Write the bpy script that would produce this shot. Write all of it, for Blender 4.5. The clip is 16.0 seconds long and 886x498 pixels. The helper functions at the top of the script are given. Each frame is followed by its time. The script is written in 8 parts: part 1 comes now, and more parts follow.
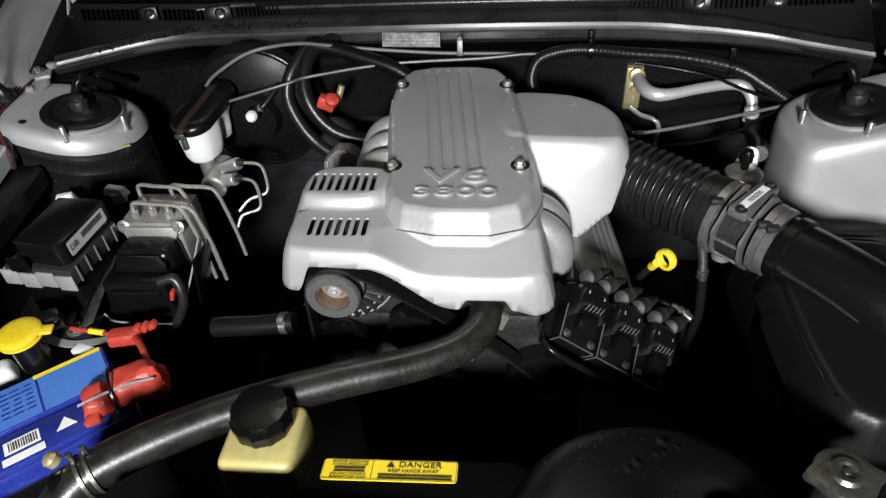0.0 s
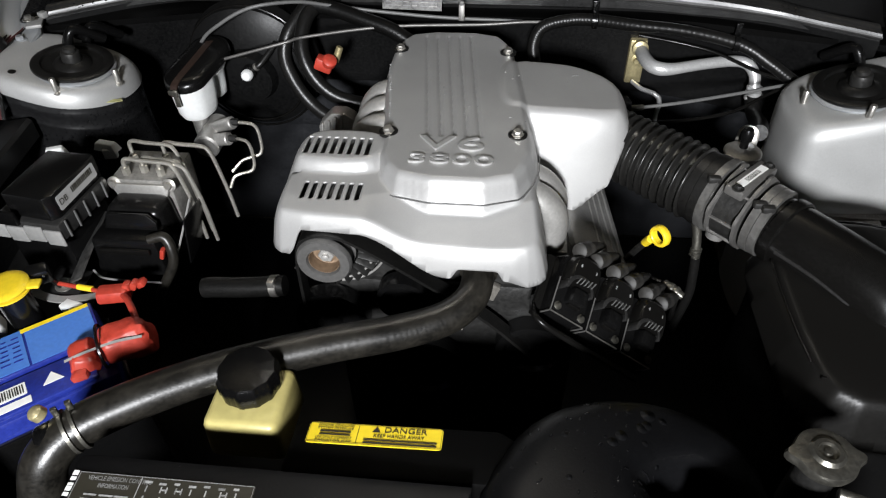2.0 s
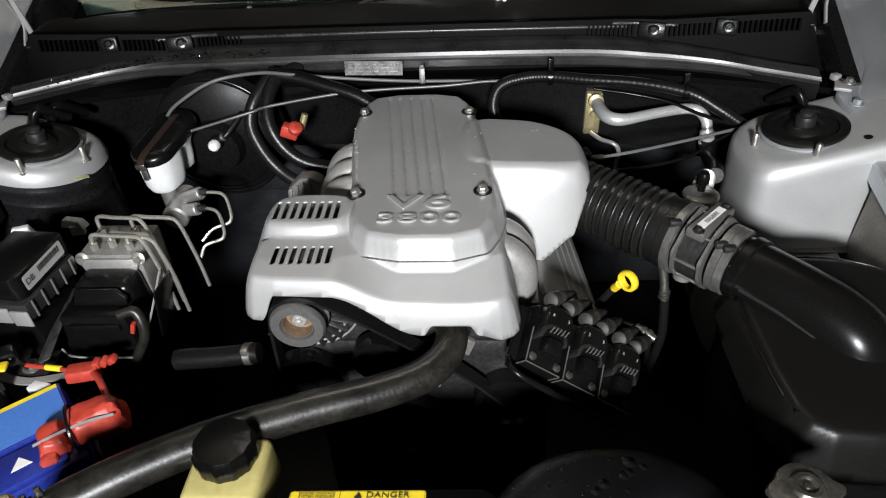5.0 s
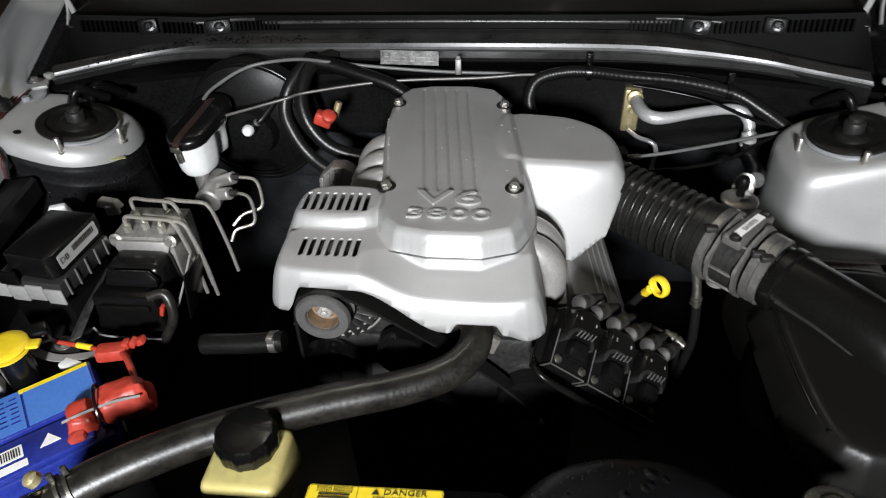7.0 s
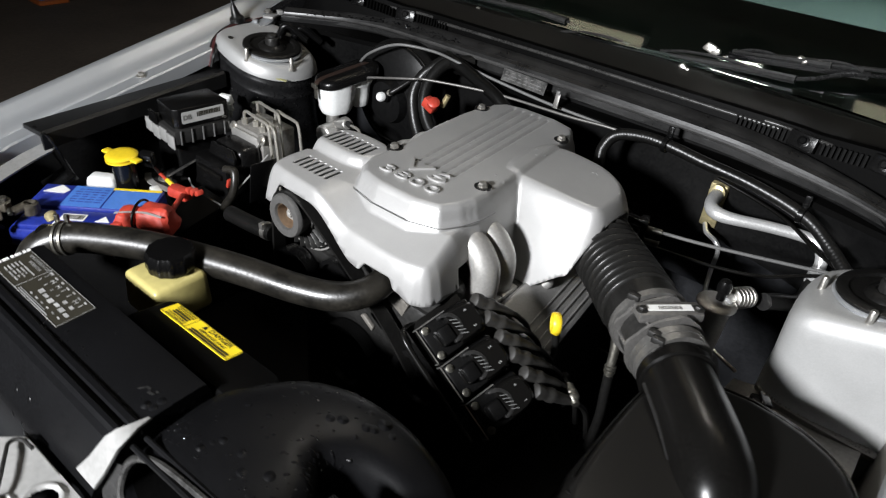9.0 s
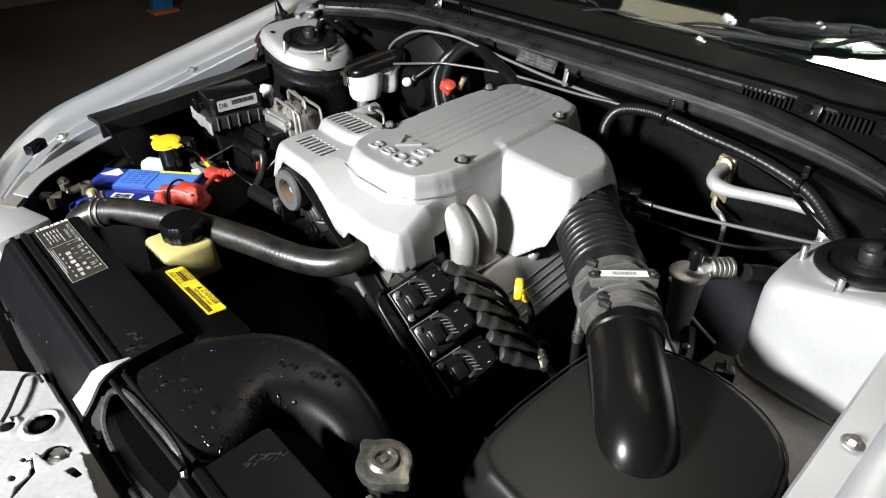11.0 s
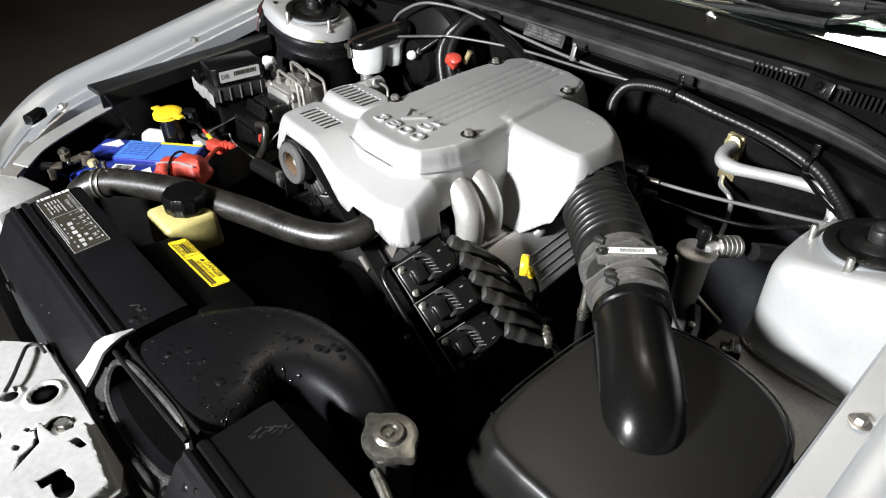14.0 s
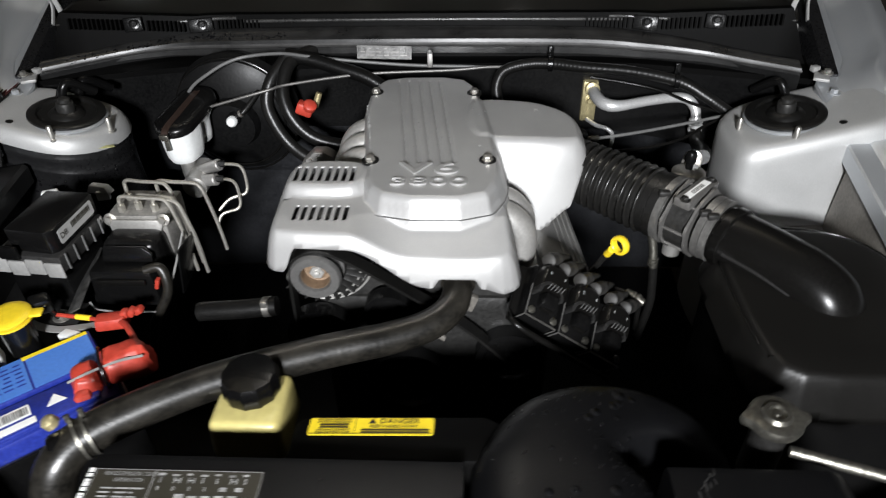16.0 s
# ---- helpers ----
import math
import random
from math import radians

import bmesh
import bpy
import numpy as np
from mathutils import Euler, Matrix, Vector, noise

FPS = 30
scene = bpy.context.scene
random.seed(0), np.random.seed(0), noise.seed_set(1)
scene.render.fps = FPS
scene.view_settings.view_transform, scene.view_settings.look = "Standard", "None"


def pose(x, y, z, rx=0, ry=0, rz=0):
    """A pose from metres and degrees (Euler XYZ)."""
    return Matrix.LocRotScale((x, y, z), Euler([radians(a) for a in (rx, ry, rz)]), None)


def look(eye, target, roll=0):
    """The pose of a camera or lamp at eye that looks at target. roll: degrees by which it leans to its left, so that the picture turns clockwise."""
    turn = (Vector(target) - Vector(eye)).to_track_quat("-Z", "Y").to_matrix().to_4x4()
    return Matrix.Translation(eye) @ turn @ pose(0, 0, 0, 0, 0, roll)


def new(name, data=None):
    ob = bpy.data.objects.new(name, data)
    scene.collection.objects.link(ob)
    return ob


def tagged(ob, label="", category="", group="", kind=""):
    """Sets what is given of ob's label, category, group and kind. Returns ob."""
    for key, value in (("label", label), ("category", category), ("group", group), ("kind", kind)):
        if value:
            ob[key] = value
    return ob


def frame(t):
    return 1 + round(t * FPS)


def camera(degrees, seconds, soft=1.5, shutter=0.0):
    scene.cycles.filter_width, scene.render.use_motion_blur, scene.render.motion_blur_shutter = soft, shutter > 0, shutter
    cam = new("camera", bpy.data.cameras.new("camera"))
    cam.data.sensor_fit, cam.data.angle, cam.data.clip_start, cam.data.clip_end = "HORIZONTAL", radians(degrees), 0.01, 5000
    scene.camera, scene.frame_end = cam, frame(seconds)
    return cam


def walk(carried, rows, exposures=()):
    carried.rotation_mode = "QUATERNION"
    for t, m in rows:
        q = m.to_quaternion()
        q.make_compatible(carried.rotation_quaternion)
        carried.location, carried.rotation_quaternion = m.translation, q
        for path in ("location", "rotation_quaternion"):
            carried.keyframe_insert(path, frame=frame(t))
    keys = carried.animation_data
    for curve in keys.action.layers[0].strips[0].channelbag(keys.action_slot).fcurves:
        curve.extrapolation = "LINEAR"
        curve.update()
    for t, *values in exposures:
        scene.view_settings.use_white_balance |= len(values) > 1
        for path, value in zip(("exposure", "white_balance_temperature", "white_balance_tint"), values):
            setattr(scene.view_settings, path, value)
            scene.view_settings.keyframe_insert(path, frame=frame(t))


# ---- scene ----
cam = camera(67.0, 16.0, 1.15, 0.35)
PATH = [
    (0, (0.115, 0.048, 1.423), (-0.088, 1.574, 0.147), -4.1),
    (0.5, (0.109, 0.063, 1.411), (-0.137, 1.525, 0.068), -5.6),
    (1, (0.11, 0.059, 1.416), (-0.193, 1.51, 0.073), -6.1),
    (1.5, (0.112, 0.062, 1.414), (-0.124, 1.513, 0.057), -4.4),
    (2, (0.116, 0.052, 1.418), (-0.067, 1.52, 0.072), -1.7),
    (2.5, (0.128, 0.053, 1.431), (-0.039, 1.562, 0.129), -4.3),
    (3, (0.128, 0.055, 1.429), (-0.018, 1.594, 0.16), -4.9),
    (3.5, (0.13, 0.06, 1.427), (-0.011, 1.632, 0.198), -4.3),
    (4, (0.131, 0.052, 1.428), (-0.027, 1.639, 0.221), -4.3),
    (4.2, (0.133, 0.052, 1.424), (-0.013, 1.632, 0.206), -4.3),
    (6.3, (0.099, 0.038, 1.433), (0.004, 1.615, 0.208), -2.2),
    (6.5, (0.104, 0.042, 1.434), (-0.03, 1.618, 0.21), -2.5),
    (7, (0.123, 0.063, 1.431), (-0.079, 1.609, 0.177), -2.8),
    (7.2, (0.163, 0.089, 1.428), (-0.189, 1.644, 0.22), -4.3),
    (7.5, (0.237, 0.118, 1.399), (-0.329, 1.654, 0.249), -2.8),
    (7.8, (0.296, 0.134, 1.393), (-0.443, 1.581, 0.227), -1.9),
    (8, (0.339, 0.127, 1.389), (-0.476, 1.564, 0.261), -3.3),
    (8.2, (0.396, 0.106, 1.38), (-0.408, 1.55, 0.254), -1.3),
    (8.5, (0.468, 0.071, 1.391), (-0.313, 1.522, 0.258), 5.1),
    (9, (0.585, 0.089, 1.387), (-0.405, 1.432, 0.285), 5.9),
    (9.2, (0.647, 0.126, 1.391), (-0.405, 1.4, 0.264), 5.4),
    (11.3, (0.765, 0.171, 1.394), (-0.458, 1.285, 0.27), -0.1),
    (11.5, (0.768, 0.169, 1.395), (-0.46, 1.292, 0.285), 0.2),
    (12, (0.762, 0.174, 1.388), (-0.457, 1.27, 0.243), 0.4),
    (12.5, (0.766, 0.175, 1.388), (-0.457, 1.264, 0.24), -0.4),
    (13, (0.768, 0.174, 1.389), (-0.46, 1.263, 0.245), -0.7),
    (13.5, (0.764, 0.17, 1.386), (-0.456, 1.256, 0.233), -0.1),
    (14, (0.751, 0.167, 1.385), (-0.436, 1.26, 0.203), 0.7),
    (14.5, (0.658, 0.115, 1.378), (-0.424, 1.348, 0.233), 1.4),
    (14.8, (0.562, 0.029, 1.389), (-0.367, 1.404, 0.272), 0.4),
    (15, (0.521, -0.005, 1.396), (-0.33, 1.416, 0.274), 0.1),
    (15.2, (0.463, -0.027, 1.391), (-0.255, 1.434, 0.228), 0.8),
    (15.3, (0.433, -0.028, 1.381), (-0.237, 1.442, 0.202), 0.3),
    (15.5, (0.346, -0.02, 1.387), (-0.173, 1.511, 0.209), -1.7),
    (15.7, (0.246, -0.032, 1.39), (-0.053, 1.583, 0.249), -2.0),
    (16, (0.105, -0.048, 1.419), (0.016, 1.547, 0.215), -1.4),
]
walk(cam, [(t, look(eye, target, roll)) for t, eye, target, roll in PATH], [(0.0, -0.32), (7.0, -0.32), (8.5, -0.25), (9.2, -0.04), (11.3, 0.52), (14.0, 0.52), (14.5, 0.46), (15.0, 0.15), (15.5, 0.06), (16.0, -0.24)])

# ---------------------------------------------------------------- world and light
world = bpy.data.worlds.new("garage_dark")
scene.world = world
world.use_nodes = True
world.node_tree.nodes["Background"].inputs["Color"].default_value = (0.9, 0.95, 1.0, 1)
world.node_tree.nodes["Background"].inputs["Strength"].default_value = 0.016


def lamp(name, power, size, eye, target, color):
    data = bpy.data.lights.new(name, "AREA")
    data.shape, data.size, data.energy, data.color = "DISK", size, power, color
    data.spread = radians(130)
    ob = new(name, data)
    ob.matrix_world = look(eye, target)
    return ob


lamp("work_light", 80.0, 0.30, (0.08, -1.35, 1.78), (0.15, 0.8, 0.85), (0.955, 0.97, 1.0))
lamp("ceiling_light_glow", 3.0, 0.2, (-0.25, 1.74, 3.13), (-0.25, 1.74, 0.0), (1.0, 0.95, 0.86))


# ---------------------------------------------------------------- materials
def material(name, color, rough=0.5, metal=0.0, var=0.25, grain=60.0, bump=0.15, rvar=0.15, tint=None, coat=0.0, coarse=4.0, depth=0.002, spec=0.5):
    """Principled surface with a coarse and a fine noise in its colour, its gloss and its relief."""
    m = bpy.data.materials.new(name)
    m.use_nodes = True
    nt = m.node_tree
    bsdf = nt.nodes["Principled BSDF"]
    tc = nt.nodes.new("ShaderNodeTexCoord")
    oi = nt.nodes.new("ShaderNodeObjectInfo")
    shift = nt.nodes.new("ShaderNodeVectorMath")
    shift.operation = "ADD"
    nt.links.new(tc.outputs["Object"], shift.inputs[0])
    nt.links.new(oi.outputs["Random"], shift.inputs[1])

    def noise_node(scale, detail):
        n = nt.nodes.new("ShaderNodeTexNoise")
        n.inputs["Scale"].default_value, n.inputs["Detail"].default_value = scale, detail
        nt.links.new(shift.outputs[0], n.inputs["Vector"])
        return n
    big, fine = noise_node(coarse, 4.0), noise_node(grain, 3.0)
    both = nt.nodes.new("ShaderNodeMix")
    both.inputs[0].default_value = 0.4
    nt.links.new(big.outputs[0], both.inputs[2])
    nt.links.new(fine.outputs[0], both.inputs[3])
    ramp = nt.nodes.new("ShaderNodeValToRGB")
    c = Vector(color)
    other = Vector(tint) if tint else c * (1 + var)
    ramp.color_ramp.elements[0].position, ramp.color_ramp.elements[1].position = 0.36, 0.66
    ramp.color_ramp.elements[0].color = (*(c * (1 - var)), 1)
    ramp.color_ramp.elements[1].color = (*other, 1)
    nt.links.new(both.outputs[0], ramp.inputs[0])
    nt.links.new(ramp.outputs[0], bsdf.inputs["Base Color"])
    span = nt.nodes.new("ShaderNodeMapRange")
    span.inputs["To Min"].default_value, span.inputs["To Max"].default_value = max(0.03, rough - rvar), min(1.0, rough + rvar)
    nt.links.new(both.outputs[0], span.inputs["Value"])
    nt.links.new(span.outputs[0], bsdf.inputs["Roughness"])
    bsdf.inputs["Metallic"].default_value = metal
    bsdf.inputs["Specular IOR Level"].default_value = spec
    bsdf.inputs["Coat Weight"].default_value = coat
    if bump:
        b = nt.nodes.new("ShaderNodeBump")
        b.inputs["Strength"].default_value, b.inputs["Distance"].default_value = bump, depth
        nt.links.new(fine.outputs[0], b.inputs["Height"])
        nt.links.new(b.outputs[0], bsdf.inputs["Normal"])
    return m


def wet(m, scale=38.0, much=0.14):
    """Adds scattered water drops to a material: small glossy domes."""
    nt = m.node_tree
    bsdf = nt.nodes["Principled BSDF"]
    tc = nt.nodes.new("ShaderNodeTexCoord")
    v = nt.nodes.new("ShaderNodeTexVoronoi")
    v.inputs["Scale"].default_value = scale
    nt.links.new(tc.outputs["Object"], v.inputs["Vector"])
    patch = nt.nodes.new("ShaderNodeTexNoise")
    patch.inputs["Scale"].default_value = 9.0
    nt.links.new(tc.outputs["Object"], patch.inputs["Vector"])
    size = nt.nodes.new("ShaderNodeMapRange")
    size.inputs["From Min"].default_value, size.inputs["From Max"].default_value = 0.5, 0.72
    size.inputs["To Min"].default_value, size.inputs["To Max"].default_value = 0.0, much * 2
    nt.links.new(patch.outputs[0], size.inputs["Value"])
    dome = nt.nodes.new("ShaderNodeMath")
    dome.operation, dome.use_clamp = "SUBTRACT", True
    nt.links.new(size.outputs[0], dome.inputs[0])
    nt.links.new(v.outputs["Distance"], dome.inputs[1])
    b = nt.nodes.new("ShaderNodeBump")
    b.inputs["Strength"].default_value, b.inputs["Distance"].default_value = 1.0, 0.012
    nt.links.new(dome.outputs[0], b.inputs["Height"])
    old = bsdf.inputs["Normal"].links
    if old:
        nt.links.new(old[0].from_socket, b.inputs["Normal"])
    nt.links.new(b.outputs[0], bsdf.inputs["Normal"])
    return m


SILVER = material("silver_cover_paint", (0.335, 0.332, 0.327), 0.42, 0.32, 0.10, 900, 0.06, 0.08, coarse=9, tint=(0.37, 0.366, 0.358))
CASTING = material("cast_aluminium", (0.42, 0.41, 0.39), 0.45, 0.65, 0.16, 260, 0.08, 0.12)
DULLCAST = material("dull_alloy", (0.22, 0.213, 0.198), 0.5, 0.45, 0.35, 220, 0.35, 0.15, coarse=14)
ROCKER = material("satin_cast_alloy", (0.26, 0.255, 0.245), 0.48, 0.5, 0.16, 320, 0.12, 0.10, coarse=12)
BODY = material("silver_body_paint", (0.54, 0.56, 0.58), 0.45, 0.76, 0.06, 700, 0.03, 0.06, coat=0.15)
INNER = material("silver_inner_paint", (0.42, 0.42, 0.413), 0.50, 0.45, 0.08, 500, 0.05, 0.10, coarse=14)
PALE = material("pale_inner_paint", (0.27, 0.268, 0.26), 0.45, 0.15, 0.16, 160, 0.08, 0.15, coarse=11)
APRON = material("dull_apron_paint", (0.145, 0.135, 0.120), 0.45, 0.2, 0.30, 200, 0.10, 0.12, coarse=16)
LINING = material("dark_felt", (0.008, 0.008, 0.008), 0.9, 0.0, 0.3, 120, 0.3, 0.05)
WIPER = material("worn_black_wiper", (0.020, 0.020, 0.020), 0.30, 0.3, 0.4, 200, 0.1, 0.1, tint=(0.05, 0.05, 0.049))
BLACK = material("black_plastic", (0.0030, 0.0030, 0.0032), 0.24, 0.0, 0.4, 500, 0.10, 0.07, tint=(0.0055, 0.0054, 0.0053), spec=0.28)
SATIN = material("satin_black_plastic", (0.0046, 0.0044, 0.0041), 0.25, 0.0, 0.15, 420, 0.015, 0.04, tint=(0.0042, 0.0040, 0.0037), spec=0.24)
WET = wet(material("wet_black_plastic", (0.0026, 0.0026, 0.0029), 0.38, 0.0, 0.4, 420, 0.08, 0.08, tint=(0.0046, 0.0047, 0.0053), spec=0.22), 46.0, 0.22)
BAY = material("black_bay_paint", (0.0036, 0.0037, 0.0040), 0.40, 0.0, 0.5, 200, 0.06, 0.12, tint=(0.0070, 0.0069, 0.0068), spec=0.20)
RUBBER = material("black_rubber", (0.0045, 0.0045, 0.0043), 0.34, 0.0, 0.4, 300, 0.15, 0.10, tint=(0.010, 0.0096, 0.009), spec=0.35)
HOSE = material("weathered_rubber_hose", (0.0075, 0.0070, 0.0060), 0.34, 0.0, 0.4, 240, 0.10, 0.14, tint=(0.018, 0.0162, 0.0130), coarse=34, spec=0.46)
TUBE = material("black_tube_plastic", (0.0042, 0.0040, 0.0037), 0.26, 0.0, 0.3, 300, 0.015, 0.05, tint=(0.0062, 0.0059, 0.0055), spec=0.20)
SEAL = material("dark_rubber_seal", (0.009, 0.0089, 0.0088), 0.29, 0.0, 0.3, 220, 0.025, 0.06, coarse=22, tint=(0.020, 0.0197, 0.0193))
# seal rubber made lighter, so the lip's bright line is in its colour
LIP = material("lightened_rubber_lip", (0.040, 0.0392, 0.0383), 0.30, 0.0, 0.3, 260, 0.03, 0.08, coarse=30)
DARKMETAL = material("dark_oily_metal", (0.020, 0.0195, 0.0185), 0.45, 0.4, 0.5, 150, 0.3, 0.15)
STEEL = material("zinc_steel", (0.55, 0.53, 0.49), 0.32, 0.9, 0.2, 240, 0.12, 0.12)
PIPE = material("plated_pipe", (0.50, 0.48, 0.43), 0.35, 0.8, 0.22, 260, 0.1, 0.12)
METER = material("dull_grey_alloy", (0.150, 0.145, 0.138), 0.42, 0.5, 0.22, 220, 0.10, 0.12, coarse=20)
CLAMPSTEEL = material("dark_clamp_steel", (0.20, 0.195, 0.185), 0.36, 0.7, 0.25, 200, 0.10, 0.12, coarse=30)
CAPSTEEL = material("worn_cap_steel", (0.18, 0.173, 0.150), 0.38, 0.9, 0.3, 200, 0.25, 0.12, coarse=25)
# near-black plastic with the shade of recesses put into its colour
SHADEBLACK = material("shade_black_plastic", (0.0014, 0.0014, 0.0014), 0.5, 0.0, 0.3, 300, 0.1, 0.1, tint=(0.0024, 0.0023, 0.0022), spec=0.04)
ALU = material("aluminium_tube", (0.72, 0.72, 0.71), 0.34, 0.6, 0.15, 300, 0.15, 0.12)
BRASS = material("yellow_zinc", (0.50, 0.43, 0.24), 0.4, 0.7, 0.3, 200, 0.2, 0.12)
RUST = material("rusty_hub", (0.20, 0.135, 0.085), 0.6, 0.3, 0.3, 200, 0.3, 0.12)
YELLOW = material("yellow_plastic", (0.72, 0.52, 0.02), 0.4, 0.0, 0.12, 160, 0.05, 0.1)
DECAL = material("yellow_decal", (0.80, 0.60, 0.02), 0.38, 0.0, 0.08, 200, 0.02, 0.08)
INK = material("black_print", (0.02, 0.018, 0.012), 0.5, 0.0, 0.1, 100, 0.0, 0.05)
WHITEINK = material("white_print", (0.28, 0.28, 0.275), 0.5, 0.0, 0.45, 400, 0.0, 0.05)
BLUE = material("blue_battery_plastic", (0.010, 0.020, 0.20), 0.38, 0.0, 0.3, 220, 0.12, 0.1, tint=(0.018, 0.035, 0.27))
LIGHTBLUE = material("blue_label_film", (0.06, 0.17, 0.50), 0.4, 0.0, 0.12, 200, 0.05, 0.1)
REDWIRE = material("dark_red_wire", (0.045, 0.007, 0.007), 0.4, 0.0, 0.2, 160, 0.1, 0.1)
RED = material("red_rubber_boot", (0.38, 0.040, 0.024), 0.42, 0.0, 0.25, 160, 0.15, 0.12, coarse=30)
AMBER = material("aged_translucent_plastic", (0.40, 0.345, 0.13), 0.34, 0.0, 0.14, 90, 0.06, 0.1, coarse=20)
WHITE = material("white_plastic", (0.66, 0.67, 0.66), 0.4, 0.0, 0.08, 160, 0.04, 0.1)
PAPER = material("white_sticker", (0.72, 0.72, 0.70), 0.5, 0.0, 0.08, 200, 0.02, 0.08)
GREYRUB = material("dusty_grey_rubber", (0.017, 0.016, 0.0143), 0.6, 0.0, 0.35, 160, 0.25, 0.12)
GREYPL = material("grey_plastic", (0.11, 0.11, 0.108), 0.45, 0.0, 0.2, 220, 0.12, 0.1)
GREEN = material("green_ring", (0.01, 0.22, 0.13), 0.4, 0.0, 0.2, 100, 0.05, 0.1)
ORANGE = material("orange_seal", (0.45, 0.12, 0.03), 0.5, 0.0, 0.2, 100, 0.05, 0.1)
FLOOR = material("brown_concrete", (0.105, 0.086, 0.070), 0.75, 0.0, 0.35, 60, 0.3, 0.1, coarse=1.3, depth=0.004)
WALL = material("garage_wall_paint", (0.20, 0.165, 0.125), 0.8, 0.0, 0.15, 40, 0.2, 0.1, coarse=0.8)
CEIL = material("cream_ceiling", (0.16, 0.14, 0.11), 0.85, 0.0, 0.08, 30, 0.1, 0.05, coarse=0.7)
TYRE = material("tyre_rubber", (0.02, 0.02, 0.02), 0.7, 0.0, 0.3, 120, 0.3, 0.1)
BLUEBIN = material("blue_paint", (0.02, 0.16, 0.36), 0.5, 0.0, 0.2, 60, 0.1, 0.1)
ORANGEBIN = material("orange_paint", (0.50, 0.13, 0.03), 0.5, 0.0, 0.2, 60, 0.1, 0.1)
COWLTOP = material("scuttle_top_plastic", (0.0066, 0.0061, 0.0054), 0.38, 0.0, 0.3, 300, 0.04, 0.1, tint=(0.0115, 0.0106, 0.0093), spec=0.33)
# lightened black: wear on the mouth rim, a painted glint on the scuttle lip
WORNGLINT = material("worn_and_glint_edge", (0.022, 0.0215, 0.021), 0.28, 0.0, 0.4, 260, 0.1, 0.12, tint=(0.05, 0.049, 0.047), coarse=30)
LIDBLACK = material("satin_black_lid", (0.0056, 0.0054, 0.0050), 0.36, 0.0, 0.25, 420, 0.012, 0.08, tint=(0.0074, 0.0070, 0.0064), coarse=6, spec=0.20)
FIREWALL = material("black_bulkhead_paint", (0.0165, 0.0172, 0.0190), 0.40, 0.0, 0.4, 160, 0.03, 0.12, tint=(0.0270, 0.0278, 0.0305), coarse=7, spec=0.32)
RIBRUBBER = material("shiny_ribbed_rubber", (0.0070, 0.0068, 0.0064), 0.30, 0.0, 0.3, 300, 0.015, 0.03, tint=(0.015, 0.0145, 0.0135), spec=0.5)
PLATE = material("weathered_plate_alloy", (0.055, 0.054, 0.052), 0.42, 0.5, 0.5, 300, 0.2, 0.15, coarse=60, tint=(0.12, 0.118, 0.114))
PULLEY = material("grey_pulley_steel", (0.085, 0.083, 0.080), 0.5, 0.3, 0.25, 200, 0.1, 0.12)
TAG = material("light_grey_label", (0.33, 0.33, 0.32), 0.5, 0.0, 0.08, 200, 0.02, 0.08)
BROWN = material("brown_rubber_strap", (0.022, 0.013, 0.010), 0.42, 0.0, 0.3, 200, 0.1, 0.1)
CORRODED = material("corroded_lead", (0.032, 0.026, 0.018), 0.5, 0.3, 0.5, 160, 0.35, 0.15, coarse=50, tint=(0.10, 0.088, 0.068))
# lighter black for dusty parts and for the painted seam highlight
SHELF = material("dusty_and_lit_black_plastic", (0.010, 0.0098, 0.0095), 0.45, 0.0, 0.4, 300, 0.15, 0.12, tint=(0.022, 0.0215, 0.021), spec=0.3)
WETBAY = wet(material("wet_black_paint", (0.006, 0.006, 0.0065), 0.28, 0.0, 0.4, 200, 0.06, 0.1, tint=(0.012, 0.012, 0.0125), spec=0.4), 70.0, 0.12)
CLEARWATER = material("clear_water_on_paint", (0.40, 0.40, 0.395), 0.06, 0.2, 0.1, 100, 0.0, 0.02, spec=0.6)
WATER = material("water_drops", (0.004, 0.004, 0.0045), 0.05, 0.0, 0.2, 100, 0.0, 0.02, spec=0.6)
GLOW = bpy.data.materials.new("lamp_glow")
GLOW.use_nodes = True
GLOW.node_tree.nodes["Principled BSDF"].inputs["Emission Color"].default_value = (1.0, 0.95, 0.86, 1)
GLOW.node_tree.nodes["Principled BSDF"].inputs["Emission Strength"].default_value = 30.0
PANEL = bpy.data.materials.new("cream_light_panel")
PANEL.use_nodes = True
PANEL.node_tree.nodes["Principled BSDF"].inputs["Emission Color"].default_value = (1.0, 0.86, 0.62, 1)
PANEL.node_tree.nodes["Principled BSDF"].inputs["Emission Strength"].default_value = 2.4
GLASS = bpy.data.materials.new("tinted_glass")
GLASS.use_nodes = True
_g = GLASS.node_tree.nodes["Principled BSDF"].inputs
_g["Base Color"].default_value = (0.30, 0.45, 0.38, 1)
_g["Transmission Weight"].default_value, _g["Roughness"].default_value, _g["IOR"].default_value = 1.0, 0.02, 1.5


# ---------------------------------------------------------------- mesh helpers
def finish(bm, mat, name, angle=38.0):
    bmesh.ops.recalc_face_normals(bm, faces=bm.faces)
    me = bpy.data.meshes.new(name)
    bm.to_mesh(me)
    bm.free()
    me.materials.append(mat)
    me.shade_smooth()
    me.set_sharp_from_angle(angle=radians(angle))
    return me


def thing(name, label, category, at=(0, 0, 0), kind="", group=""):
    ob = new(name)
    ob.empty_display_size = 0.02
    ob.location = at
    return tagged(ob, label, category, group, kind)


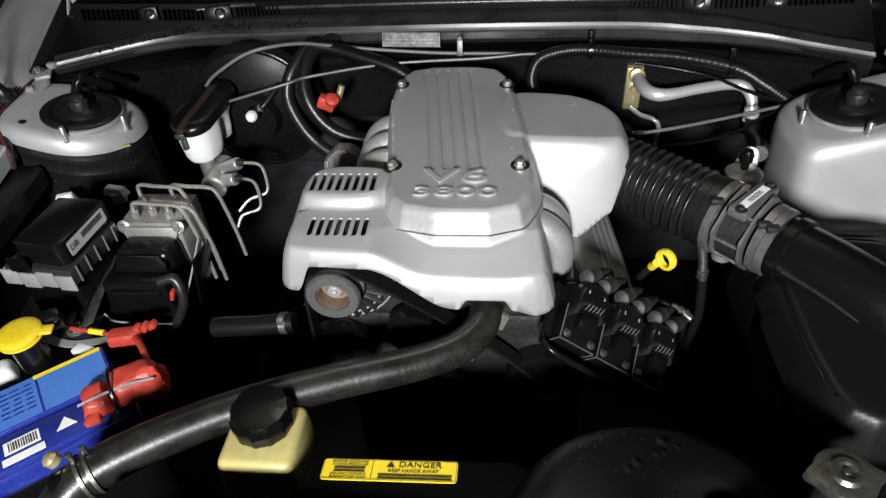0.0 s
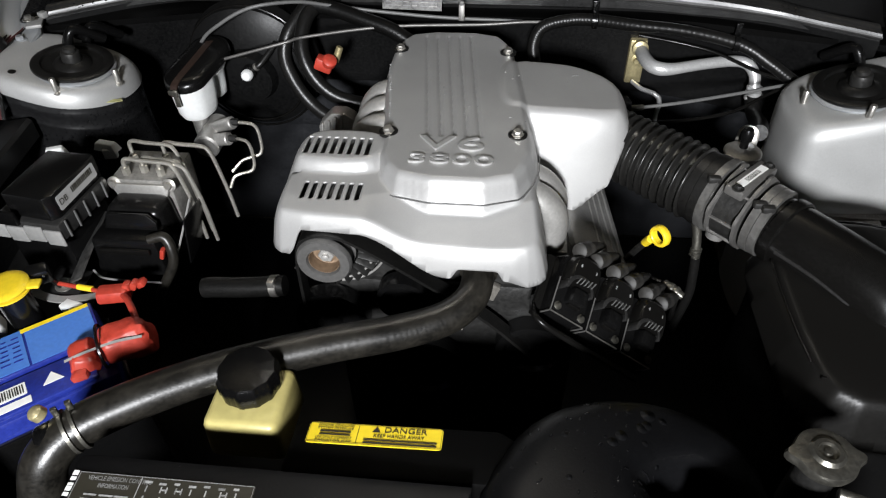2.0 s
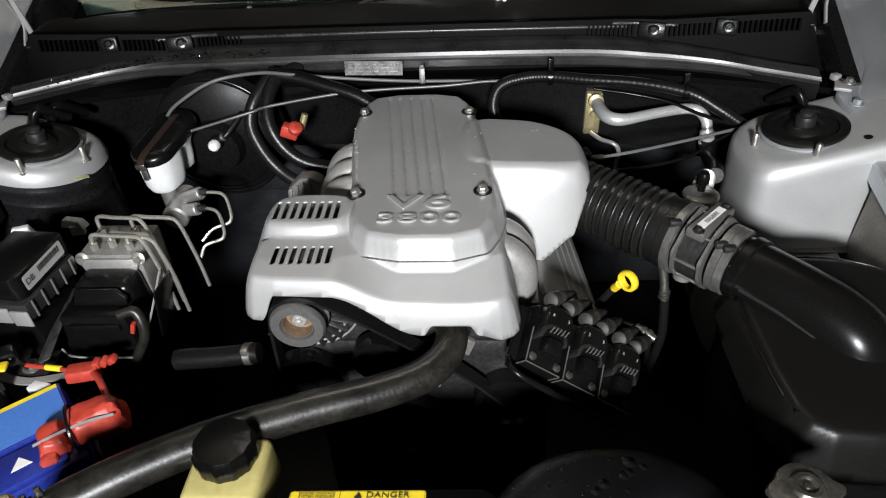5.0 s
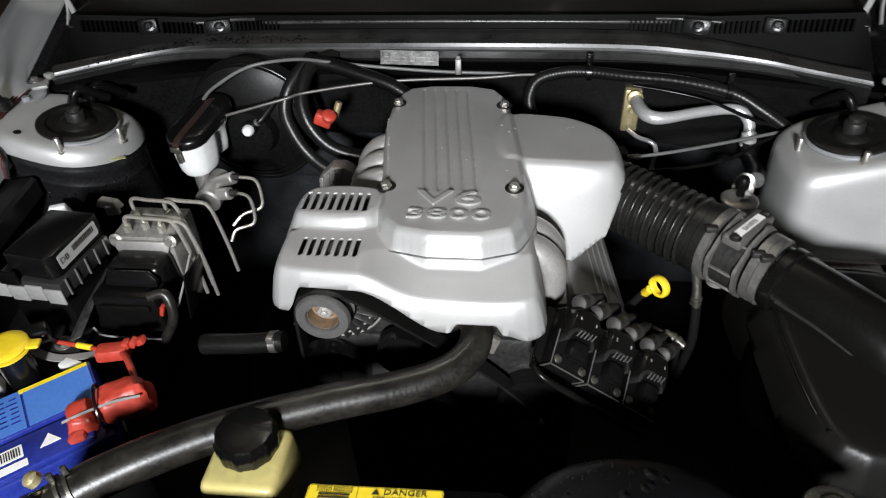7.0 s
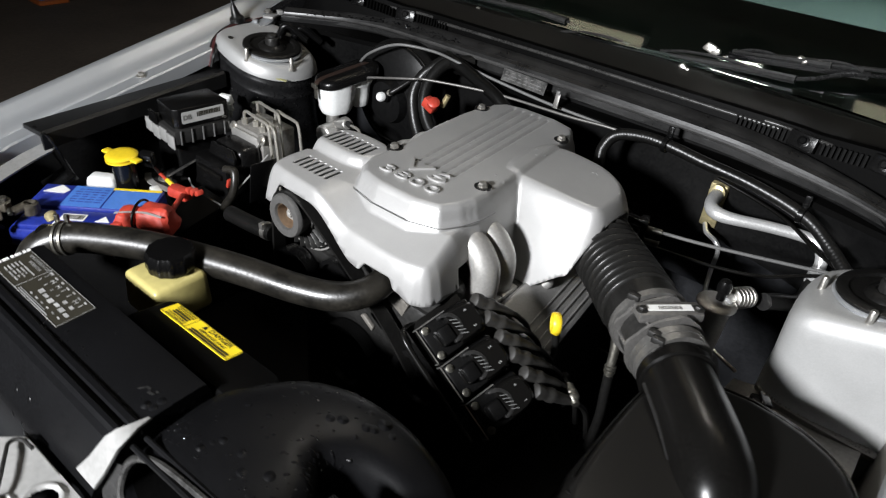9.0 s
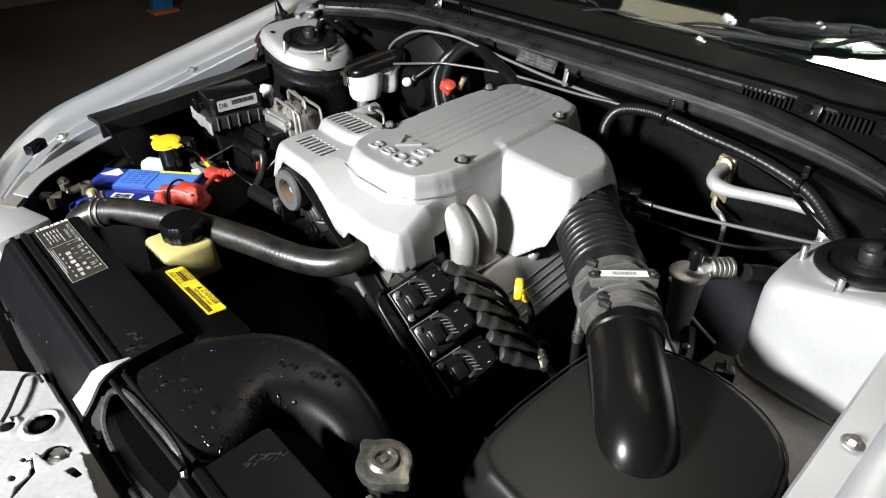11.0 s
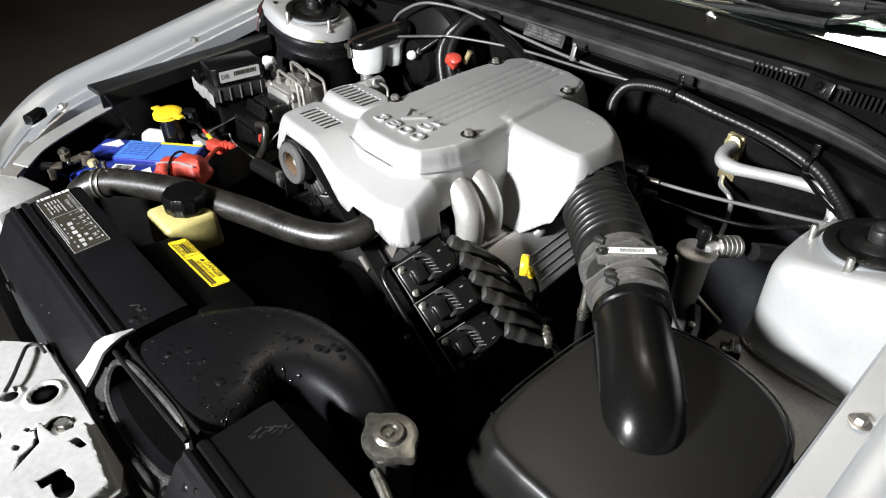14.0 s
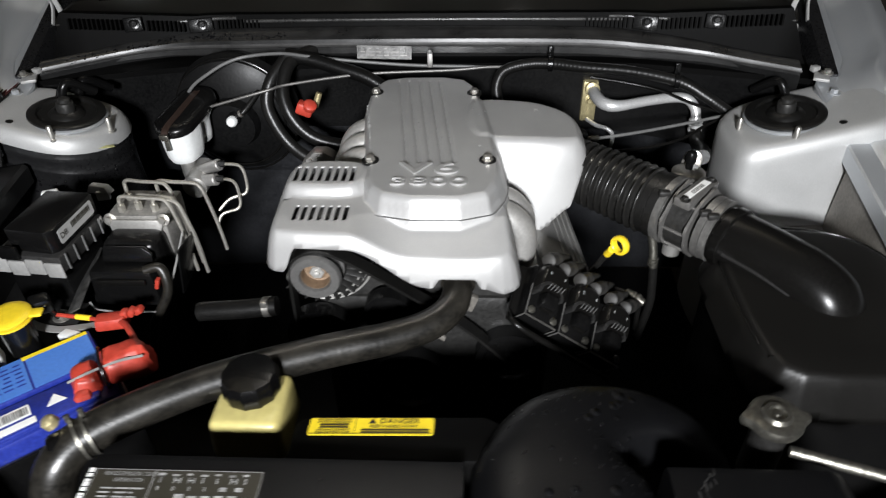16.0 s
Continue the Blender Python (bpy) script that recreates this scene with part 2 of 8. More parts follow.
def part(name, bm, mat, parent=None, label="", angle=38.0):
    """Links a bmesh, in world metres, as one mesh under a thing or a part."""
    ob = new(name, finish(bm, mat, name, angle))
    if parent:
        ob.parent = parent
        ob.matrix_parent_inverse = Matrix.Translation(-parent.location)
    return tagged(ob, label)


def single(name, bm, mat, label, category, kind="", group="", angle=38.0):
    return tagged(part(name, bm, mat, None, label, angle), label, category, group, kind)


def frame_axes(way):
    w = Vector(way).normalized()
    a = Vector((0, 0, 1)) if abs(w.z) < 0.9 else Vector((0, 1, 0))
    u = a.cross(w).normalized()
    return u, w.cross(u), w


def box(bm, centre, size, bevel=0.002, m=None, taper=1.0, seg=2):
    """A bevelled block; taper shrinks its top."""
    r = bmesh.ops.create_cube(bm, size=1.0)["verts"]
    for v in r:
        k = taper if v.co.z > 0 else 1.0
        v.co = Vector((v.co.x * size[0] * k, v.co.y * size[1] * k, v.co.z * size[2]))
    if bevel:
        es = list({e for v in r for e in v.link_edges})
        got = bmesh.ops.bevel(bm, geom=es, offset=bevel, segments=seg, affect="EDGES", profile=0.5)
        r = list(set(got["verts"]) | {v for v in r if v.is_valid})
    t = Matrix.Translation(centre) @ (m or Matrix())
    for v in r:
        v.co = t @ v.co
    return bm


def lathe(bm, prof, at, way=(0, 0, 1), seg=28, lobes=None):
    """Turns the profile (radius, height) round an axis. lobes(angle, height) scales the radius."""
    u, v, w = frame_axes(way)
    rings = []
    for r, h in prof:
        ring = []
        for i in range(seg):
            a = 2 * math.pi * i / seg
            k = lobes(a, h) if lobes else 1.0
            ring.append(bm.verts.new(Vector(at) + (u * math.cos(a) + v * math.sin(a)) * r * k + w * h))
        rings.append(ring)
    for a, b in zip(rings, rings[1:]):
        for i in range(seg):
            bm.faces.new((a[i], a[(i + 1) % seg], b[(i + 1) % seg], b[i]))
    for ring in (rings[0], rings[-1]):
        if prof[rings.index(ring)][0] > 1e-5:
            bm.faces.new(ring)
    return bm


def rod(bm, a, b, r, seg=14, r2=None, round_end=0.0):
    a, b = Vector(a), Vector(b)
    n = (b - a).length
    r2 = r if r2 is None else r2
    e = min(round_end or 0.15 * min(r, r2), n * 0.3)
    return lathe(bm, [(r - e, 0), (r, e), (r2, n - e), (r2 - e, n)], a, b - a, seg)


def smooth_path(pts, n=8):
    """Catmull-Rom through the points."""
    p = [Vector(q) for q in pts]
    p = [p[0] * 2 - p[1]] + p + [p[-1] * 2 - p[-2]]
    out = []
    for i in range(1, len(p) - 2):
        for k in range(n):
            t = k / n
            a, b, c, d = p[i - 1:i + 3]
            out.append(0.5 * ((2 * b) + (c - a) * t + (2 * a - 5 * b + 4 * c - d) * t * t + (3 * b - a - 3 * c + d) * t ** 3))
    return out + [p[-2]]


def sweep(bm, pts, r, seg=14, n=8, smooth=True, ridge=None, flat=1.0):
    """A tube along the points. r: a radius, or a function of 0..1; ridge(k) scales each ring; flat squeezes one way."""
    path = smooth_path(pts, n) if smooth else [Vector(q) for q in pts]
    up, rings = None, []
    for i, q in enumerate(path):
        way = (path[min(i + 1, len(path) - 1)] - path[max(i - 1, 0)]).normalized()
        if up is None:
            u = frame_axes(way)[0]
        else:
            u = (up - way * up.dot(way)).normalized()
        up = u
        v = way.cross(u)
        s = i / (len(path) - 1)
        rad = r(s) if callable(r) else r
        rad *= ridge(i) if ridge else 1.0
        rings.append([bm.verts.new(q + (u * math.cos(a) + v * math.sin(a) * flat) * rad) for a in (2 * math.pi * k / seg for k in range(seg))])
    for a, b in zip(rings, rings[1:]):
        for i in range(seg):
            bm.faces.new((a[i], a[(i + 1) % seg], b[(i + 1) % seg], b[i]))
    bm.faces.new(rings[0])
    bm.faces.new(rings[-1])
    return bm


def prism(bm, outline, z0, z1, bevel=0.002, m=None, seg=2):
    lo = [bm.verts.new((x, y, z0)) for x, y in outline]
    hi = [bm.verts.new((x, y, z1)) for x, y in outline]
    n = len(lo)
    faces = [bm.faces.new(lo), bm.faces.new(hi)] + [bm.faces.new((lo[i], lo[(i + 1) % n], hi[(i + 1) % n], hi[i])) for i in range(n)]
    vs = lo + hi
    if bevel:
        es = list({e for f in faces for e in f.edges})
        got = bmesh.ops.bevel(bm, geom=es, offset=bevel, segments=seg, affect="EDGES", profile=0.5)
        vs = list(set(got["verts"]) | {v for v in vs if v.is_valid})
    if m:
        for v in vs:
            v.co = m @ v.co
    return bm


def ball(bm, at, r, squash=1.0, seg=14):
    prof = [(r * math.sin(math.pi * i / 8) + (1e-6 if i in (0, 8) else 0), -r * squash * math.cos(math.pi * i / 8)) for i in range(9)]
    return lathe(bm, prof, at, (0, 0, 1), seg)


def loft(bm, loops, caps=True):
    rings = [[bm.verts.new(p) for p in loop] for loop in loops]
    n = len(rings[0])
    for a, b in zip(rings, rings[1:]):
        for i in range(n):
            bm.faces.new((a[i], a[(i + 1) % n], b[(i + 1) % n], b[i]))
    if caps:
        bm.faces.new(rings[0])
        bm.faces.new(rings[-1])
    return bm


def ribbon(bm, pts, half, n=8, thick=0.002, up=(0, 0, 1)):
    """A flat strap along the points, half wide to each side across 'up'."""
    path = smooth_path(pts, n)
    loops = []
    for i, q in enumerate(path):
        way = (path[min(i + 1, len(path) - 1)] - path[max(i - 1, 0)]).normalized()
        side = way.cross(Vector(up)).normalized()
        nrm = side.cross(way)
        loops.append([q + side * half, q - side * half, q - side * half - nrm * thick, q + side * half - nrm * thick])
    return loft(bm, loops)


def inside(x, y, poly):
    """Signed distance to a polygon's edge, positive inside (numpy arrays)."""
    d, sign = np.full(x.shape, 1e9), np.full(x.shape, -1.0)
    for (ax, ay), (bx, by) in zip(poly, poly[1:] + poly[:1]):
        ex, ey = bx - ax, by - ay
        wx, wy = x - ax, y - ay
        t = np.clip((wx * ex + wy * ey) / (ex * ex + ey * ey), 0, 1)
        d = np.minimum(d, (wx - ex * t) ** 2 + (wy - ey * t) ** 2)
        cross = ((ay > y) != (by > y)) & (x < ex * (y - ay) / (ey if ey else 1e-9) + ax)
        sign = np.where(cross, -sign, sign)
    return sign * np.sqrt(d)


def smax(a, b, k):
    h = np.clip(0.5 + 0.5 * (a - b) / k, 0, 1)
    return b + (a - b) * h + k * h * (1 - h)


def ease(a, b, x):
    t = np.clip((x - a) / (b - a), 0, 1)
    return t * t * (3 - 2 * t)


def relief(bm, x0, x1, y0, y1, step, height, keep):
    """A sheet z = height(x, y), kept where keep(x, y, z) >= 0 and cut cleanly along that line."""
    xs, ys = np.arange(x0, x1 + step / 2, step), np.arange(y0, y1 + step / 2, step)
    gx, gy = np.meshgrid(xs, ys)
    gz = height(gx, gy)
    gk = keep(gx, gy, gz)
    nx = len(xs)
    co = np.stack([gx, gy, gz], -1).reshape(-1, 3)
    kk = gk.reshape(-1)
    verts, cuts = {}, {}

    def vert(i):
        if i not in verts:
            verts[i] = bm.verts.new(co[i])
        return verts[i]

    def cut(i, j):
        key = (min(i, j), max(i, j))
        if key not in cuts:
            t = kk[i] / (kk[i] - kk[j])
            cuts[key] = bm.verts.new(co[i] + (co[j] - co[i]) * t)
        return cuts[key]
    for r in range(len(ys) - 1):
        for c in range(nx - 1):
            q = (r * nx + c, r * nx + c + 1, (r + 1) * nx + c + 1, (r + 1) * nx + c)
            inn = [kk[i] >= 0 for i in q]
            if all(inn):
                bm.faces.new([vert(i) for i in q])
            elif any(inn):
                for tri in ((q[0], q[1], q[2]), (q[0], q[2], q[3])):
                    loop = []
                    for a, b in zip(tri, tri[1:] + tri[:1]):
                        if kk[a] >= 0:
                            loop.append(vert(a))
                        if (kk[a] >= 0) != (kk[b] >= 0):
                            loop.append(cut(a, b))
                    loop = [v for k, v in enumerate(loop) if v is not loop[k - 1]]
                    if len(loop) >= 3 and len(set(loop)) == len(loop):
                        bm.faces.new(loop)
    return bm


def smooth_rim(bm, times=4, where=None):
    """Evens out the open edge of a sheet, where asked."""
    rim = {}
    for e in bm.edges:
        if len(e.link_faces) == 1:
            for v in e.verts:
                rim.setdefault(v, []).append(e.other_vert(v))
    for _ in range(times):
        new_co = {v: v.co * 0.5 + (n[0].co + n[1].co) * 0.25 for v, n in rim.items() if len(n) == 2 and (where is None or where(v.co))}
        for v, co in new_co.items():
            v.co = co
    return bm


def thicken(ob, t):
    mod = ob.modifiers.new("wall", "SOLIDIFY")
    mod.thickness, mod.offset = t, -1.0
    return ob


def lettering(name, text, size, m, mat, parent, depth=0.0006, label="", width=None):
    """Writing in the built-in font as a mesh, centred, lying in the plane of m."""
    cu = bpy.data.curves.new(name, "FONT")
    cu.body, cu.size, cu.align_x, cu.align_y, cu.extrude = text, size, "CENTER", "CENTER", depth
    cu.resolution_u = 3
    tmp = new("tmp", cu)
    bpy.context.view_layer.update()
    me = bpy.data.meshes.new_from_object(tmp.evaluated_get(bpy.context.evaluated_depsgraph_get()))
    bpy.data.objects.remove(tmp)
    bm = bmesh.new()
    bm.from_mesh(me)
    bpy.data.meshes.remove(me)
    if width:
        span = max(v.co.x for v in bm.verts) - min(v.co.x for v in bm.verts)
        for v in bm.verts:
            v.co.x *= width / span
    bm.transform(m)
    return part(name, bm, mat, parent, label)


def plane_axes(at, right, up):
    """A pose whose x runs along right, y along up."""
    r = Vector(right).normalized()
    n = r.cross(Vector(up)).normalized()
    u = n.cross(r)
    return Matrix.Translation(at) @ Matrix((r, u, n)).transposed().to_4x4()


def bolt(bm, at, way=(0, 0, 1), r=0.006, h=0.006, washer=True):
    w = Vector(way).normalized()
    if washer:
        lathe(bm, [(r * 1.7, 0), (r * 1.7, 0.0012), (r * 1.5, 0.0016)], at, w, 18)
    lathe(bm, [(r, 0.001), (r, h - 0.001), (r * 0.85, h)], at, w, 6)
    return bm


# ---------------------------------------------------------------- garage
def slab(name, centre, size, mat, label, category):
    bm = bmesh.new()
    box(bm, centre, size, 0)
    return single(name, bm, mat, label, category, "structure")


slab("floor", (-0.55, 1.5, -0.1), (10.3, 11.2, 0.2), FLOOR, "dark brown stained concrete garage floor", "floor")
slab("ceiling", (-0.55, 1.5, 3.3), (10.3, 11.2, 0.2), CEIL, "cream painted garage ceiling", "ceiling")
slab("wall_north", (-0.55, 7.0, 1.6), (9.9, 0.2, 3.2), WALL, "plain brown garage wall behind the car", "wall")
slab("wall_south", (-0.55, -4.0, 1.6), (9.9, 0.2, 3.2), WALL, "plain brown garage wall before the car", "wall")
slab("wall_west", (-5.6, 1.5, 1.6), (0.2, 11.2, 3.2), WALL, "plain brown garage side wall", "wall")
slab("wall_east", (4.5, 1.5, 1.6), (0.2, 11.2, 3.2), WALL, "plain brown garage side wall", "wall")

ceiling_light = thing("ceiling_light", "round glowing ceiling light with white rim", "ceiling light", (-0.28, 1.76, 3.2))
bm = bmesh.new()
lathe(bm, [(0.16, 0), (0.16, -0.03), (0.138, -0.045), (0.132, -0.03)], (-0.28, 1.76, 3.2), (0, 0, 1), 40)
part("rim", bm, WHITE, ceiling_light)
bm = bmesh.new()
lathe(bm, [(0.130, -0.032), (0.10, -0.046), (0.02, -0.052)], (-0.28, 1.76, 3.2), (0, 0, 1), 40)
part("diffuser", bm, GLOW, ceiling_light, "glowing round diffuser")

for x, wide in ((-1.08, 0.64), (0.47, 0.80)):
    batten = thing("ceiling_panel_light", "cream glowing ceiling light panel in a white frame", "ceiling light", (x, 1.69, 3.2), "", "ceiling panel lights")
    bm = bmesh.new()
    box(bm, (x, 1.69, 3.185), (wide, 0.36, 0.03), 0.004)
    part("frame", bm, WHITE, batten)
    bm = bmesh.new()
    box(bm, (x, 1.69, 3.168), (wide - 0.04, 0.32, 0.012), 0.003)
    part("diffuser", bm, PANEL, batten, "cream glowing diffuser")

# ---------------------------------------------------------------- car body
car = thing("car", "silver sedan with its bonnet open over the engine bay", "car", (0, 1.0, 0))


def fender_z(y):
    """Height of the fender's inner flange along the car."""
    return 0.872 + 0.22 * (y - 0.755) - 0.10 * max(0.0, 0.45 - y) ** 1.5


def fender_x(y):
    """Distance of the flange's inner edge from the middle, pulling in towards the nose."""
    return 0.690 - 0.75 * max(0.0, 0.50 - y) ** 2 * 4.2 + 0.030 * float(ease(1.075, 1.12, np.array(y))) + 0.16 * max(0.0, y - 1.10)


def fender(side):
    """Flange with a step, the gutter, the crest and the outer flank down to the sill."""
    bm = bmesh.new()
    loops = []
    for i in range(40):
        y = 0.20 + 1.35 * i / 39
        x, z = fender_x(y), fender_z(y)
        wide = 1.0 - 0.25 * max(0, 0.5 - y) / 0.3
        prof = [(0.0, -0.030), (0.0, -0.003), (0.003, 0.0), (0.034, 0.001), (0.037, 0.004), (0.052, 0.007), (0.078, 0.016), (0.086, 0.026),
                (0.096, 0.030), (0.108, 0.028), (0.140, 0.008), (0.175, -0.04), (0.200, -0.14), (0.208, -0.30), (0.205, -0.62), (0.190, -0.63), (0.19, -0.30), (0.165, -0.08), (0.10, -0.010), (0.04, -0.030)]
        loops.append([(side * (x + dx * (wide if dx > 0.06 else 1.0)), y, z + dz) for dx, dz in prof])
    loft(bm, loops)
    return part("fender", bm, BODY, car, "silver painted front fender with folded inner flange")


for side in (-1, 1):
    f = fender(side)
    for y in (0.45, 0.752, 1.04):
        bm = bmesh.new()
        bolt(bm, (side * (fender_x(y) + 0.022), y, fender_z(y) + 0.001), (0, 0, 1), 0.0065, 0.008)
        part("bolt", bm, STEEL if y < 1 else BODY, f)
    # inner apron: from the flange down to the rail
    bm = bmesh.new()
    loops = []
    for i in range(47):
        y = 0.30 + 1.15 * i / 46
        x, z = fender_x(y) + (0.055 if side > 0 and 0.90 < y < 1.11 else 0.0), fender_z(y)
        loops.append([(side * (x + 0.010), y, z - 0.026), (side * (x + 0.006), y, z - 0.030), (side * x, y, z - 0.20), (side * (x - 0.10), y, z - 0.30), (side * (x - 0.12), y, 0.30),
                      (side * (x - 0.09), y, 0.30), (side * (x - 0.07), y, z - 0.29), (side * (x + 0.022), y, z - 0.19), (side * (x + 0.026), y, z - 0.03)])
    loft(bm, loops)
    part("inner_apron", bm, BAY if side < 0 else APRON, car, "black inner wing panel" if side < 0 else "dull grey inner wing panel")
    # front wheel, to stand on
    wheel_at = (side * 0.76, 0.98, 0.0)
    bm = bmesh.new()
    lathe(bm, [(0.20, -0.09), (0.30, -0.095), (0.318, -0.07), (0.318, 0.07), (0.30, 0.095), (0.20, 0.09)], (side * 0.76, 0.98, 0.318), (1, 0, 0), 40)
    w = part("wheel", bm, TYRE, car, "black tyre")

# black shelf and bracket inside the left wing
bm = bmesh.new()
loops = []
for i in range(12):
    y = 0.505 + 0.40 * i / 11
    x, z = fender_x(y), 0.846 + 0.05 * (y - 0.5)
    loops.append([(-x - 0.002, y, z - 0.004), (-0.622 - 0.07 * (y - 0.5), y, z + 0.004), (-0.616 - 0.07 * (y - 0.5), y, z - 0.001), (-0.616 - 0.07 * (y - 0.5), y, z - 0.030), (-0.621 - 0.07 * (y - 0.5), y, z - 0.030), (-0.624 - 0.07 * (y - 0.5), y, z - 0.006), (-x - 0.002, y, z - 0.012)])
loft(bm, loops)
part("wing_shelf", bm, BAY, car, "dusty black painted wing shelf")
bm = bmesh.new()
prism(bm, [(-0.66, 0.0), (-0.596, 0.0), (-0.612, -0.095), (-0.652, -0.095)], 0.0, 0.004, 0.001, plane_axes((0, 0.512, 0.848), (1, 0, 0), (0, -0.35, 1)))
prism(bm, [(-0.656, -0.095), (-0.608, -0.095), (-0.608, -0.105), (-0.656, -0.105)], 0.0, 0.05, 0.001, plane_axes((0, 0.512, 0.848), (1, 0, 0), (0, -0.35, 1)))
part("wing_bracket", bm, BLACK, car, "black folded bracket")
bm = bmesh.new()
ribbon(bm, [(-0.640, 0.520, 0.812), (-0.625, 0.465, 0.806), (-0.575, 0.370, 0.800), (-0.530, 0.320, 0.794)], 0.013, 8, 0.004, (0.25, 0.1, 1))
part("wing_rail", bm, PALE, car, "pale painted front wing rail")
bm = bmesh.new()
prism(bm, [(-0.700, 0.450), (-0.640, 0.350), (-0.540, 0.285), (-0.510, 0.305), (-0.600, 0.372), (-0.668, 0.470)], 0.776, 0.783, 0.002)
part("wing_front_plate", bm, APRON, car, "dull pale plate before the wing rail")
bm = bmesh.new()
box(bm, (-0.50, 0.27, 0.745), (0.16, 0.10, 0.07), 0.01, Matrix.Rotation(0.3, 4, "Z"))
part("corner_plate", bm, PALE, car, "pale painted corner plate")
bm = bmesh.new()
box(bm, (-0.655, 0.39, 0.822), (0.045, 0.020, 0.020), 0.004, Matrix.Rotation(-0.9, 4, "Z"))
part("rubber_stop", bm, BLACK, car, "black rubber bump stop")

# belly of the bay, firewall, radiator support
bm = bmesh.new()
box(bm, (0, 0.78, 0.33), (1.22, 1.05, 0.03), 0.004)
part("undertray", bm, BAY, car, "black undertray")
bm = bmesh.new()
box(bm, (0, 1.335, 0.66), (1.40, 0.03, 0.66), 0.008)
box(bm, (0.30, 1.285, 0.80), (0.62, 0.07, 0.30), 0.02)
box(bm, (-0.38, 1.285, 0.78), (0.50, 0.07, 0.26), 0.02)
part("firewall", bm, FIREWALL, car, "black painted firewall")
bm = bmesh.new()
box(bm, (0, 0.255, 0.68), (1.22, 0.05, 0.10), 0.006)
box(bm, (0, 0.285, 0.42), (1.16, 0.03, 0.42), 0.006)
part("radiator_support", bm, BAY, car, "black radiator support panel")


TOWER = [(0.745, 0.925), (0.665, 0.913), (0.608, 0.917), (0.564, 0.948), (0.542, 0.990), (0.539, 1.040), (0.559, 1.081), (0.62, 1.097), (0.745, 1.097)]
TOWER_MID = 0.0085


def rounded_outline(poly):
    """Cuts the corners of a closed outline twice."""
    for _ in range(2):
        poly = [(ax * k + bx * (1 - k), ay * k + by * (1 - k)) for (ax, ay), (bx, by) in zip(poly, poly[1:] + poly[:1]) for k in (0.75, 0.25)]
    return poly


TOWER = rounded_outline(TOWER)
TOWER_RIGHT = rounded_outline([(0.80, 0.915), (0.665, 0.911), (0.578, 0.911), (0.539, 0.921), (0.530, 0.955), (0.530, 1.040), (0.550, 1.081), (0.62, 1.097), (0.80, 1.097)])


def tower_level(x):
    """Height of the pressed top plate, rising towards the wing."""
    return 0.905 + 0.26 * (x - 0.60)


def tower_ring(side, k, dz, z=None, lean=0.0):
    """One closed outline of the tower, drawn in by k and let down by dz, or at the level z."""
    out = []
    for x, y in TOWER_RIGHT if side > 0 else TOWER:
        px, py = 0.64 + (x - 0.64) * k, 1.0 + (y - 1.0) * k
        py -= lean * max(0.0, (0.975 - py) / 0.06)
        out.append((side * (px - TOWER_MID) + TOWER_MID, py, (tower_level(px) if z is None else z) - dz))
    return out


ROLL = ((0.70, 0.0), (0.80, 0.0), (0.865, 0.0012), (0.915, 0.0042), (0.955, 0.0095), (0.982, 0.0160), (0.996, 0.0230))


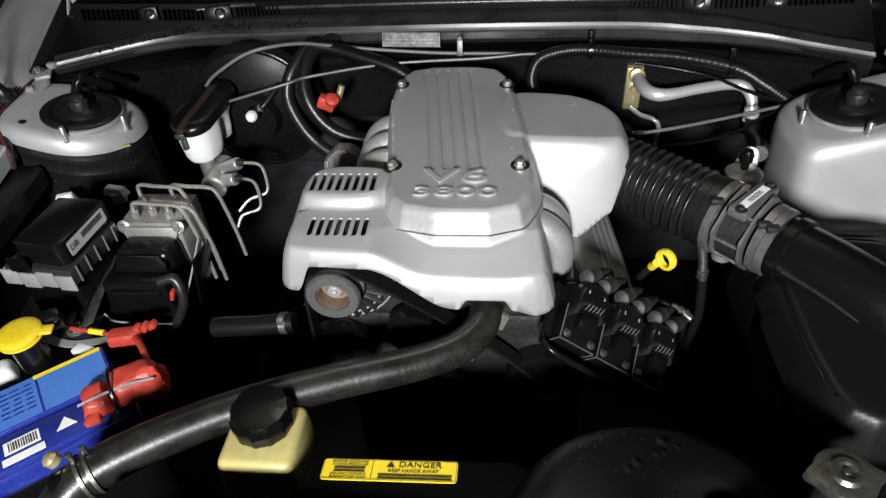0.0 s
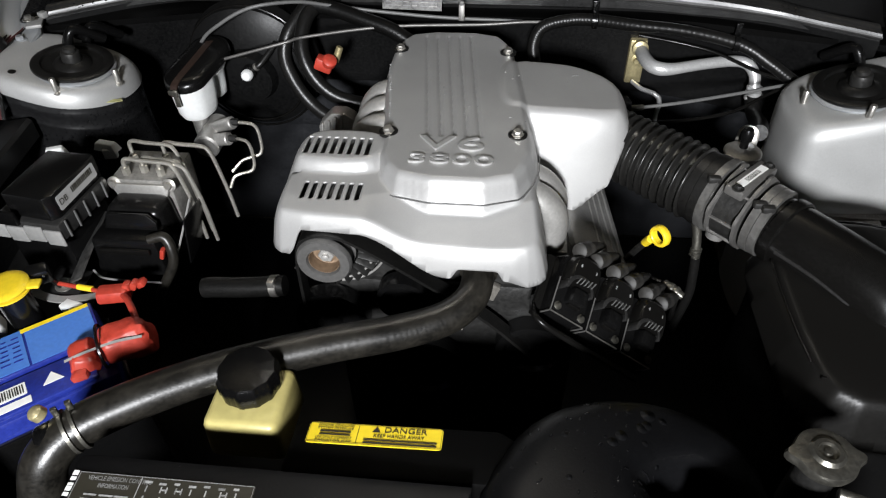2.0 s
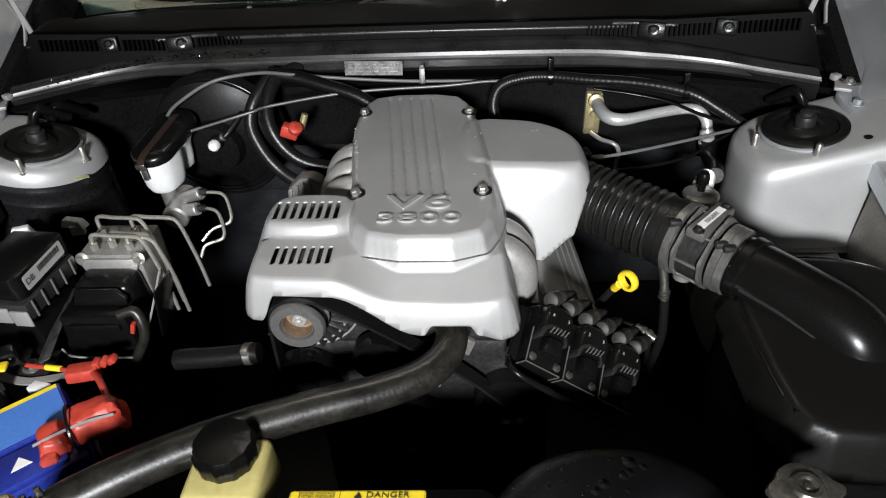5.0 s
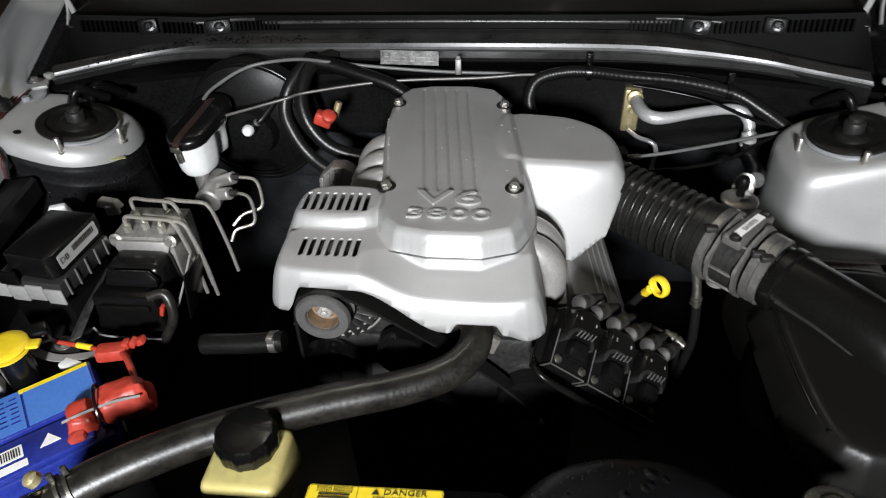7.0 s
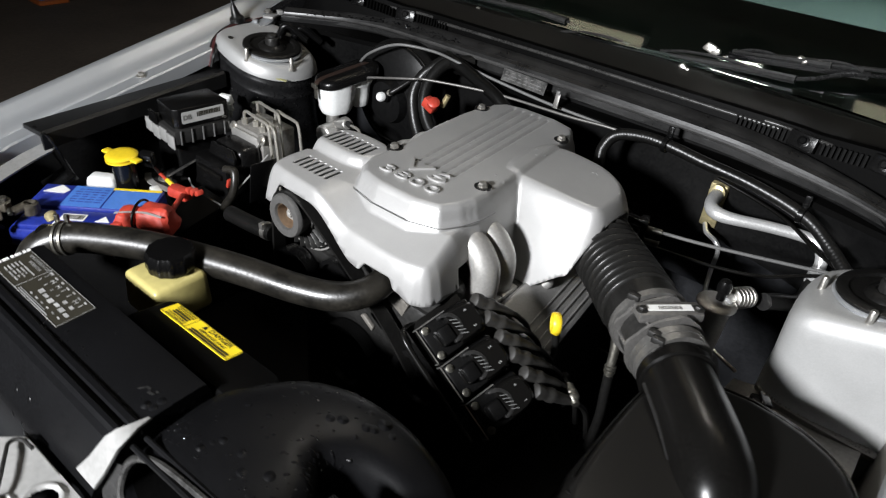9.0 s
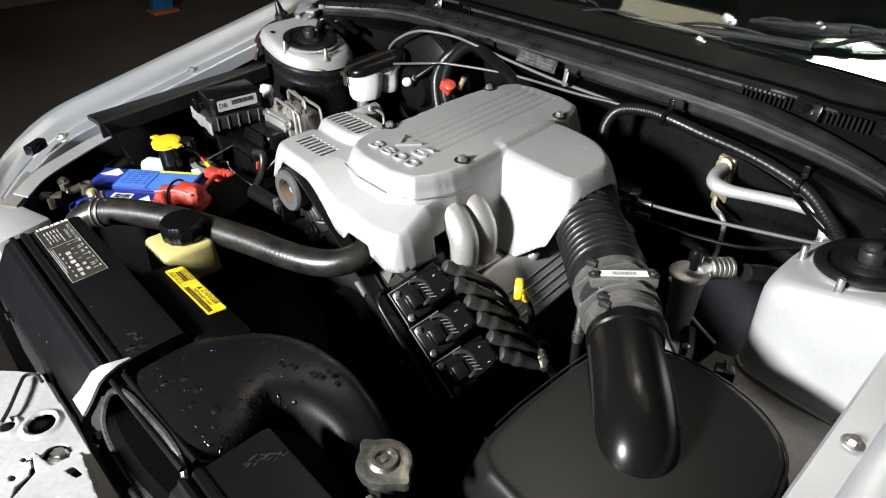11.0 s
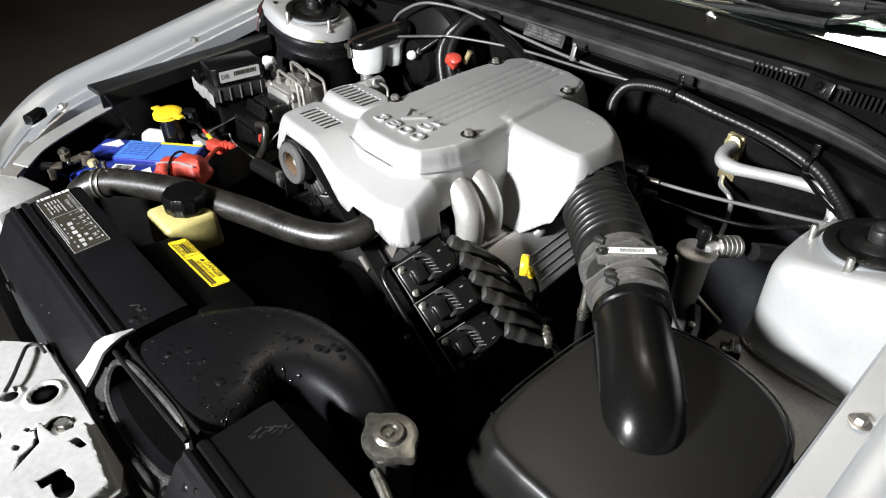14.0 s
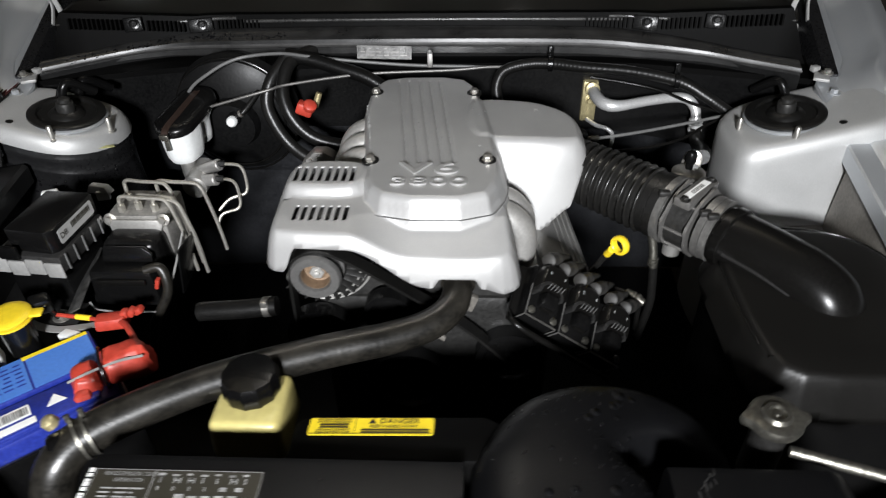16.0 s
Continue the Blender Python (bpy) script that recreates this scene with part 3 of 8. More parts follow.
def strut_tower(side):
    """Pressed silver top on a dark or silver body, with a black bearing cap and two studs."""
    shift = 2 * TOWER_MID if side < 0 else 0.0
    bm = bmesh.new()
    loops = [tower_ring(side, k, dz) for k, dz in ROLL]
    if side > 0:
        loops += [tower_ring(side, 1.0, 0.034), tower_ring(side, 0.995, 0.06, None, 0.002), tower_ring(side, 0.985, 0.0, 0.800, 0.006), tower_ring(side, 0.985, 0.0, 0.770, 0.009), tower_ring(side, 0.990, 0.0, 0.762, 0.010), tower_ring(side, 1.0, 0.0, 0.757, 0.012), tower_ring(side, 1.0, 0.0, 0.50, 0.012)]
    else:
        loops += [tower_ring(side, 1.0, 0.028), tower_ring(side, 0.985, 0.0285), tower_ring(side, 0.95, 0.026)]
    loft(bm, loops, False)
    bm.faces.new([bm.verts.new(p) for p in loops[0]])
    bmesh.ops.remove_doubles(bm, verts=bm.verts[:], dist=0.0002)
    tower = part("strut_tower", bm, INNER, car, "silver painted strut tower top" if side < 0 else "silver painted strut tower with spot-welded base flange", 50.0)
    # the drain hole is not cut; a black disc gives its darkness
    bm = bmesh.new()
    lathe(bm, [(0.0052, -0.001), (0.0060, 0.0008), (0.0030, 0.0012), (0.0005, 0.0006)], (side * 0.690 + shift, 0.945, tower_level(0.690)), (-0.25 * side, 0, 1), 16)
    part("drain_plug", bm, RUBBER, tower, "small black disc in place of the drain hole")
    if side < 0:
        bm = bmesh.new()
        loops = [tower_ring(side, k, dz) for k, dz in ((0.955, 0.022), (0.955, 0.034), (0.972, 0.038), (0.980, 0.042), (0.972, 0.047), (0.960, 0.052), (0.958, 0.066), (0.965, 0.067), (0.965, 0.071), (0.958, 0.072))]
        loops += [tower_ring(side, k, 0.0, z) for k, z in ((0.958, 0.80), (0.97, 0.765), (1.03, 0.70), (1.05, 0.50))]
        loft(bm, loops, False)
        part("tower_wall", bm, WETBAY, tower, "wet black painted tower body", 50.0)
    if side > 0:
        bm = bmesh.new()
        loops = []
        for x, y in ((0.536, 0.932), (0.548, 0.920), (0.56, 0.914), (0.60, 0.908), (0.66, 0.904), (0.70, 0.904)):
            loops.append([(x, y, 0.7605), (x - 0.002, y - 0.013, 0.7565), (x - 0.002, y - 0.014, 0.750), (x, y + 0.02, 0.752)])
        loft(bm, loops)
        flange = part("weld_flange", bm, APRON, tower, "grey spot-welded seam strip")
        for k in range(34):
            x = 0.552 + k * 0.0040
            bm = bmesh.new()
            box(bm, (x, 0.9060 - 0.06 * (x - 0.55), 0.7590), (0.0020, 0.006 + 0.002 * (k % 3), 0.0012), 0.0004, Matrix.Rotation(0.3, 4, "X"), 1.0, 1)
            part("weld_bead", bm, APRON, flange)
        bm = bmesh.new()
        loops = []
        for i in range(8):
            y = 0.70 + 0.225 * i / 7
            z = 0.728 + 0.026 * i / 7
            loops.append([(0.505 - 0.03 * (1 - i / 7), y, z - 0.012), (0.55, y, z - 0.002), (0.62, y, z), (0.676, y, z + 0.006), (0.676, y, z - 0.01), (0.515, y, z - 0.03)])
        loft(bm, loops)
        part("wheelhouse_panel", bm, APRON, car, "dull grey wheelhouse panel before the tower")
    k, lean = Vector((side * 0.625 + shift, 1.003, tower_level(0.625) + 0.0005)), (-0.16 * side, -0.02, 1)
    bm = bmesh.new()
    lathe(bm, [(0.0640, -0.0020), (0.0655, 0.0005), (0.0630, 0.0030), (0.056, 0.0040), (0.050, 0.0025)], k, lean, 56)
    part("seat_ring", bm, BODY, tower, "pressed silver seat ring")
    bm = bmesh.new()
    lathe(bm, [(0.0600, 0.0020), (0.0625, 0.0050), (0.0620, 0.0080), (0.0560, 0.0105), (0.0480, 0.0090), (0.0460, 0.0050), (0.0300, 0.0040), (0.0260, 0.0090), (0.0180, 0.0120), (0.0150, 0.0100)], k, lean, 56)
    part("bearing_cap", bm, RUBBER, tower, "black rubber strut bearing cap")
    bm = bmesh.new()
    lathe(bm, [(0.0150, 0.0060), (0.0150, 0.0220), (0.0135, 0.0260), (0.010, 0.0270), (0.0095, 0.0320), (0.006, 0.0340)], k, lean, 22)
    part("strut_rod_end", bm, DARKMETAL, tower)
    for sx, sy, top in ((0.616, 0.930, 0.9275), (0.551, 0.995, 0.9115)):
        bm = bmesh.new()
        lathe(bm, [(0.0068, top - 0.027), (0.0068, top - 0.0235), (0.0046, top - 0.023), (0.0046, top - 0.0015), (0.0036, top)], (side * sx + shift, sy, 0), (0, 0, 1), 14)
        part("stud", bm, STEEL, tower)
    for dx, dy, dz in ((0.036, 0.050, 0.948), (0.050, 0.062, 0.936), (0.020, 0.078, 0.942)) if side < 0 else ((0.030, 0.070, 0.940),):
        bm = bmesh.new()
        q = Vector((side * (0.623 + dx) + shift, 0.998 + dy, 0))
        sweep(bm, [q + Vector((0, 0, 0.89)), q + Vector((side * -0.008, 0.0, dz - 0.018)), q + Vector((side * -0.020, 0.012, dz)), q + Vector((side * -0.045, 0.045, dz - 0.03))], 0.008, 10, 6)
        part("wiring_tail", bm, BLACK, tower)
    return tower


for side in (-1, 1):
    strut_tower(side)

# cowl: upper edge of the firewall, rubber seal, scuttle, glass, wipers
def run_strip(line, prof):
    """A strip of constant section (y, z) along a line."""
    bm = bmesh.new()
    rings = []
    for q in smooth_path(line, 8):
        k = 1.0 - 0.42 * float(ease(0.35, 0.66, np.array(abs(q.x))))
        rings.append([q + Vector((0, dy * k, dz * k)) for dy, dz in prof])
    return loft(bm, rings)


SEAL_LINE = [(-0.70, 1.120, 0.960), (-0.62, 1.168, 0.963), (-0.54, 1.208, 0.968), (-0.45, 1.231, 0.974), (-0.32, 1.230, 0.979), (0, 1.227, 0.982), (0.30, 1.226, 0.980), (0.42, 1.212, 0.975), (0.52, 1.186, 0.968), (0.60, 1.150, 0.962), (0.675, 1.112, 0.960)]
seal = part("cowl_seal", run_strip(SEAL_LINE, [(-0.030, -0.014), (-0.027, -0.007), (-0.019, -0.003), (-0.014, -0.0045), (-0.008, 0.0), (0.0, 0.005), (0.009, 0.0055), (0.013, 0.0), (0.010, -0.012)]), SEAL, car, "dark rubber bonnet seal along the cowl")
part("seal_lip", run_strip(SEAL_LINE, [(-0.0345, -0.0185), (-0.0360, -0.0145), (-0.0342, -0.0112), (-0.0305, -0.0125), (-0.031, -0.018)]), LIP, seal, "thin lip of the seal with its bright line in the colour")
part("seal_bead", run_strip(SEAL_LINE, [(-0.027, -0.022), (-0.028, -0.034), (-0.025, -0.038), (-0.018, -0.036), (-0.017, -0.022)]), SEAL, seal, "rounded lower bead of the seal")
bm = bmesh.new()
loops = []
for q in smooth_path(SEAL_LINE, 8):
    loops.append([q + Vector((0, dy, dz)) for dy, dz in [(-0.018, -0.016), (0.03, -0.014), (0.03, -0.019), (-0.012, -0.022), (-0.012, -0.05), (0.004, -0.10), (0.004, -0.2), (-0.004, -0.2), (-0.004, -0.10), (-0.018, -0.052)]])
loft(bm, loops)
part("cowl_flange", bm, BAY, car, "black folded cowl edge")


def scuttle_height(x, y):
    return 0.993 + 0.13 * (y - 1.24) + 0.12 * np.maximum(np.abs(x) - 0.44, 0.0) * np.clip((1.36 - y) / 0.15, 0, 1)


def vent_rise(x):
    """Middle height of the slotted wall."""
    return 0.988 + 0.12 * max(0.0, abs(x) - 0.44)


def vent_line(x):
    """Foot of the slotted wall below the scuttle's front edge."""
    return 1.238 - 0.26 * max(0.0, abs(x) - 0.40)


bm = bmesh.new()
relief(bm, -0.76, 0.76, 1.04, 1.46, 0.02, lambda x, y: scuttle_height(x, y),
       lambda x, y, z: np.minimum(y - (1.250 - 0.26 * np.maximum(np.abs(x) - 0.40, 0)), np.minimum(1.385 - 0.05 * (x / 0.74) ** 2 - y, 0.690 + 0.25 * (y - 1.20) - np.abs(x))))
scuttle = thicken(part("scuttle_panel", bm, COWLTOP, car, "matt black plastic scuttle panel below the windscreen"), 0.004)
bm = bmesh.new()
loops = []
for i in range(41):
    x = -0.745 + 1.49 * i / 40
    y = vent_line(x)
    top = vent_rise(x) + 0.018 if abs(x) < 0.68 else 0.945
    loops.append([(x, y - 0.06, 0.935), (x, y, 0.940), (x, y + 0.014, top), (x, y + 0.03, top), (x, y + 0.03, 0.925), (x, y - 0.06, 0.925)])
loft(bm, loops)
# gutter and slats coloured near-black to hold the shade below the scuttle
gutter = part("scuttle_gutter", bm, SHADEBLACK, car, "black rain gutter below the scuttle")
for side in (-1, 1):
    for k in range(44):
        x = side * (0.318 + 0.0078 * k)
        if abs(abs(x) - 0.427) < 0.026 or abs(abs(x) - 0.545) < 0.020:
            continue
        bm = bmesh.new()
        box(bm, (x, vent_line(x) + 0.005, vent_rise(x) + 0.001), (0.0034, 0.010, 0.019), 0, Matrix.Rotation(-0.2, 4, "X"))
        part("vent_slat", bm, SHADEBLACK, gutter)
    for x, w in ((0.427, 0.046), (0.545, 0.034)):
        turn = Matrix.Rotation(side * -0.28, 4, "Z") @ Matrix.Rotation(-0.25, 4, "X")
        at = Vector((side * x, vent_line(x) + 0.001, vent_rise(x) + 0.004))
        bm = bmesh.new()
        box(bm, at, (w, 0.008, 0.026), 0.002, turn)
        clip = part("fixing_plate", bm, BLACK, gutter)
        bm = bmesh.new()
        bolt(bm, at + turn @ Vector((0.003, -0.004, 0.001)), turn @ Vector((0, -1, 0.2)), 0.0058, 0.006)
        part("bolt", bm, BLACK, clip)
for side in (-1, 1):
    for pts, w in (([(0.705, 1.215, 1.12), (0.690, 1.205, 1.075), (0.678, 1.20, 1.035), (0.674, 1.20, 0.998)], 0.0045), ([(0.676, 1.192, 0.986), (0.670, 1.192, 0.968), (0.667, 1.190, 0.950)], 0.0030)):
        bm = bmesh.new()
        ribbon(bm, [(side * x, y, z) for x, y, z in pts], w, 6, 0.003, (0, -1, 0.2))
        part("hinge_edge", bm, PALE, car, "pale worn edge of the bonnet hinge")
# scuttle lip: the bright glint line is painted by a lighter colour
for pts in ([(-0.345, 1.2445, 0.9955), (-0.18, 1.2455, 0.9965), (0.0, 1.246, 0.997), (0.18, 1.2455, 0.9965), (0.385, 1.2445, 0.9955)], [(0.36, 1.249, 1.0), (0.405, 1.246, 1.0), (0.47, 1.229, 1.0)], [(-0.36, 1.249, 1.0), (-0.405, 1.246, 1.0), (-0.47, 1.229, 1.0)]):
    bm = bmesh.new()
    sweep(bm, pts, 0.0035, 10, 10)
    part("scuttle_lip", bm, WORNGLINT, scuttle, "front lip with its glint lightened into the colour")
bm = bmesh.new()
loops = []
for i in range(25):
    x = -0.66 + 1.32 * i / 24
    bow = 0.06 * abs(x / 0.66) ** 5
    loops.append([(x, 1.37 - bow, 1.020), (x * 0.9, 2.02 - bow * 0.6, 1.418), (x * 0.9, 2.025 - bow * 0.6, 1.413), (x, 1.375 - bow, 1.015)])
loft(bm, loops)
screen = part("windscreen", bm, GLASS, car, "green tinted windscreen glass")
screen.visible_shadow = False
bm = bmesh.new()
box(bm, (0, 1.95, 0.86), (1.36, 0.95, 0.20), 0.05)
part("dashboard", bm, BAY, car, "dark dashboard behind the glass")
bm = bmesh.new()
loops = []
for i in range(13):
    x = -0.62 + 1.24 * i / 12
    loops.append([(x, 1.98, 1.405), (x, 3.2, 1.43), (x, 3.2, 1.42), (x, 1.98, 1.395)])
loft(bm, loops)
part("roof", bm, BODY, car, "silver roof panel")
for side in (-1, 1):
    bm = bmesh.new()
    sweep(bm, [(side * 0.80, 1.72, 1.02), (side * 0.74, 1.86, 1.22), (side * 0.655, 2.06, 1.40)], 0.03, 10)
    part("windscreen_pillar", bm, BODY, car, "silver windscreen pillar")
    bm = bmesh.new()
    box(bm, (side * 0.83, 2.52, 0.55), (0.10, 1.90, 0.85), 0.04)
    part("side_panel", bm, BODY, car, "silver car side")


def wiper(arm, blade, link, rise):
    """Arm, blade with its bridges and the bright linkage bits at the pivot."""
    w = thing("wiper", "black windscreen wiper with worn arm resting on the glass", "wiper", arm[0], "", "wipers")
    bm = bmesh.new()
    sweep(bm, rise, 0.0065, 8, 6, True, None, 0.6)
    part("pivot_arm", bm, WIPER, w)
    bm = bmesh.new()
    sweep(bm, arm, lambda s: 0.0125 - 0.006 * s, 8, 8, True, None, 0.6)
    part("arm", bm, WIPER, w)
    a, e = Vector(blade[0]), Vector(blade[1])
    bm = bmesh.new()
    loops = [[q + Vector((0, dy, dz)) for dy, dz in ((-0.003, 0.004), (0.003, 0.004), (0.001, -0.010), (-0.001, -0.010))] for q in (a.lerp(e, k / 12) for k in range(13))]
    loft(bm, loops)
    part("blade", bm, BLACK, w)
    for f0, f1 in ((0.04, 0.40), (0.55, 0.95)):
        bm = bmesh.new()
        sweep(bm, [a.lerp(e, f0) + Vector((0, -0.002, 0.004)), a.lerp(e, f0 * 0.7 + f1 * 0.3) + Vector((0, -0.004, 0.012)), a.lerp(e, f0 * 0.3 + f1 * 0.7) + Vector((0, -0.004, 0.012)), a.lerp(e, f1) + Vector((0, -0.002, 0.004))], 0.0028, 6, 6)
        part("blade_bridge", bm, WIPER, w)
    for k, (x, y, z, s) in enumerate(link):
        bm = bmesh.new()
        box(bm, (x, y, z), (0.030 * s, 0.012, 0.016 * s), 0.003, Matrix.Rotation(0.3 * (k + 1), 4, "Y"), 0.7)
        box(bm, (x + 0.012 * s, y - 0.004, z - 0.004 * s), (0.016 * s, 0.010, 0.010 * s), 0.002, Matrix.Rotation(-0.5, 4, "Y"))
        part("linkage", bm, STEEL, w, "bright worn linkage")
    return w


wiper([(0.357, 1.385, 1.039), (0.240, 1.385, 1.032), (0.132, 1.385, 1.022), (0.023, 1.385, 1.012), (-0.075, 1.384, 1.004)], ((-0.13, 1.376, 1.004), (0.30, 1.388, 1.036)), ((0.197, 1.392, 1.052, 1.0), (0.163, 1.372, 1.010, 0.7)), [(0.345, 1.385, 1.037), (0.385, 1.392, 1.048), (0.44, 1.405, 1.068), (0.56, 1.43, 1.085)])
wiper([(-0.11, 1.388, 1.030), (-0.20, 1.385, 1.034), (-0.31, 1.380, 1.030), (-0.44, 1.374, 1.026)], ((-0.56, 1.372, 1.020), (-0.24, 1.386, 1.030)), ((-0.33, 1.372, 1.008, 0.5),), [(-0.11, 1.388, 1.030), (-0.09, 1.392, 1.020), (-0.06, 1.384, 1.002), (-0.03, 1.380, 1.0)])
wiper([(0.40, 1.402, 1.074), (0.35, 1.400, 1.069), (0.30, 1.398, 1.063), (0.236, 1.396, 1.056)], ((0.23, 1.398, 1.050), (0.46, 1.405, 1.074)), ((0.352, 1.398, 1.072, 0.6),), [(0.40, 1.402, 1.074), (0.45, 1.41, 1.08), (0.50, 1.42, 1.085), (0.56, 1.43, 1.09)])

for side in (-1, 1):
    bm = bmesh.new()
    loops = []
    for i in range(10):
        y = 1.085 + 0.46 * i / 9
        x = 0.712 + 0.16 * (y - 1.085)
        z = fender_z(y) + 0.004 + 0.012 * i / 9
        loops.append([(side * (x - 0.020), y, 0.90), (side * (x - 0.012), y, z - 0.02), (side * x, y, z), (side * (x + 0.022), y, z + 0.002), (side * (x + 0.022), y, 0.90)])
    loft(bm, loops)
    part("hinge_pocket", bm, WETBAY, car, "black wet panel beside the bonnet hinge")

# raised bonnet, leaning against its stop above the cowl
bm = bmesh.new()
loops = []
for i in range(15):
    x = -0.74 + 1.48 * i / 14
    bow = 0.03 * (x / 0.74) ** 2
    loops.append([(x, 1.30 + bow, 1.24), (x * 0.98, 1.36 + bow, 1.75), (x * 0.92, 1.42 + bow, 2.22), (x * 0.92, 1.45 + bow, 2.22), (x * 0.98, 1.39 + bow, 1.75), (x, 1.33 + bow, 1.24)])
loft(bm, loops)
bonnet = part("bonnet", bm, LINING, car, "raised bonnet with dark felt lining")
for side in (-1, 1):
    for pts in ([(side * 0.735, 1.270, 1.16), (side * 0.735, 1.248, 1.10), (side * 0.736, 1.262, 1.055), (side * 0.735, 1.273, 1.021), (side * 0.734, 1.252, 0.988)], [(side * 0.722, 1.262, 0.975), (side * 0.728, 1.270, 0.962), (side * 0.722, 1.262, 0.936)]):
        bm = bmesh.new()
        sweep(bm, pts, 0.0026, 8, 6, True, None, 1.8)
        part("hinge_arm", bm, PALE, car, "pale bonnet hinge strip")

# rest of the shell, behind and below the bay
bm = bmesh.new()
loops = []
for i in range(17):
    x = -0.84 + 1.68 * i / 16
    y = 0.02 + 0.20 * (abs(x) / 0.84) ** 3
    loops.append([(x, y + 0.02, 0.20), (x, y, 0.30), (x, y, 0.46), (x, y + 0.03, 0.54), (x, y + 0.12, 0.56), (x, y + 0.12, 0.52), (x, y + 0.06, 0.48), (x, y + 0.06, 0.22)])
loft(bm, loops)
part("front_bumper", bm, BODY, car, "silver front bumper")
bm = bmesh.new()
loops = []
for y, z0, z1, w in ((3.18, 0.42, 0.98, 0.86), (3.45, 0.42, 1.00, 0.86), (3.95, 0.42, 1.00, 0.83), (4.20, 0.40, 0.96, 0.78), (4.28, 0.42, 0.80, 0.76)):
    loops.append([(-w, y, z0), (-w, y, z1 - 0.08), (-w + 0.10, y, z1), (w - 0.10, y, z1), (w, y, z1 - 0.08), (w, y, z0)])
loft(bm, loops)
part("rear_body", bm, BODY, car, "silver boot and tail")
bm = bmesh.new()
loft(bm, [[(-0.62, 3.18, 1.425), (0.62, 3.18, 1.425), (0.62, 3.18, 1.415), (-0.62, 3.18, 1.415)], [(-0.72, 3.62, 1.0), (0.72, 3.62, 1.0), (0.72, 3.61, 0.99), (-0.72, 3.61, 0.99)]])
part("rear_window", bm, GLASS, car, "tinted rear window")
for side in (-1, 1):
    bm = bmesh.new()
    lathe(bm, [(0.20, -0.09), (0.30, -0.095), (0.318, -0.07), (0.318, 0.07), (0.30, 0.095), (0.20, 0.09)], (side * 0.76, 3.70, 0.318), (1, 0, 0), 40)
    part("wheel", bm, TYRE, car, "black tyre")
    bm = bmesh.new()
    loft(bm, [[(side * 0.76, 1.80, 0.97), (side * 0.84, 1.80, 0.97), (side * 0.84, 1.80, 0.99), (side * 0.76, 1.80, 0.99)], [(side * 0.76, 3.2, 0.97), (side * 0.84, 3.2, 0.97), (side * 0.84, 3.2, 0.99), (side * 0.76, 3.2, 0.99)]])
    part("window_ledge", bm, BAY, car)
    bm = bmesh.new()
    sweep(bm, [(side * 0.65, 3.15, 1.41), (side * 0.70, 3.40, 1.22), (side * 0.76, 3.62, 1.0)], 0.03, 8)
    part("rear_pillar", bm, BODY, car, "silver rear pillar")


# ---------------------------------------------------------------- engine
LID = [(-0.050, 1.124), (0.082, 1.124), (0.112, 1.072), (0.116, 1.030), (0.144, 0.800), (0.144, 0.740), (0.119, 0.684), (-0.010, 0.684), (-0.046, 0.725), (-0.048, 0.785), (-0.077, 0.970), (-0.077, 1.075)]
BASE = [(-0.055, 1.10), (0.09, 1.10), (0.120, 1.03), (0.149, 0.80), (0.150, 0.746), (0.121, 0.689), (-0.015, 0.689), (-0.052, 0.732), (-0.054, 0.79), (-0.081, 0.97)]
FRONT = [(-0.166, 0.668), (-0.163, 0.645), (-0.150, 0.634), (-0.05, 0.629), (0.06, 0.623), (0.122, 0.623), (0.154, 0.630), (0.166, 0.646), (0.158, 0.700), (0.151, 0.760), (-0.02, 0.77), (-0.060, 0.735), (-0.166, 0.735)]
HUMP = [(-0.160, 0.728), (-0.140, 0.720), (-0.060, 0.718), (-0.036, 0.745), (-0.040, 0.790), (-0.066, 0.803), (-0.130, 0.803), (-0.158, 0.785)]
SNOUT = [(0.08, 0.862), (0.150, 0.852), (0.235, 0.850), (0.285, 0.860), (0.289, 0.915), (0.286, 0.962), (0.258, 1.004), (0.20, 1.036), (0.08, 1.046)]


def rounded(poly, times=2):
    """Cuts a polygon's corners."""
    for _ in range(times):
        poly = [(ax * k + bx * (1 - k), ay * k + by * (1 - k)) for (ax, ay), (bx, by) in zip(poly, poly[1:] + poly[:1]) for k in (0.75, 0.25)]
    return poly


LID, BASE, FRONT, HUMP = rounded(LID, 1), rounded(BASE, 1), rounded(FRONT, 1), rounded(HUMP, 2)
SNOUT = rounded(SNOUT, 3)


def plateau(x, y, poly, top, rnd, slope):
    """A flat top that rounds over its edge and falls steeply outside."""
    d = inside(x, y, poly)
    t = np.clip(d / rnd, 0, 1)
    return top - slope * rnd / 2 * (1 - t) ** 2 + slope * np.minimum(d, 0)


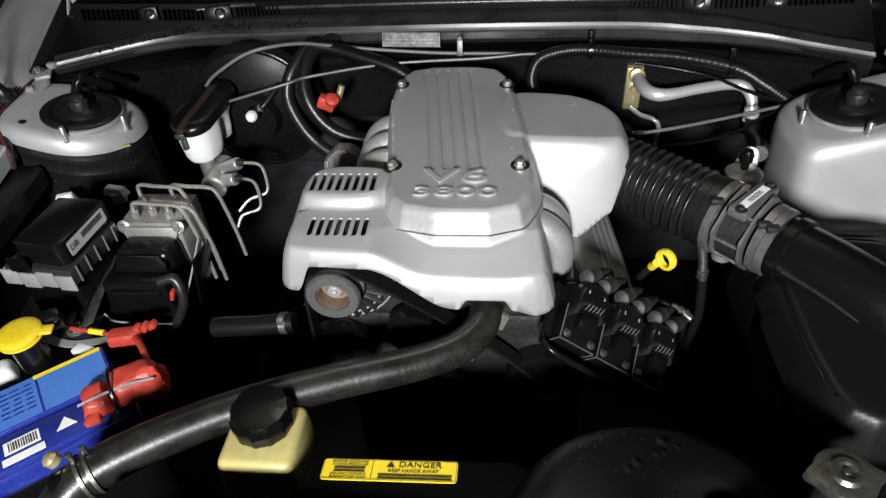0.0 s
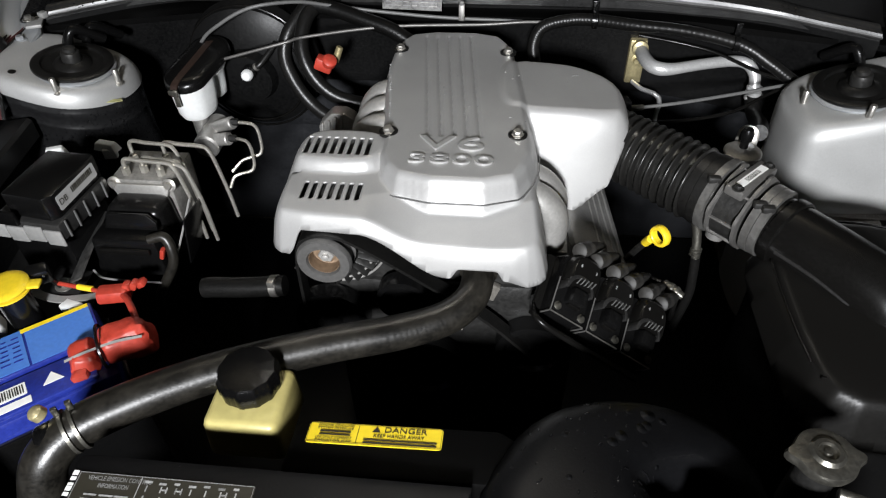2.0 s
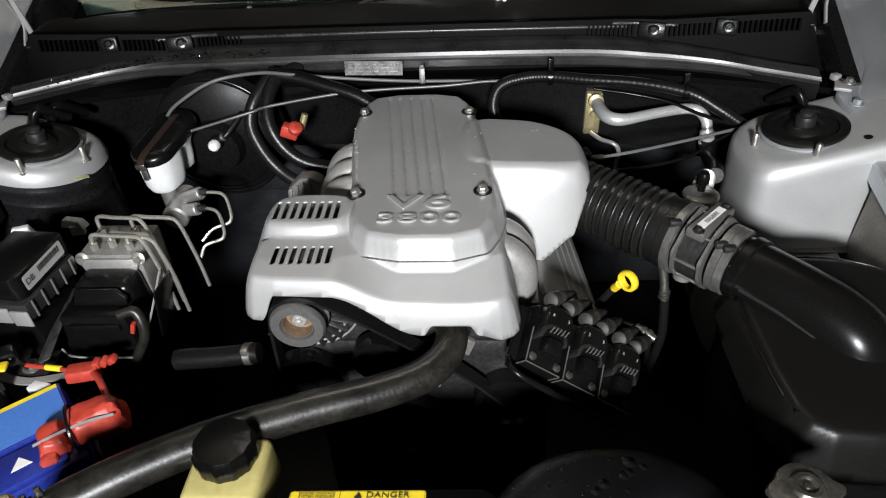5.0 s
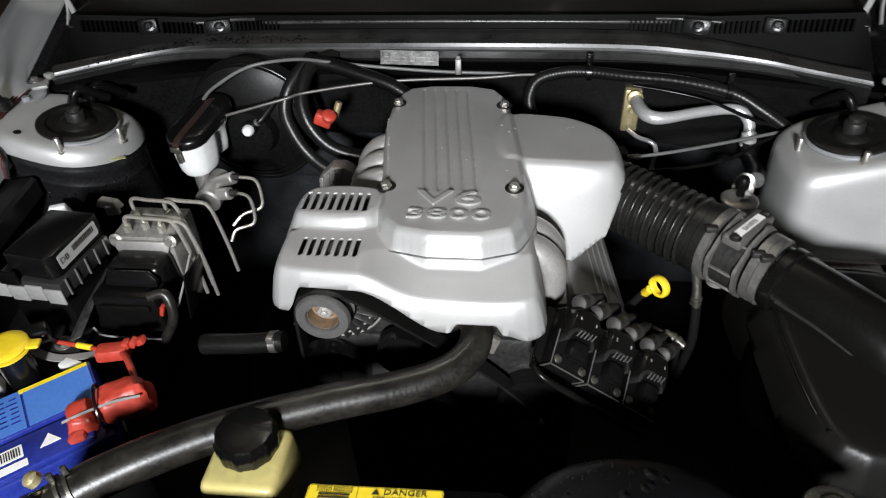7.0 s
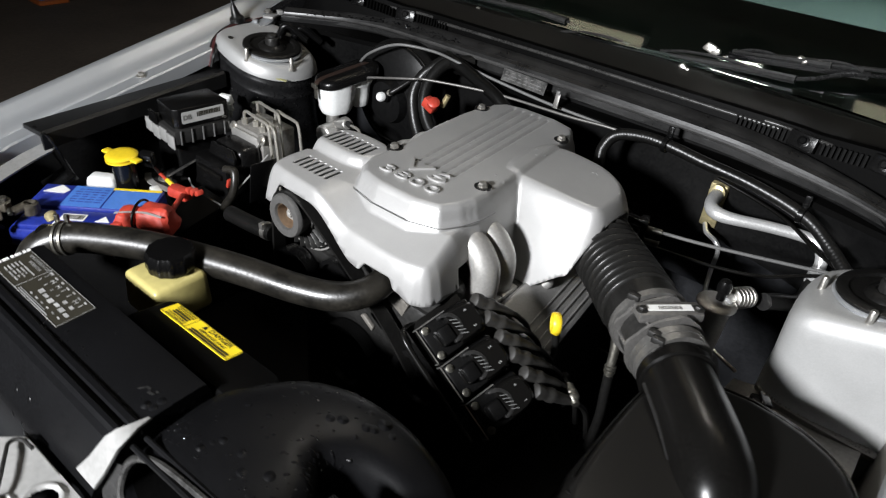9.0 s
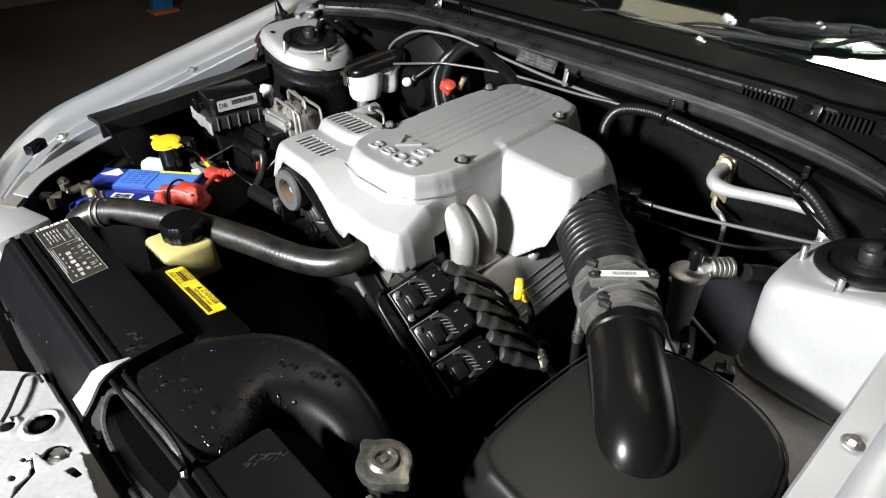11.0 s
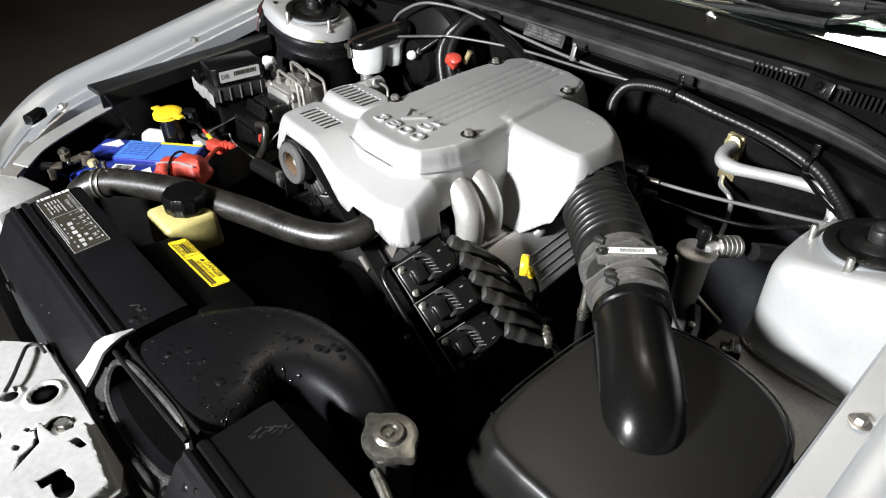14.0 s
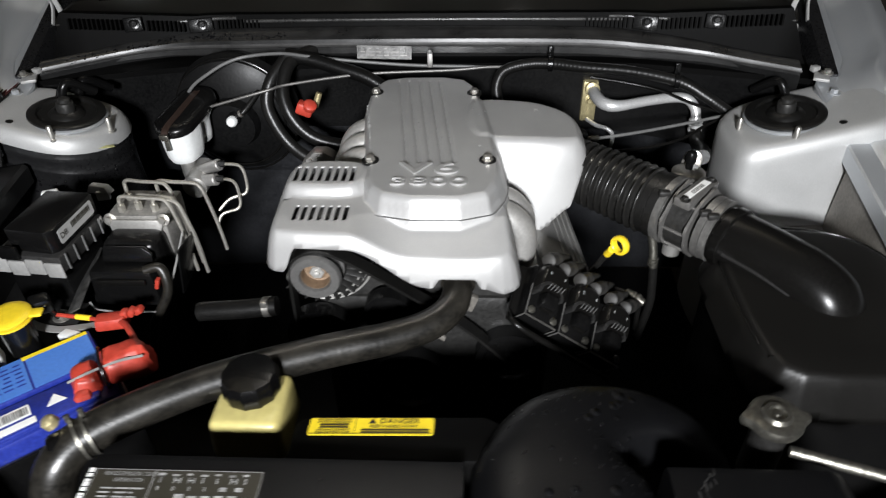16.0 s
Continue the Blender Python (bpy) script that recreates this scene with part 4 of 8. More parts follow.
def cover_height(x, y):
    tilt = -0.035 * (y - 0.80)
    lid = 0.944 + tilt
    d = inside(x, y, LID)
    z = np.where(d > 0.008, lid, lid - 0.008 * np.clip((0.008 - d) / 0.008, 0, 1) ** 1.5)
    z = np.where(d < 0, lid - 0.008 + 5.0 * d, z)
    for k in range(5):
        gx = 0.0436 + 0.0168 * (k - 2) + (y - 0.785) * (-0.119 + 0.0045 * (k - 2))
        on = ease(0.782, 0.788, y) * (1 - ease(1.100, 1.106, y))
        z = z - 0.0034 * on * np.exp(-((x - gx) / 0.0021) ** 2)
    ledge = d + 0.0088
    z = np.maximum(z, 0.9205 + tilt - 0.012 * (1 - np.clip(ledge / 0.006, 0, 1)) ** 2 + 4.0 * np.minimum(ledge, 0))
    low = 0.926 - 0.0195 * ease(-0.062, 0.020, x) - 0.010 * ease(0.13, 0.19, x)
    front = np.minimum(low + 0.43 * (y - 0.675) * (0.2 + 0.8 * ease(-0.06, 0.02, x)), 0.926 - 0.012 * ease(-0.062, 0.02, x))
    df = inside(x, y, FRONT)
    t = np.clip(df / 0.013, 0, 1)
    front = front - 3.4 * 0.0065 * (1 - t) ** 2 + 4.5 * np.minimum(df, 0)
    z = smax(z, front, 0.006)
    z = smax(z, plateau(x, y, HUMP, 0.942, 0.012, 2.2), 0.005)
    z = smax(z, plateau(x, y, SNOUT, 0.938 - 0.03 * (y - 0.9) - 0.05 * np.clip(x - 0.2, 0, 1), 0.026, 3.4), 0.016)
    return z


def cover_keep(x, y, z):
    arch = 0.046 - np.sqrt((x + 0.092) ** 2 + ((z - 0.862) * 1.0) ** 2)
    bottom = 0.868 - 0.02 * ease(-0.06, 0.06, x) - 0.010 * ease(0.12, 0.15, x)
    bottom = bottom + 0.035 * ease(-0.145, -0.125, x) * (1 - ease(-0.06, 0.04, x))
    notch = 0.014 * ease(0.052, 0.062, x) * (1 - ease(0.108, 0.118, x))
    k = z - bottom - notch
    k = np.where(y > 0.70, z - 0.868, k)
    foot = np.minimum(0.735 + 0.85 * np.clip(x - 0.135, 0, 1), 0.834)
    low = np.where((x > 0.150) & (y > 0.742), 1.0, ease(0.122, 0.138, x) * ease(0.835, 0.850, y))
    low = low * (1 - ease(0.975, 0.995, y))
    k = np.where(y > 0.735, z - 0.868 * (1 - low) - (foot - 0.09) * low, k)
    for row, (y0, y1) in enumerate(((0.667, 0.700), (0.738, 0.776))):
        for i in range(7 if row == 0 else 8):
            cx = -0.131 + 0.0112 * i + (0.0 if row == 0 else -0.011)
            hole = np.maximum(np.abs(x - cx) - 0.0030, np.abs(y - (y0 + y1) / 2) - (y1 - y0) / 2)
            k = np.minimum(k, hole * 4)
    return k


engine_cover = thing("engine_cover", "silver plastic V6 engine cover with vent slots and ribbed lid", "engine cover", (0.05, 0.85, 0.87))
bm = bmesh.new()
relief(bm, -0.20, 0.33, 0.590, 1.13, 0.0024, cover_height, cover_keep)
smooth_rim(bm, 5, lambda co: co.z < 0.876 and co.x < 0.13)


def snout_face(f):
    q = f.calc_center_median()
    return q.x > 0.140 and 0.738 < q.y < 0.99


for co, no in (((0.135, 0, 0.735), (-0.85, 0, 1)), ((0, 0, 0.834), (0, 0, 1)), ((0.258, 0, 0.838), (-3.2, 0, 1))):
    faces = [f for f in bm.faces if snout_face(f)]
    edges = {e for f in faces for e in f.edges}
    verts = {v for f in faces for v in f.verts}
    bmesh.ops.bisect_plane(bm, geom=list(verts) + list(edges) + faces, plane_co=co, plane_no=no, dist=1e-5)
doomed = []
for f in bm.faces:
    if snout_face(f):
        q = f.calc_center_median()
        if q.z < min(0.735 + 0.85 * (q.x - 0.135), 0.834) or q.z < 0.838 + 3.2 * (q.x - 0.258):
            doomed.append(f)
bmesh.ops.delete(bm, geom=doomed, context="FACES")
bmesh.ops.remove_doubles(bm, verts=bm.verts, dist=0.0003)
smooth_rim(bm, 8, lambda co: co.x > 0.140 and 0.742 < co.y < 0.985 and co.z < 0.90)
shell = thicken(part("shell", bm, SILVER, engine_cover, "", 60.0), 0.003)
for k, (x, y) in enumerate(((-0.043, 0.790), (0.125, 0.792), (-0.066, 1.045), (0.105, 1.042))):
    z = float(cover_height(np.array([x]), np.array([y]))[0])
    # flat dark disc paints the shade of the bolt's recess
    bm = bmesh.new()
    lathe(bm, [(0.0125, -0.003), (0.0125, 0.0004), (0.0112, 0.0008), (0.0100, 0.0002), (0.0010, 0.0002)], (x, y, z + 0.001), (0, 0, 1), 28)
    part("bolt_recess", bm, RUBBER, engine_cover, "dark disc standing in for the recess shade")
    bm = bmesh.new()
    lathe(bm, [(0.0082, 0.001), (0.0082, 0.0022), (0.0066, 0.0026), (0.0064, 0.0068), (0.0052, 0.0080), (0.0005, 0.0082)], (x, y, z), (0.1 * (k - 1.5), -0.1, 1), 6)
    part("bolt", bm, STEEL, engine_cover, "bright steel cover bolt")
for text, size, x, y, wide in (("V6", 0.046, 0.043, 0.763, 0.084), ("3800", 0.028, 0.044, 0.7265, 0.104)):
    top = float(cover_height(np.array([x]), np.array([y]))[0])
    lettering("raised_lettering", text, size, Matrix.Translation((x, y, top + 0.0014)) @ Matrix.Rotation(-0.035, 4, "X"), SILVER, engine_cover, 0.0014, "raised " + text + " lettering", wide)

bm = bmesh.new()
mid = Vector((sum(p[0] for p in LID) / len(LID), sum(p[1] for p in LID) / len(LID), 0))
seam = []
for (px, py), (qx, qy) in zip(LID, LID[1:] + LID[:1]):
    n = Vector((py - qy, qx - px, 0)).normalized()
    n = n if n.dot(Vector((px, py, 0)) - mid) > 0 else -n
    for x, y in ((px, py), (qx, qy)):
        seam.append(Vector((x, y, 0.9165 - 0.035 * (y - 0.80))) + n * 0.0108)
seam = [p for p in seam if p.y < 0.80]
seam.sort(key=lambda p: math.atan2(p.x - mid.x, 0.86 - p.y))
sweep(bm, seam, 0.0006, 6, 1, False)
part("lid_seam", bm, GREYPL, engine_cover, "thin dark joint below the lid")

engine = thing("engine", "oily V6 engine block with ribbed alloy rocker covers", "engine", (0.05, 0.9, 0.40))
bm = bmesh.new()
box(bm, (0.05, 0.92, 0.60), (0.34, 0.52, 0.40), 0.02)
part("block", bm, DARKMETAL, engine)
for side, x0 in ((1, 0.05), (-1, 0.05)):
    bm = bmesh.new()
    m = Matrix.Rotation(side * radians(6), 4, "Z") @ Matrix.Rotation(side * radians(33), 4, "Y")
    c = Vector((x0 + side * 0.166, 0.930, 0.761))
    box(bm, c + m @ Vector((side * 0.006, -0.008, 0)), (0.102, 0.346, 0.05), 0.010, m)
    rc = part("rocker_cover", bm, ROCKER, engine, "dull alloy rocker cover with lengthwise ribs")
    for k in range(4):
        bm = bmesh.new()
        box(bm, c + m @ Vector((side * (0.004 + 0.0125 * k), -0.008, 0.0255)), (0.0026, 0.335, 0.0040), 0.001, m)
        part("rib", bm, ROCKER, rc)
    if side > 0:
        bm = bmesh.new()
        lathe(bm, [(0.0, 0.006), (0.006, 0.005), (0.009, 0.001), (0.010, -0.02)], c + m @ Vector((-0.020, -0.075, 0.0315)), m @ Vector((0, 0, 1)), 20)
        part("bolt_boss", bm, ROCKER, rc)
    for k in range(2 if side > 0 else 3):
        y = 0.748 + 0.039 * k if side > 0 else 0.86 + 0.05 * k
        bm = bmesh.new()
        if side > 0:
            sweep(bm, [(0.120, y, 0.882), (0.148, y, 0.880), (0.168, y, 0.864), (0.177, y, 0.838), (0.172, y, 0.770)], 0.0222, 22, 6)
        else:
            sweep(bm, [(-0.02, y, 0.905), (-0.075, y, 0.905), (-0.100, y, 0.880), (-0.108, y, 0.84), (-0.10, y, 0.790)], 0.020, 16, 6)
        if side > 0:
            box(bm, (0.176, y, 0.800), (0.050, 0.040, 0.008), 0.003)
        part("intake_runner", bm, CASTING, engine, "curved cast alloy intake runner")

alternator = thing("alternator", "alternator with dark pulley and tan hub below the cover", "alternator", (-0.09, 0.70, 0.80))
bm = bmesh.new()
lathe(bm, [(0.028, 0.0), (0.050, 0.006), (0.058, 0.02), (0.060, 0.07), (0.055, 0.10)], (-0.099, 0.660, 0.862), (0, 1, -0.02), 40, lambda a, h: 1 + 0.02 * math.cos(12 * a))
part("housing", bm, DARKMETAL, alternator, "dark oily alloy housing")
HUB = (-0.101, 0.622, 0.864)
bm = bmesh.new()
lathe(bm, [(0.0192, 0.024), (0.0196, 0.000), (0.0212, -0.003), (0.032, -0.003), (0.0345, 0.001), (0.0345, 0.004), (0.0315, 0.006), (0.0315, 0.020), (0.035, 0.022), (0.035, 0.025), (0.022, 0.026)], HUB, (0, 1, -0.02), 48)
part("pulley", bm, PULLEY, alternator, "grey grooved pulley")
bm = bmesh.new()
lathe(bm, [(0.001, 0.021), (0.0191, 0.021), (0.0191, 0.001), (0.0187, 0.001), (0.0182, 0.018), (0.0125, 0.020), (0.0120, 0.013), (0.0105, 0.012)], HUB, (0, 1, -0.02), 32)
cup = part("pulley_cup", bm, RUST, alternator, "tan rusty pulley cup")
bm = bmesh.new()
lathe(bm, [(0.0105, 0.018), (0.0105, 0.011), (0.0092, 0.0095), (0.0050, 0.0095), (0.0048, 0.006), (0.0020, 0.005)], HUB, (0, 1, -0.02), 6)
part("nut", bm, CASTING, cup, "bright pulley nut")
for k in range(11):
    a = 0.05 + k * 0.24
    bm = bmesh.new()
    box(bm, (-0.101 + 0.050 * math.cos(a), 0.650, 0.864 - 0.050 * math.sin(a)), (0.026, 0.010, 0.0030), 0.001, Matrix.Rotation(a, 4, "Y") @ Matrix.Rotation(0.5, 4, "X"))
    part("fan_blade", bm, DARKMETAL, alternator, "dark alloy fan blade")
for r, y in ((0.056, 0.652), (0.063, 0.658), (0.070, 0.662)):
    bm = bmesh.new()
    sweep(bm, [(-0.101 + r * math.cos(a), y, 0.864 - r * math.sin(a)) for a in (0.05 + 0.13 * k for k in range(15))], 0.0017, 8, 3)
    part("housing_rib", bm, CASTING, alternator, "curved housing rib")

path = smooth_path([(-0.140, 0, 0.76), (-0.136, 0, 0.864), (-0.120, 0, 0.894), (-0.088, 0, 0.899), (-0.055, 0, 0.884), (0.030, 0, 0.822), (0.10, 0, 0.765), (0.16, 0, 0.70)], 8)
bm = bmesh.new()
loops = []
for i, q in enumerate(path):
    way = (path[min(i + 1, len(path) - 1)] - path[max(i - 1, 0)]).normalized()
    nrm = Vector((-way.z, 0, way.x))
    loops.append([(q.x + nrm.x * s, y, q.z + nrm.z * s) for s, y in ((0.002, 0.626), (0.002, 0.648), (-0.002, 0.648), (-0.002, 0.626))])
loft(bm, loops)
single("drive_belt", bm, RUBBER, "black ribbed drive belt over the pulleys", "belt")

lower = thing("front_accessories", "dark idler pulleys and timing cover in shadow", "engine part", (0.05, 0.66, 0.50))
for x, z, r in ((-0.012, 0.786, 0.034), (0.010, 0.645, 0.062), (0.16, 0.70, 0.050), (-0.11, 0.74, 0.05)):
    bm = bmesh.new()
    lathe(bm, [(0.008, -0.006), (0.012, -0.006), (0.014, 0.0), (r * 0.72, 0.002), (r * 0.8, -0.005), (r, -0.005), (r, 0.018), (r * 0.9, 0.02)], (x, 0.640, z), (0, 1, 0), 36)
    part("pulley", bm, BLACK, lower)
bm = bmesh.new()
box(bm, (0.04, 0.70, 0.72), (0.26, 0.06, 0.24), 0.02)
part("timing_cover", bm, DARKMETAL, lower, "dark alloy timing cover")
bm = bmesh.new()
lathe(bm, [(0.010, -0.004), (0.030, -0.002), (0.042, 0.004), (0.046, 0.016), (0.046, 0.04)], (-0.035, 0.668, 0.675), (0, 1, 0), 32)
box(bm, (0.000, 0.676, 0.700), (0.050, 0.020, 0.030), 0.008, Matrix.Rotation(-0.5, 4, "Y"))
part("water_pump", bm, APRON, lower, "pale dusty water pump housing")
for at, size, rot in (((0.096, 0.664, 0.792), (0.034, 0.012, 0.026), 0.5), ((0.056, 0.641, 0.746), (0.030, 0.008, 0.008), 0.6)):
    bm = bmesh.new()
    box(bm, at, size, 0.002, Matrix.Rotation(rot, 4, "Y"), 0.8)
    part("bracket_lug", bm, APRON, lower, "pale alloy bracket lug")

# ---------------------------------------------------------------- hoses in front of the engine
hose = thing("radiator_hose", "thick weathered black radiator hose with steel clamp", "hose", (-0.1, 0.5, 0.80))
bm = bmesh.new()
sweep(bm, [(0.086, 0.700, 0.846), (0.086, 0.650, 0.840), (0.080, 0.612, 0.829), (0.052, 0.583, 0.821), (0.0, 0.558, 0.819), (-0.09, 0.524, 0.823), (-0.19, 0.478, 0.827), (-0.27, 0.430, 0.827), (-0.318, 0.394, 0.822), (-0.339, 0.366, 0.806), (-0.347, 0.348, 0.77)],
      lambda s: (0.0235 if s < 0.12 else 0.0195 + 0.004 * s) + 0.00004 * math.sin(s * 700) * max(0.0, 1 - abs(s - 0.40) / 0.20), 24, 44)
part("tube", bm, HOSE, hose)
bm = bmesh.new()
CLAMP_AT, CLAMP_WAY = Vector((-0.316, 0.396, 0.8225)), Vector((0.78, 0.60, 0.10)).normalized()
for off in (-0.005, 0.005):
    lathe(bm, [(0.0232, -0.0022), (0.0252, -0.0018), (0.0252, 0.0018), (0.0232, 0.0022)], CLAMP_AT + CLAMP_WAY * off, CLAMP_WAY, 36)
for off in (-0.007, 0.007):
    box(bm, CLAMP_AT + CLAMP_WAY * off + Vector((-0.004, 0.004, 0.030)), (0.006, 0.005, 0.012), 0.001, Matrix.Rotation(0.65, 4, "Z"))
part("hose_clamp", bm, CAPSTEEL, hose, "worn steel spring clamp with two tabs")
bm = bmesh.new()
lathe(bm, [(0.0180, -0.034), (0.0205, -0.030), (0.0205, -0.016), (0.0190, -0.012)], CLAMP_AT, CLAMP_WAY, 28)
part("radiator_stub", bm, BLACK, hose, "black radiator outlet under the hose")
bm = bmesh.new()
lathe(bm, [(0.006, 0), (0.0085, 0.002), (0.0085, 0.010), (0.006, 0.013), (0.003, 0.014)], CLAMP_AT + Vector((-0.030, 0.002, 0.016)), (-0.4, -0.2, 1), 18)
part("bleed_screw", bm, BRASS, hose, "brass bleed screw")

reservoir = thing("steering_fluid_reservoir", "yellowed translucent plastic reservoir with ribbed black cap", "reservoir", (-0.146, 0.445, 0.765))
bm = bmesh.new()
box(bm, (-0.147, 0.451, 0.797), (0.086, 0.086, 0.060), 0.009, None, 0.93, 3)
lathe(bm, [(0.026, 0.822), (0.025, 0.834)], (-0.147, 0.462, 0), (0, 0, 1), 24)
part("tank", bm, AMBER, reservoir)
bm = bmesh.new()
lathe(bm, [(0.031, 0.829), (0.0325, 0.833), (0.0325, 0.850), (0.029, 0.857), (0.012, 0.859)], (-0.147, 0.462, 0), (0, 0, 1), 96, lambda a, h: 1 + 0.035 * (math.cos(12 * a) > 0.2))
part("cap", bm, BLACK, reservoir, "ribbed black screw cap")

# ---------------------------------------------------------------- radiator cover, duct and latch panel
radiator_cover = thing("radiator_cover", "black plastic radiator shroud with lengthwise ridges", "radiator cover", (-0.1, 0.32, 0.60))
RIDGES = [(0.212, 0.660), (0.214, 0.786), (0.219, 0.801), (0.247, 0.847), (0.253, 0.8495), (0.256, 0.8555), (0.261, 0.8555), (0.263, 0.850), (0.268, 0.850), (0.270, 0.8555), (0.276, 0.8555), (0.280, 0.8515),
          (0.345, 0.8545), (0.353, 0.8525), (0.357, 0.842), (0.359, 0.62), (0.351, 0.62), (0.343, 0.82), (0.24, 0.80), (0.22, 0.66)]
for name, x0, x1 in (("top_cover", -0.288, 0.098), ("side_cover", 0.296, 0.470)):
    bm = bmesh.new()
    loops = []
    for i in range(25):
        x = x0 + (x1 - x0) * i / 24
        e = 0.03 * max(0, (-0.268 - x) / 0.02) ** 2 + 0.02 * max(0, (x - 0.445) / 0.03) ** 2
        loops.append([(x, y, z - e) for y, z in RIDGES])
    loft(bm, loops)
    part(name, bm, WET, radiator_cover, "", 30.0)
bm = bmesh.new()
DECAL_AT = plane_axes((-0.003, 0.410, 0.8318), (1, 0, 0.03), (0, 1, -0.14))
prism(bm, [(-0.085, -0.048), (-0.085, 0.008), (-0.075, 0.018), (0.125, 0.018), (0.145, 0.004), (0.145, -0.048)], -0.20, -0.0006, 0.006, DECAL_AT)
# near-black so that the block's edges take no light
part("fan_shroud_edge", bm, SHADEBLACK, radiator_cover, "matt black fan shroud edge")
bm = bmesh.new()
box(bm, (0.196, 0.30, 0.71), (0.194, 0.12, 0.10), 0.006)
part("duct_seat", bm, BLACK, radiator_cover)
for x in (-0.21, -0.04):
    bm = bmesh.new()
    bolt(bm, (x, 0.2135, 0.770), (0, -1, 0.1), 0.007, 0.006)
    part("push_clip", bm, BLACK, radiator_cover)

# intake scoop and labels
duct = thing("intake_scoop", "wet black plastic air intake scoop curving into the bay", "air intake", (0.2, 0.33, 0.76))
bm = bmesh.new()
SPINE = [((0.202, 0.250, 0.820), 0.086, 0.034, 0.040), ((0.198, 0.300, 0.823), 0.092, 0.036, 0.012), ((0.191, 0.350, 0.823), 0.086, 0.038, 0.0), ((0.205, 0.398, 0.818), 0.068, 0.040, 0.0),
         ((0.246, 0.430, 0.808), 0.050, 0.041, 0.0), ((0.300, 0.443, 0.792), 0.038, 0.038, 0.0), ((0.350, 0.436, 0.762), 0.034, 0.035, 0.0), ((0.378, 0.415, 0.710), 0.034, 0.034, 0.0), ((0.388, 0.395, 0.63), 0.034, 0.034, 0.0)]


def scoop_rings(shrink):
    centres = smooth_path([s[0] for s in SPINE], 5)
    out = []
    for i, q in enumerate(centres):
        way = (centres[min(i + 1, len(centres) - 1)] - centres[max(i - 1, 0)]).normalized()
        f = i / 5
        k = min(int(f), len(SPINE) - 2)
        g = f - k
        w, h, rake = (SPINE[k][j] * (1 - g) + SPINE[k + 1][j] * g for j in (1, 2, 3))
        side = way.cross(Vector((0, 0, 1))).normalized()
        up = side.cross(way)
        ring = []
        for n in range(36):
            a = 2 * math.pi * n / 36
            ca, sa = math.cos(a), math.sin(a)
            ex = 0.62 if sa > 0 else 0.9
            px = math.copysign(abs(ca) ** ex, ca) * (w - shrink)
            pz = math.copysign(abs(sa) ** (0.75 if i < 12 else 1.0), sa) * (h - shrink)
            ring.append(q + side * px + up * pz + way * (rake * 0.5 * (pz / h)))
        out.append(ring)
    return out


outer, inner = scoop_rings(0.0), scoop_rings(0.0035)
loft(bm, list(reversed(outer)) + inner[:2], False)
part("scoop", bm, WET, duct, "", 50.0)
# throat darker than the scoop: the shade of its depth is in the colour
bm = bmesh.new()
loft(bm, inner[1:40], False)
part("throat", bm, SHADEBLACK, duct, "inside of the scoop with its shade in the colour")
bm = bmesh.new()
sweep(bm, outer[0] + outer[0][:1], 0.0042, 8, 2)
part("mouth_rim", bm, WORNGLINT, duct, "worn grey mouth rim")
for y in (0.2585, 0.2725):
    bm = bmesh.new()
    sweep(bm, [(0.118, y, 0.8520), (0.20, y + 0.002, 0.8545), (0.284, y + 0.006, 0.8515)], 0.0032, 8, 8)
    part("moulded_rib", bm, WET, duct)
# pale wedge over the joint of cover and scoop
bm = bmesh.new()
loft(bm, [[(x0, y, z), (x1, y, z), (x1, y + 0.002, z - 0.003), (x0, y + 0.002, z - 0.003)] for y, z, x0, x1 in
          ((0.287, 0.8560, 0.0985, 0.101), (0.272, 0.8580, 0.0965, 0.105), (0.257, 0.8575, 0.092, 0.111), (0.247, 0.8500, 0.086, 0.109), (0.232, 0.8250, 0.075, 0.104), (0.221, 0.8070, 0.064, 0.098))])
part("joint_flange", bm, PALE, duct, "pale wedge strip over the joint")
bm = bmesh.new()
lip = [outer[0][n % 36] for n in range(17, 38)]
mid = sum(outer[0], Vector()) / 36
loft(bm, [[p + (p - mid).normalized() * 0.002, p + (p - mid).normalized() * 0.022 + Vector((0, -0.006, -0.006)), p + (p - mid).normalized() * 0.022 + Vector((0, -0.003, -0.009)), p + (p - mid).normalized() * 0.002 + Vector((0, 0.003, -0.003))] for p in lip])
lip_band = part("mouth_flange", bm, SHELF, duct, "black fixing flange round the mouth")
for n in (22, 31):
    p = outer[0][n]
    bm = bmesh.new()
    lathe(bm, [(0.008, 0), (0.008, 0.003), (0.005, 0.006), (0.004, 0.004)], p + (p - mid).normalized() * 0.013 + Vector((0, -0.004, -0.002)), (0, -0.75, 0.65), 18)
    part("push_clip", bm, BLACK, lip_band)

bm = bmesh.new()
m = DECAL_AT @ Matrix.Diagonal((1.02, 1.04, 1, 1))
prism(bm, [(-0.067, -0.0095), (-0.0661, -0.0116), (-0.064, -0.0125), (0.064, -0.0125), (0.0661, -0.0116), (0.067, -0.0095), (0.067, 0.0095), (0.0661, 0.0116), (0.064, 0.0125), (-0.064, 0.0125), (-0.0661, 0.0116), (-0.067, 0.0095)][::-1], 0, 0.0006, 0, m)
danger = single("warning_label", bm, DECAL, "yellow warning sticker with black danger print", "label")
up1 = m @ Matrix.Translation((0, 0, 0.0012))
lettering("danger_print", "DANGER", 0.0092, up1 @ Matrix.Translation((0.030, 0.0066, 0)), INK, danger, 0.0001, "bold black DANGER print", 0.042)
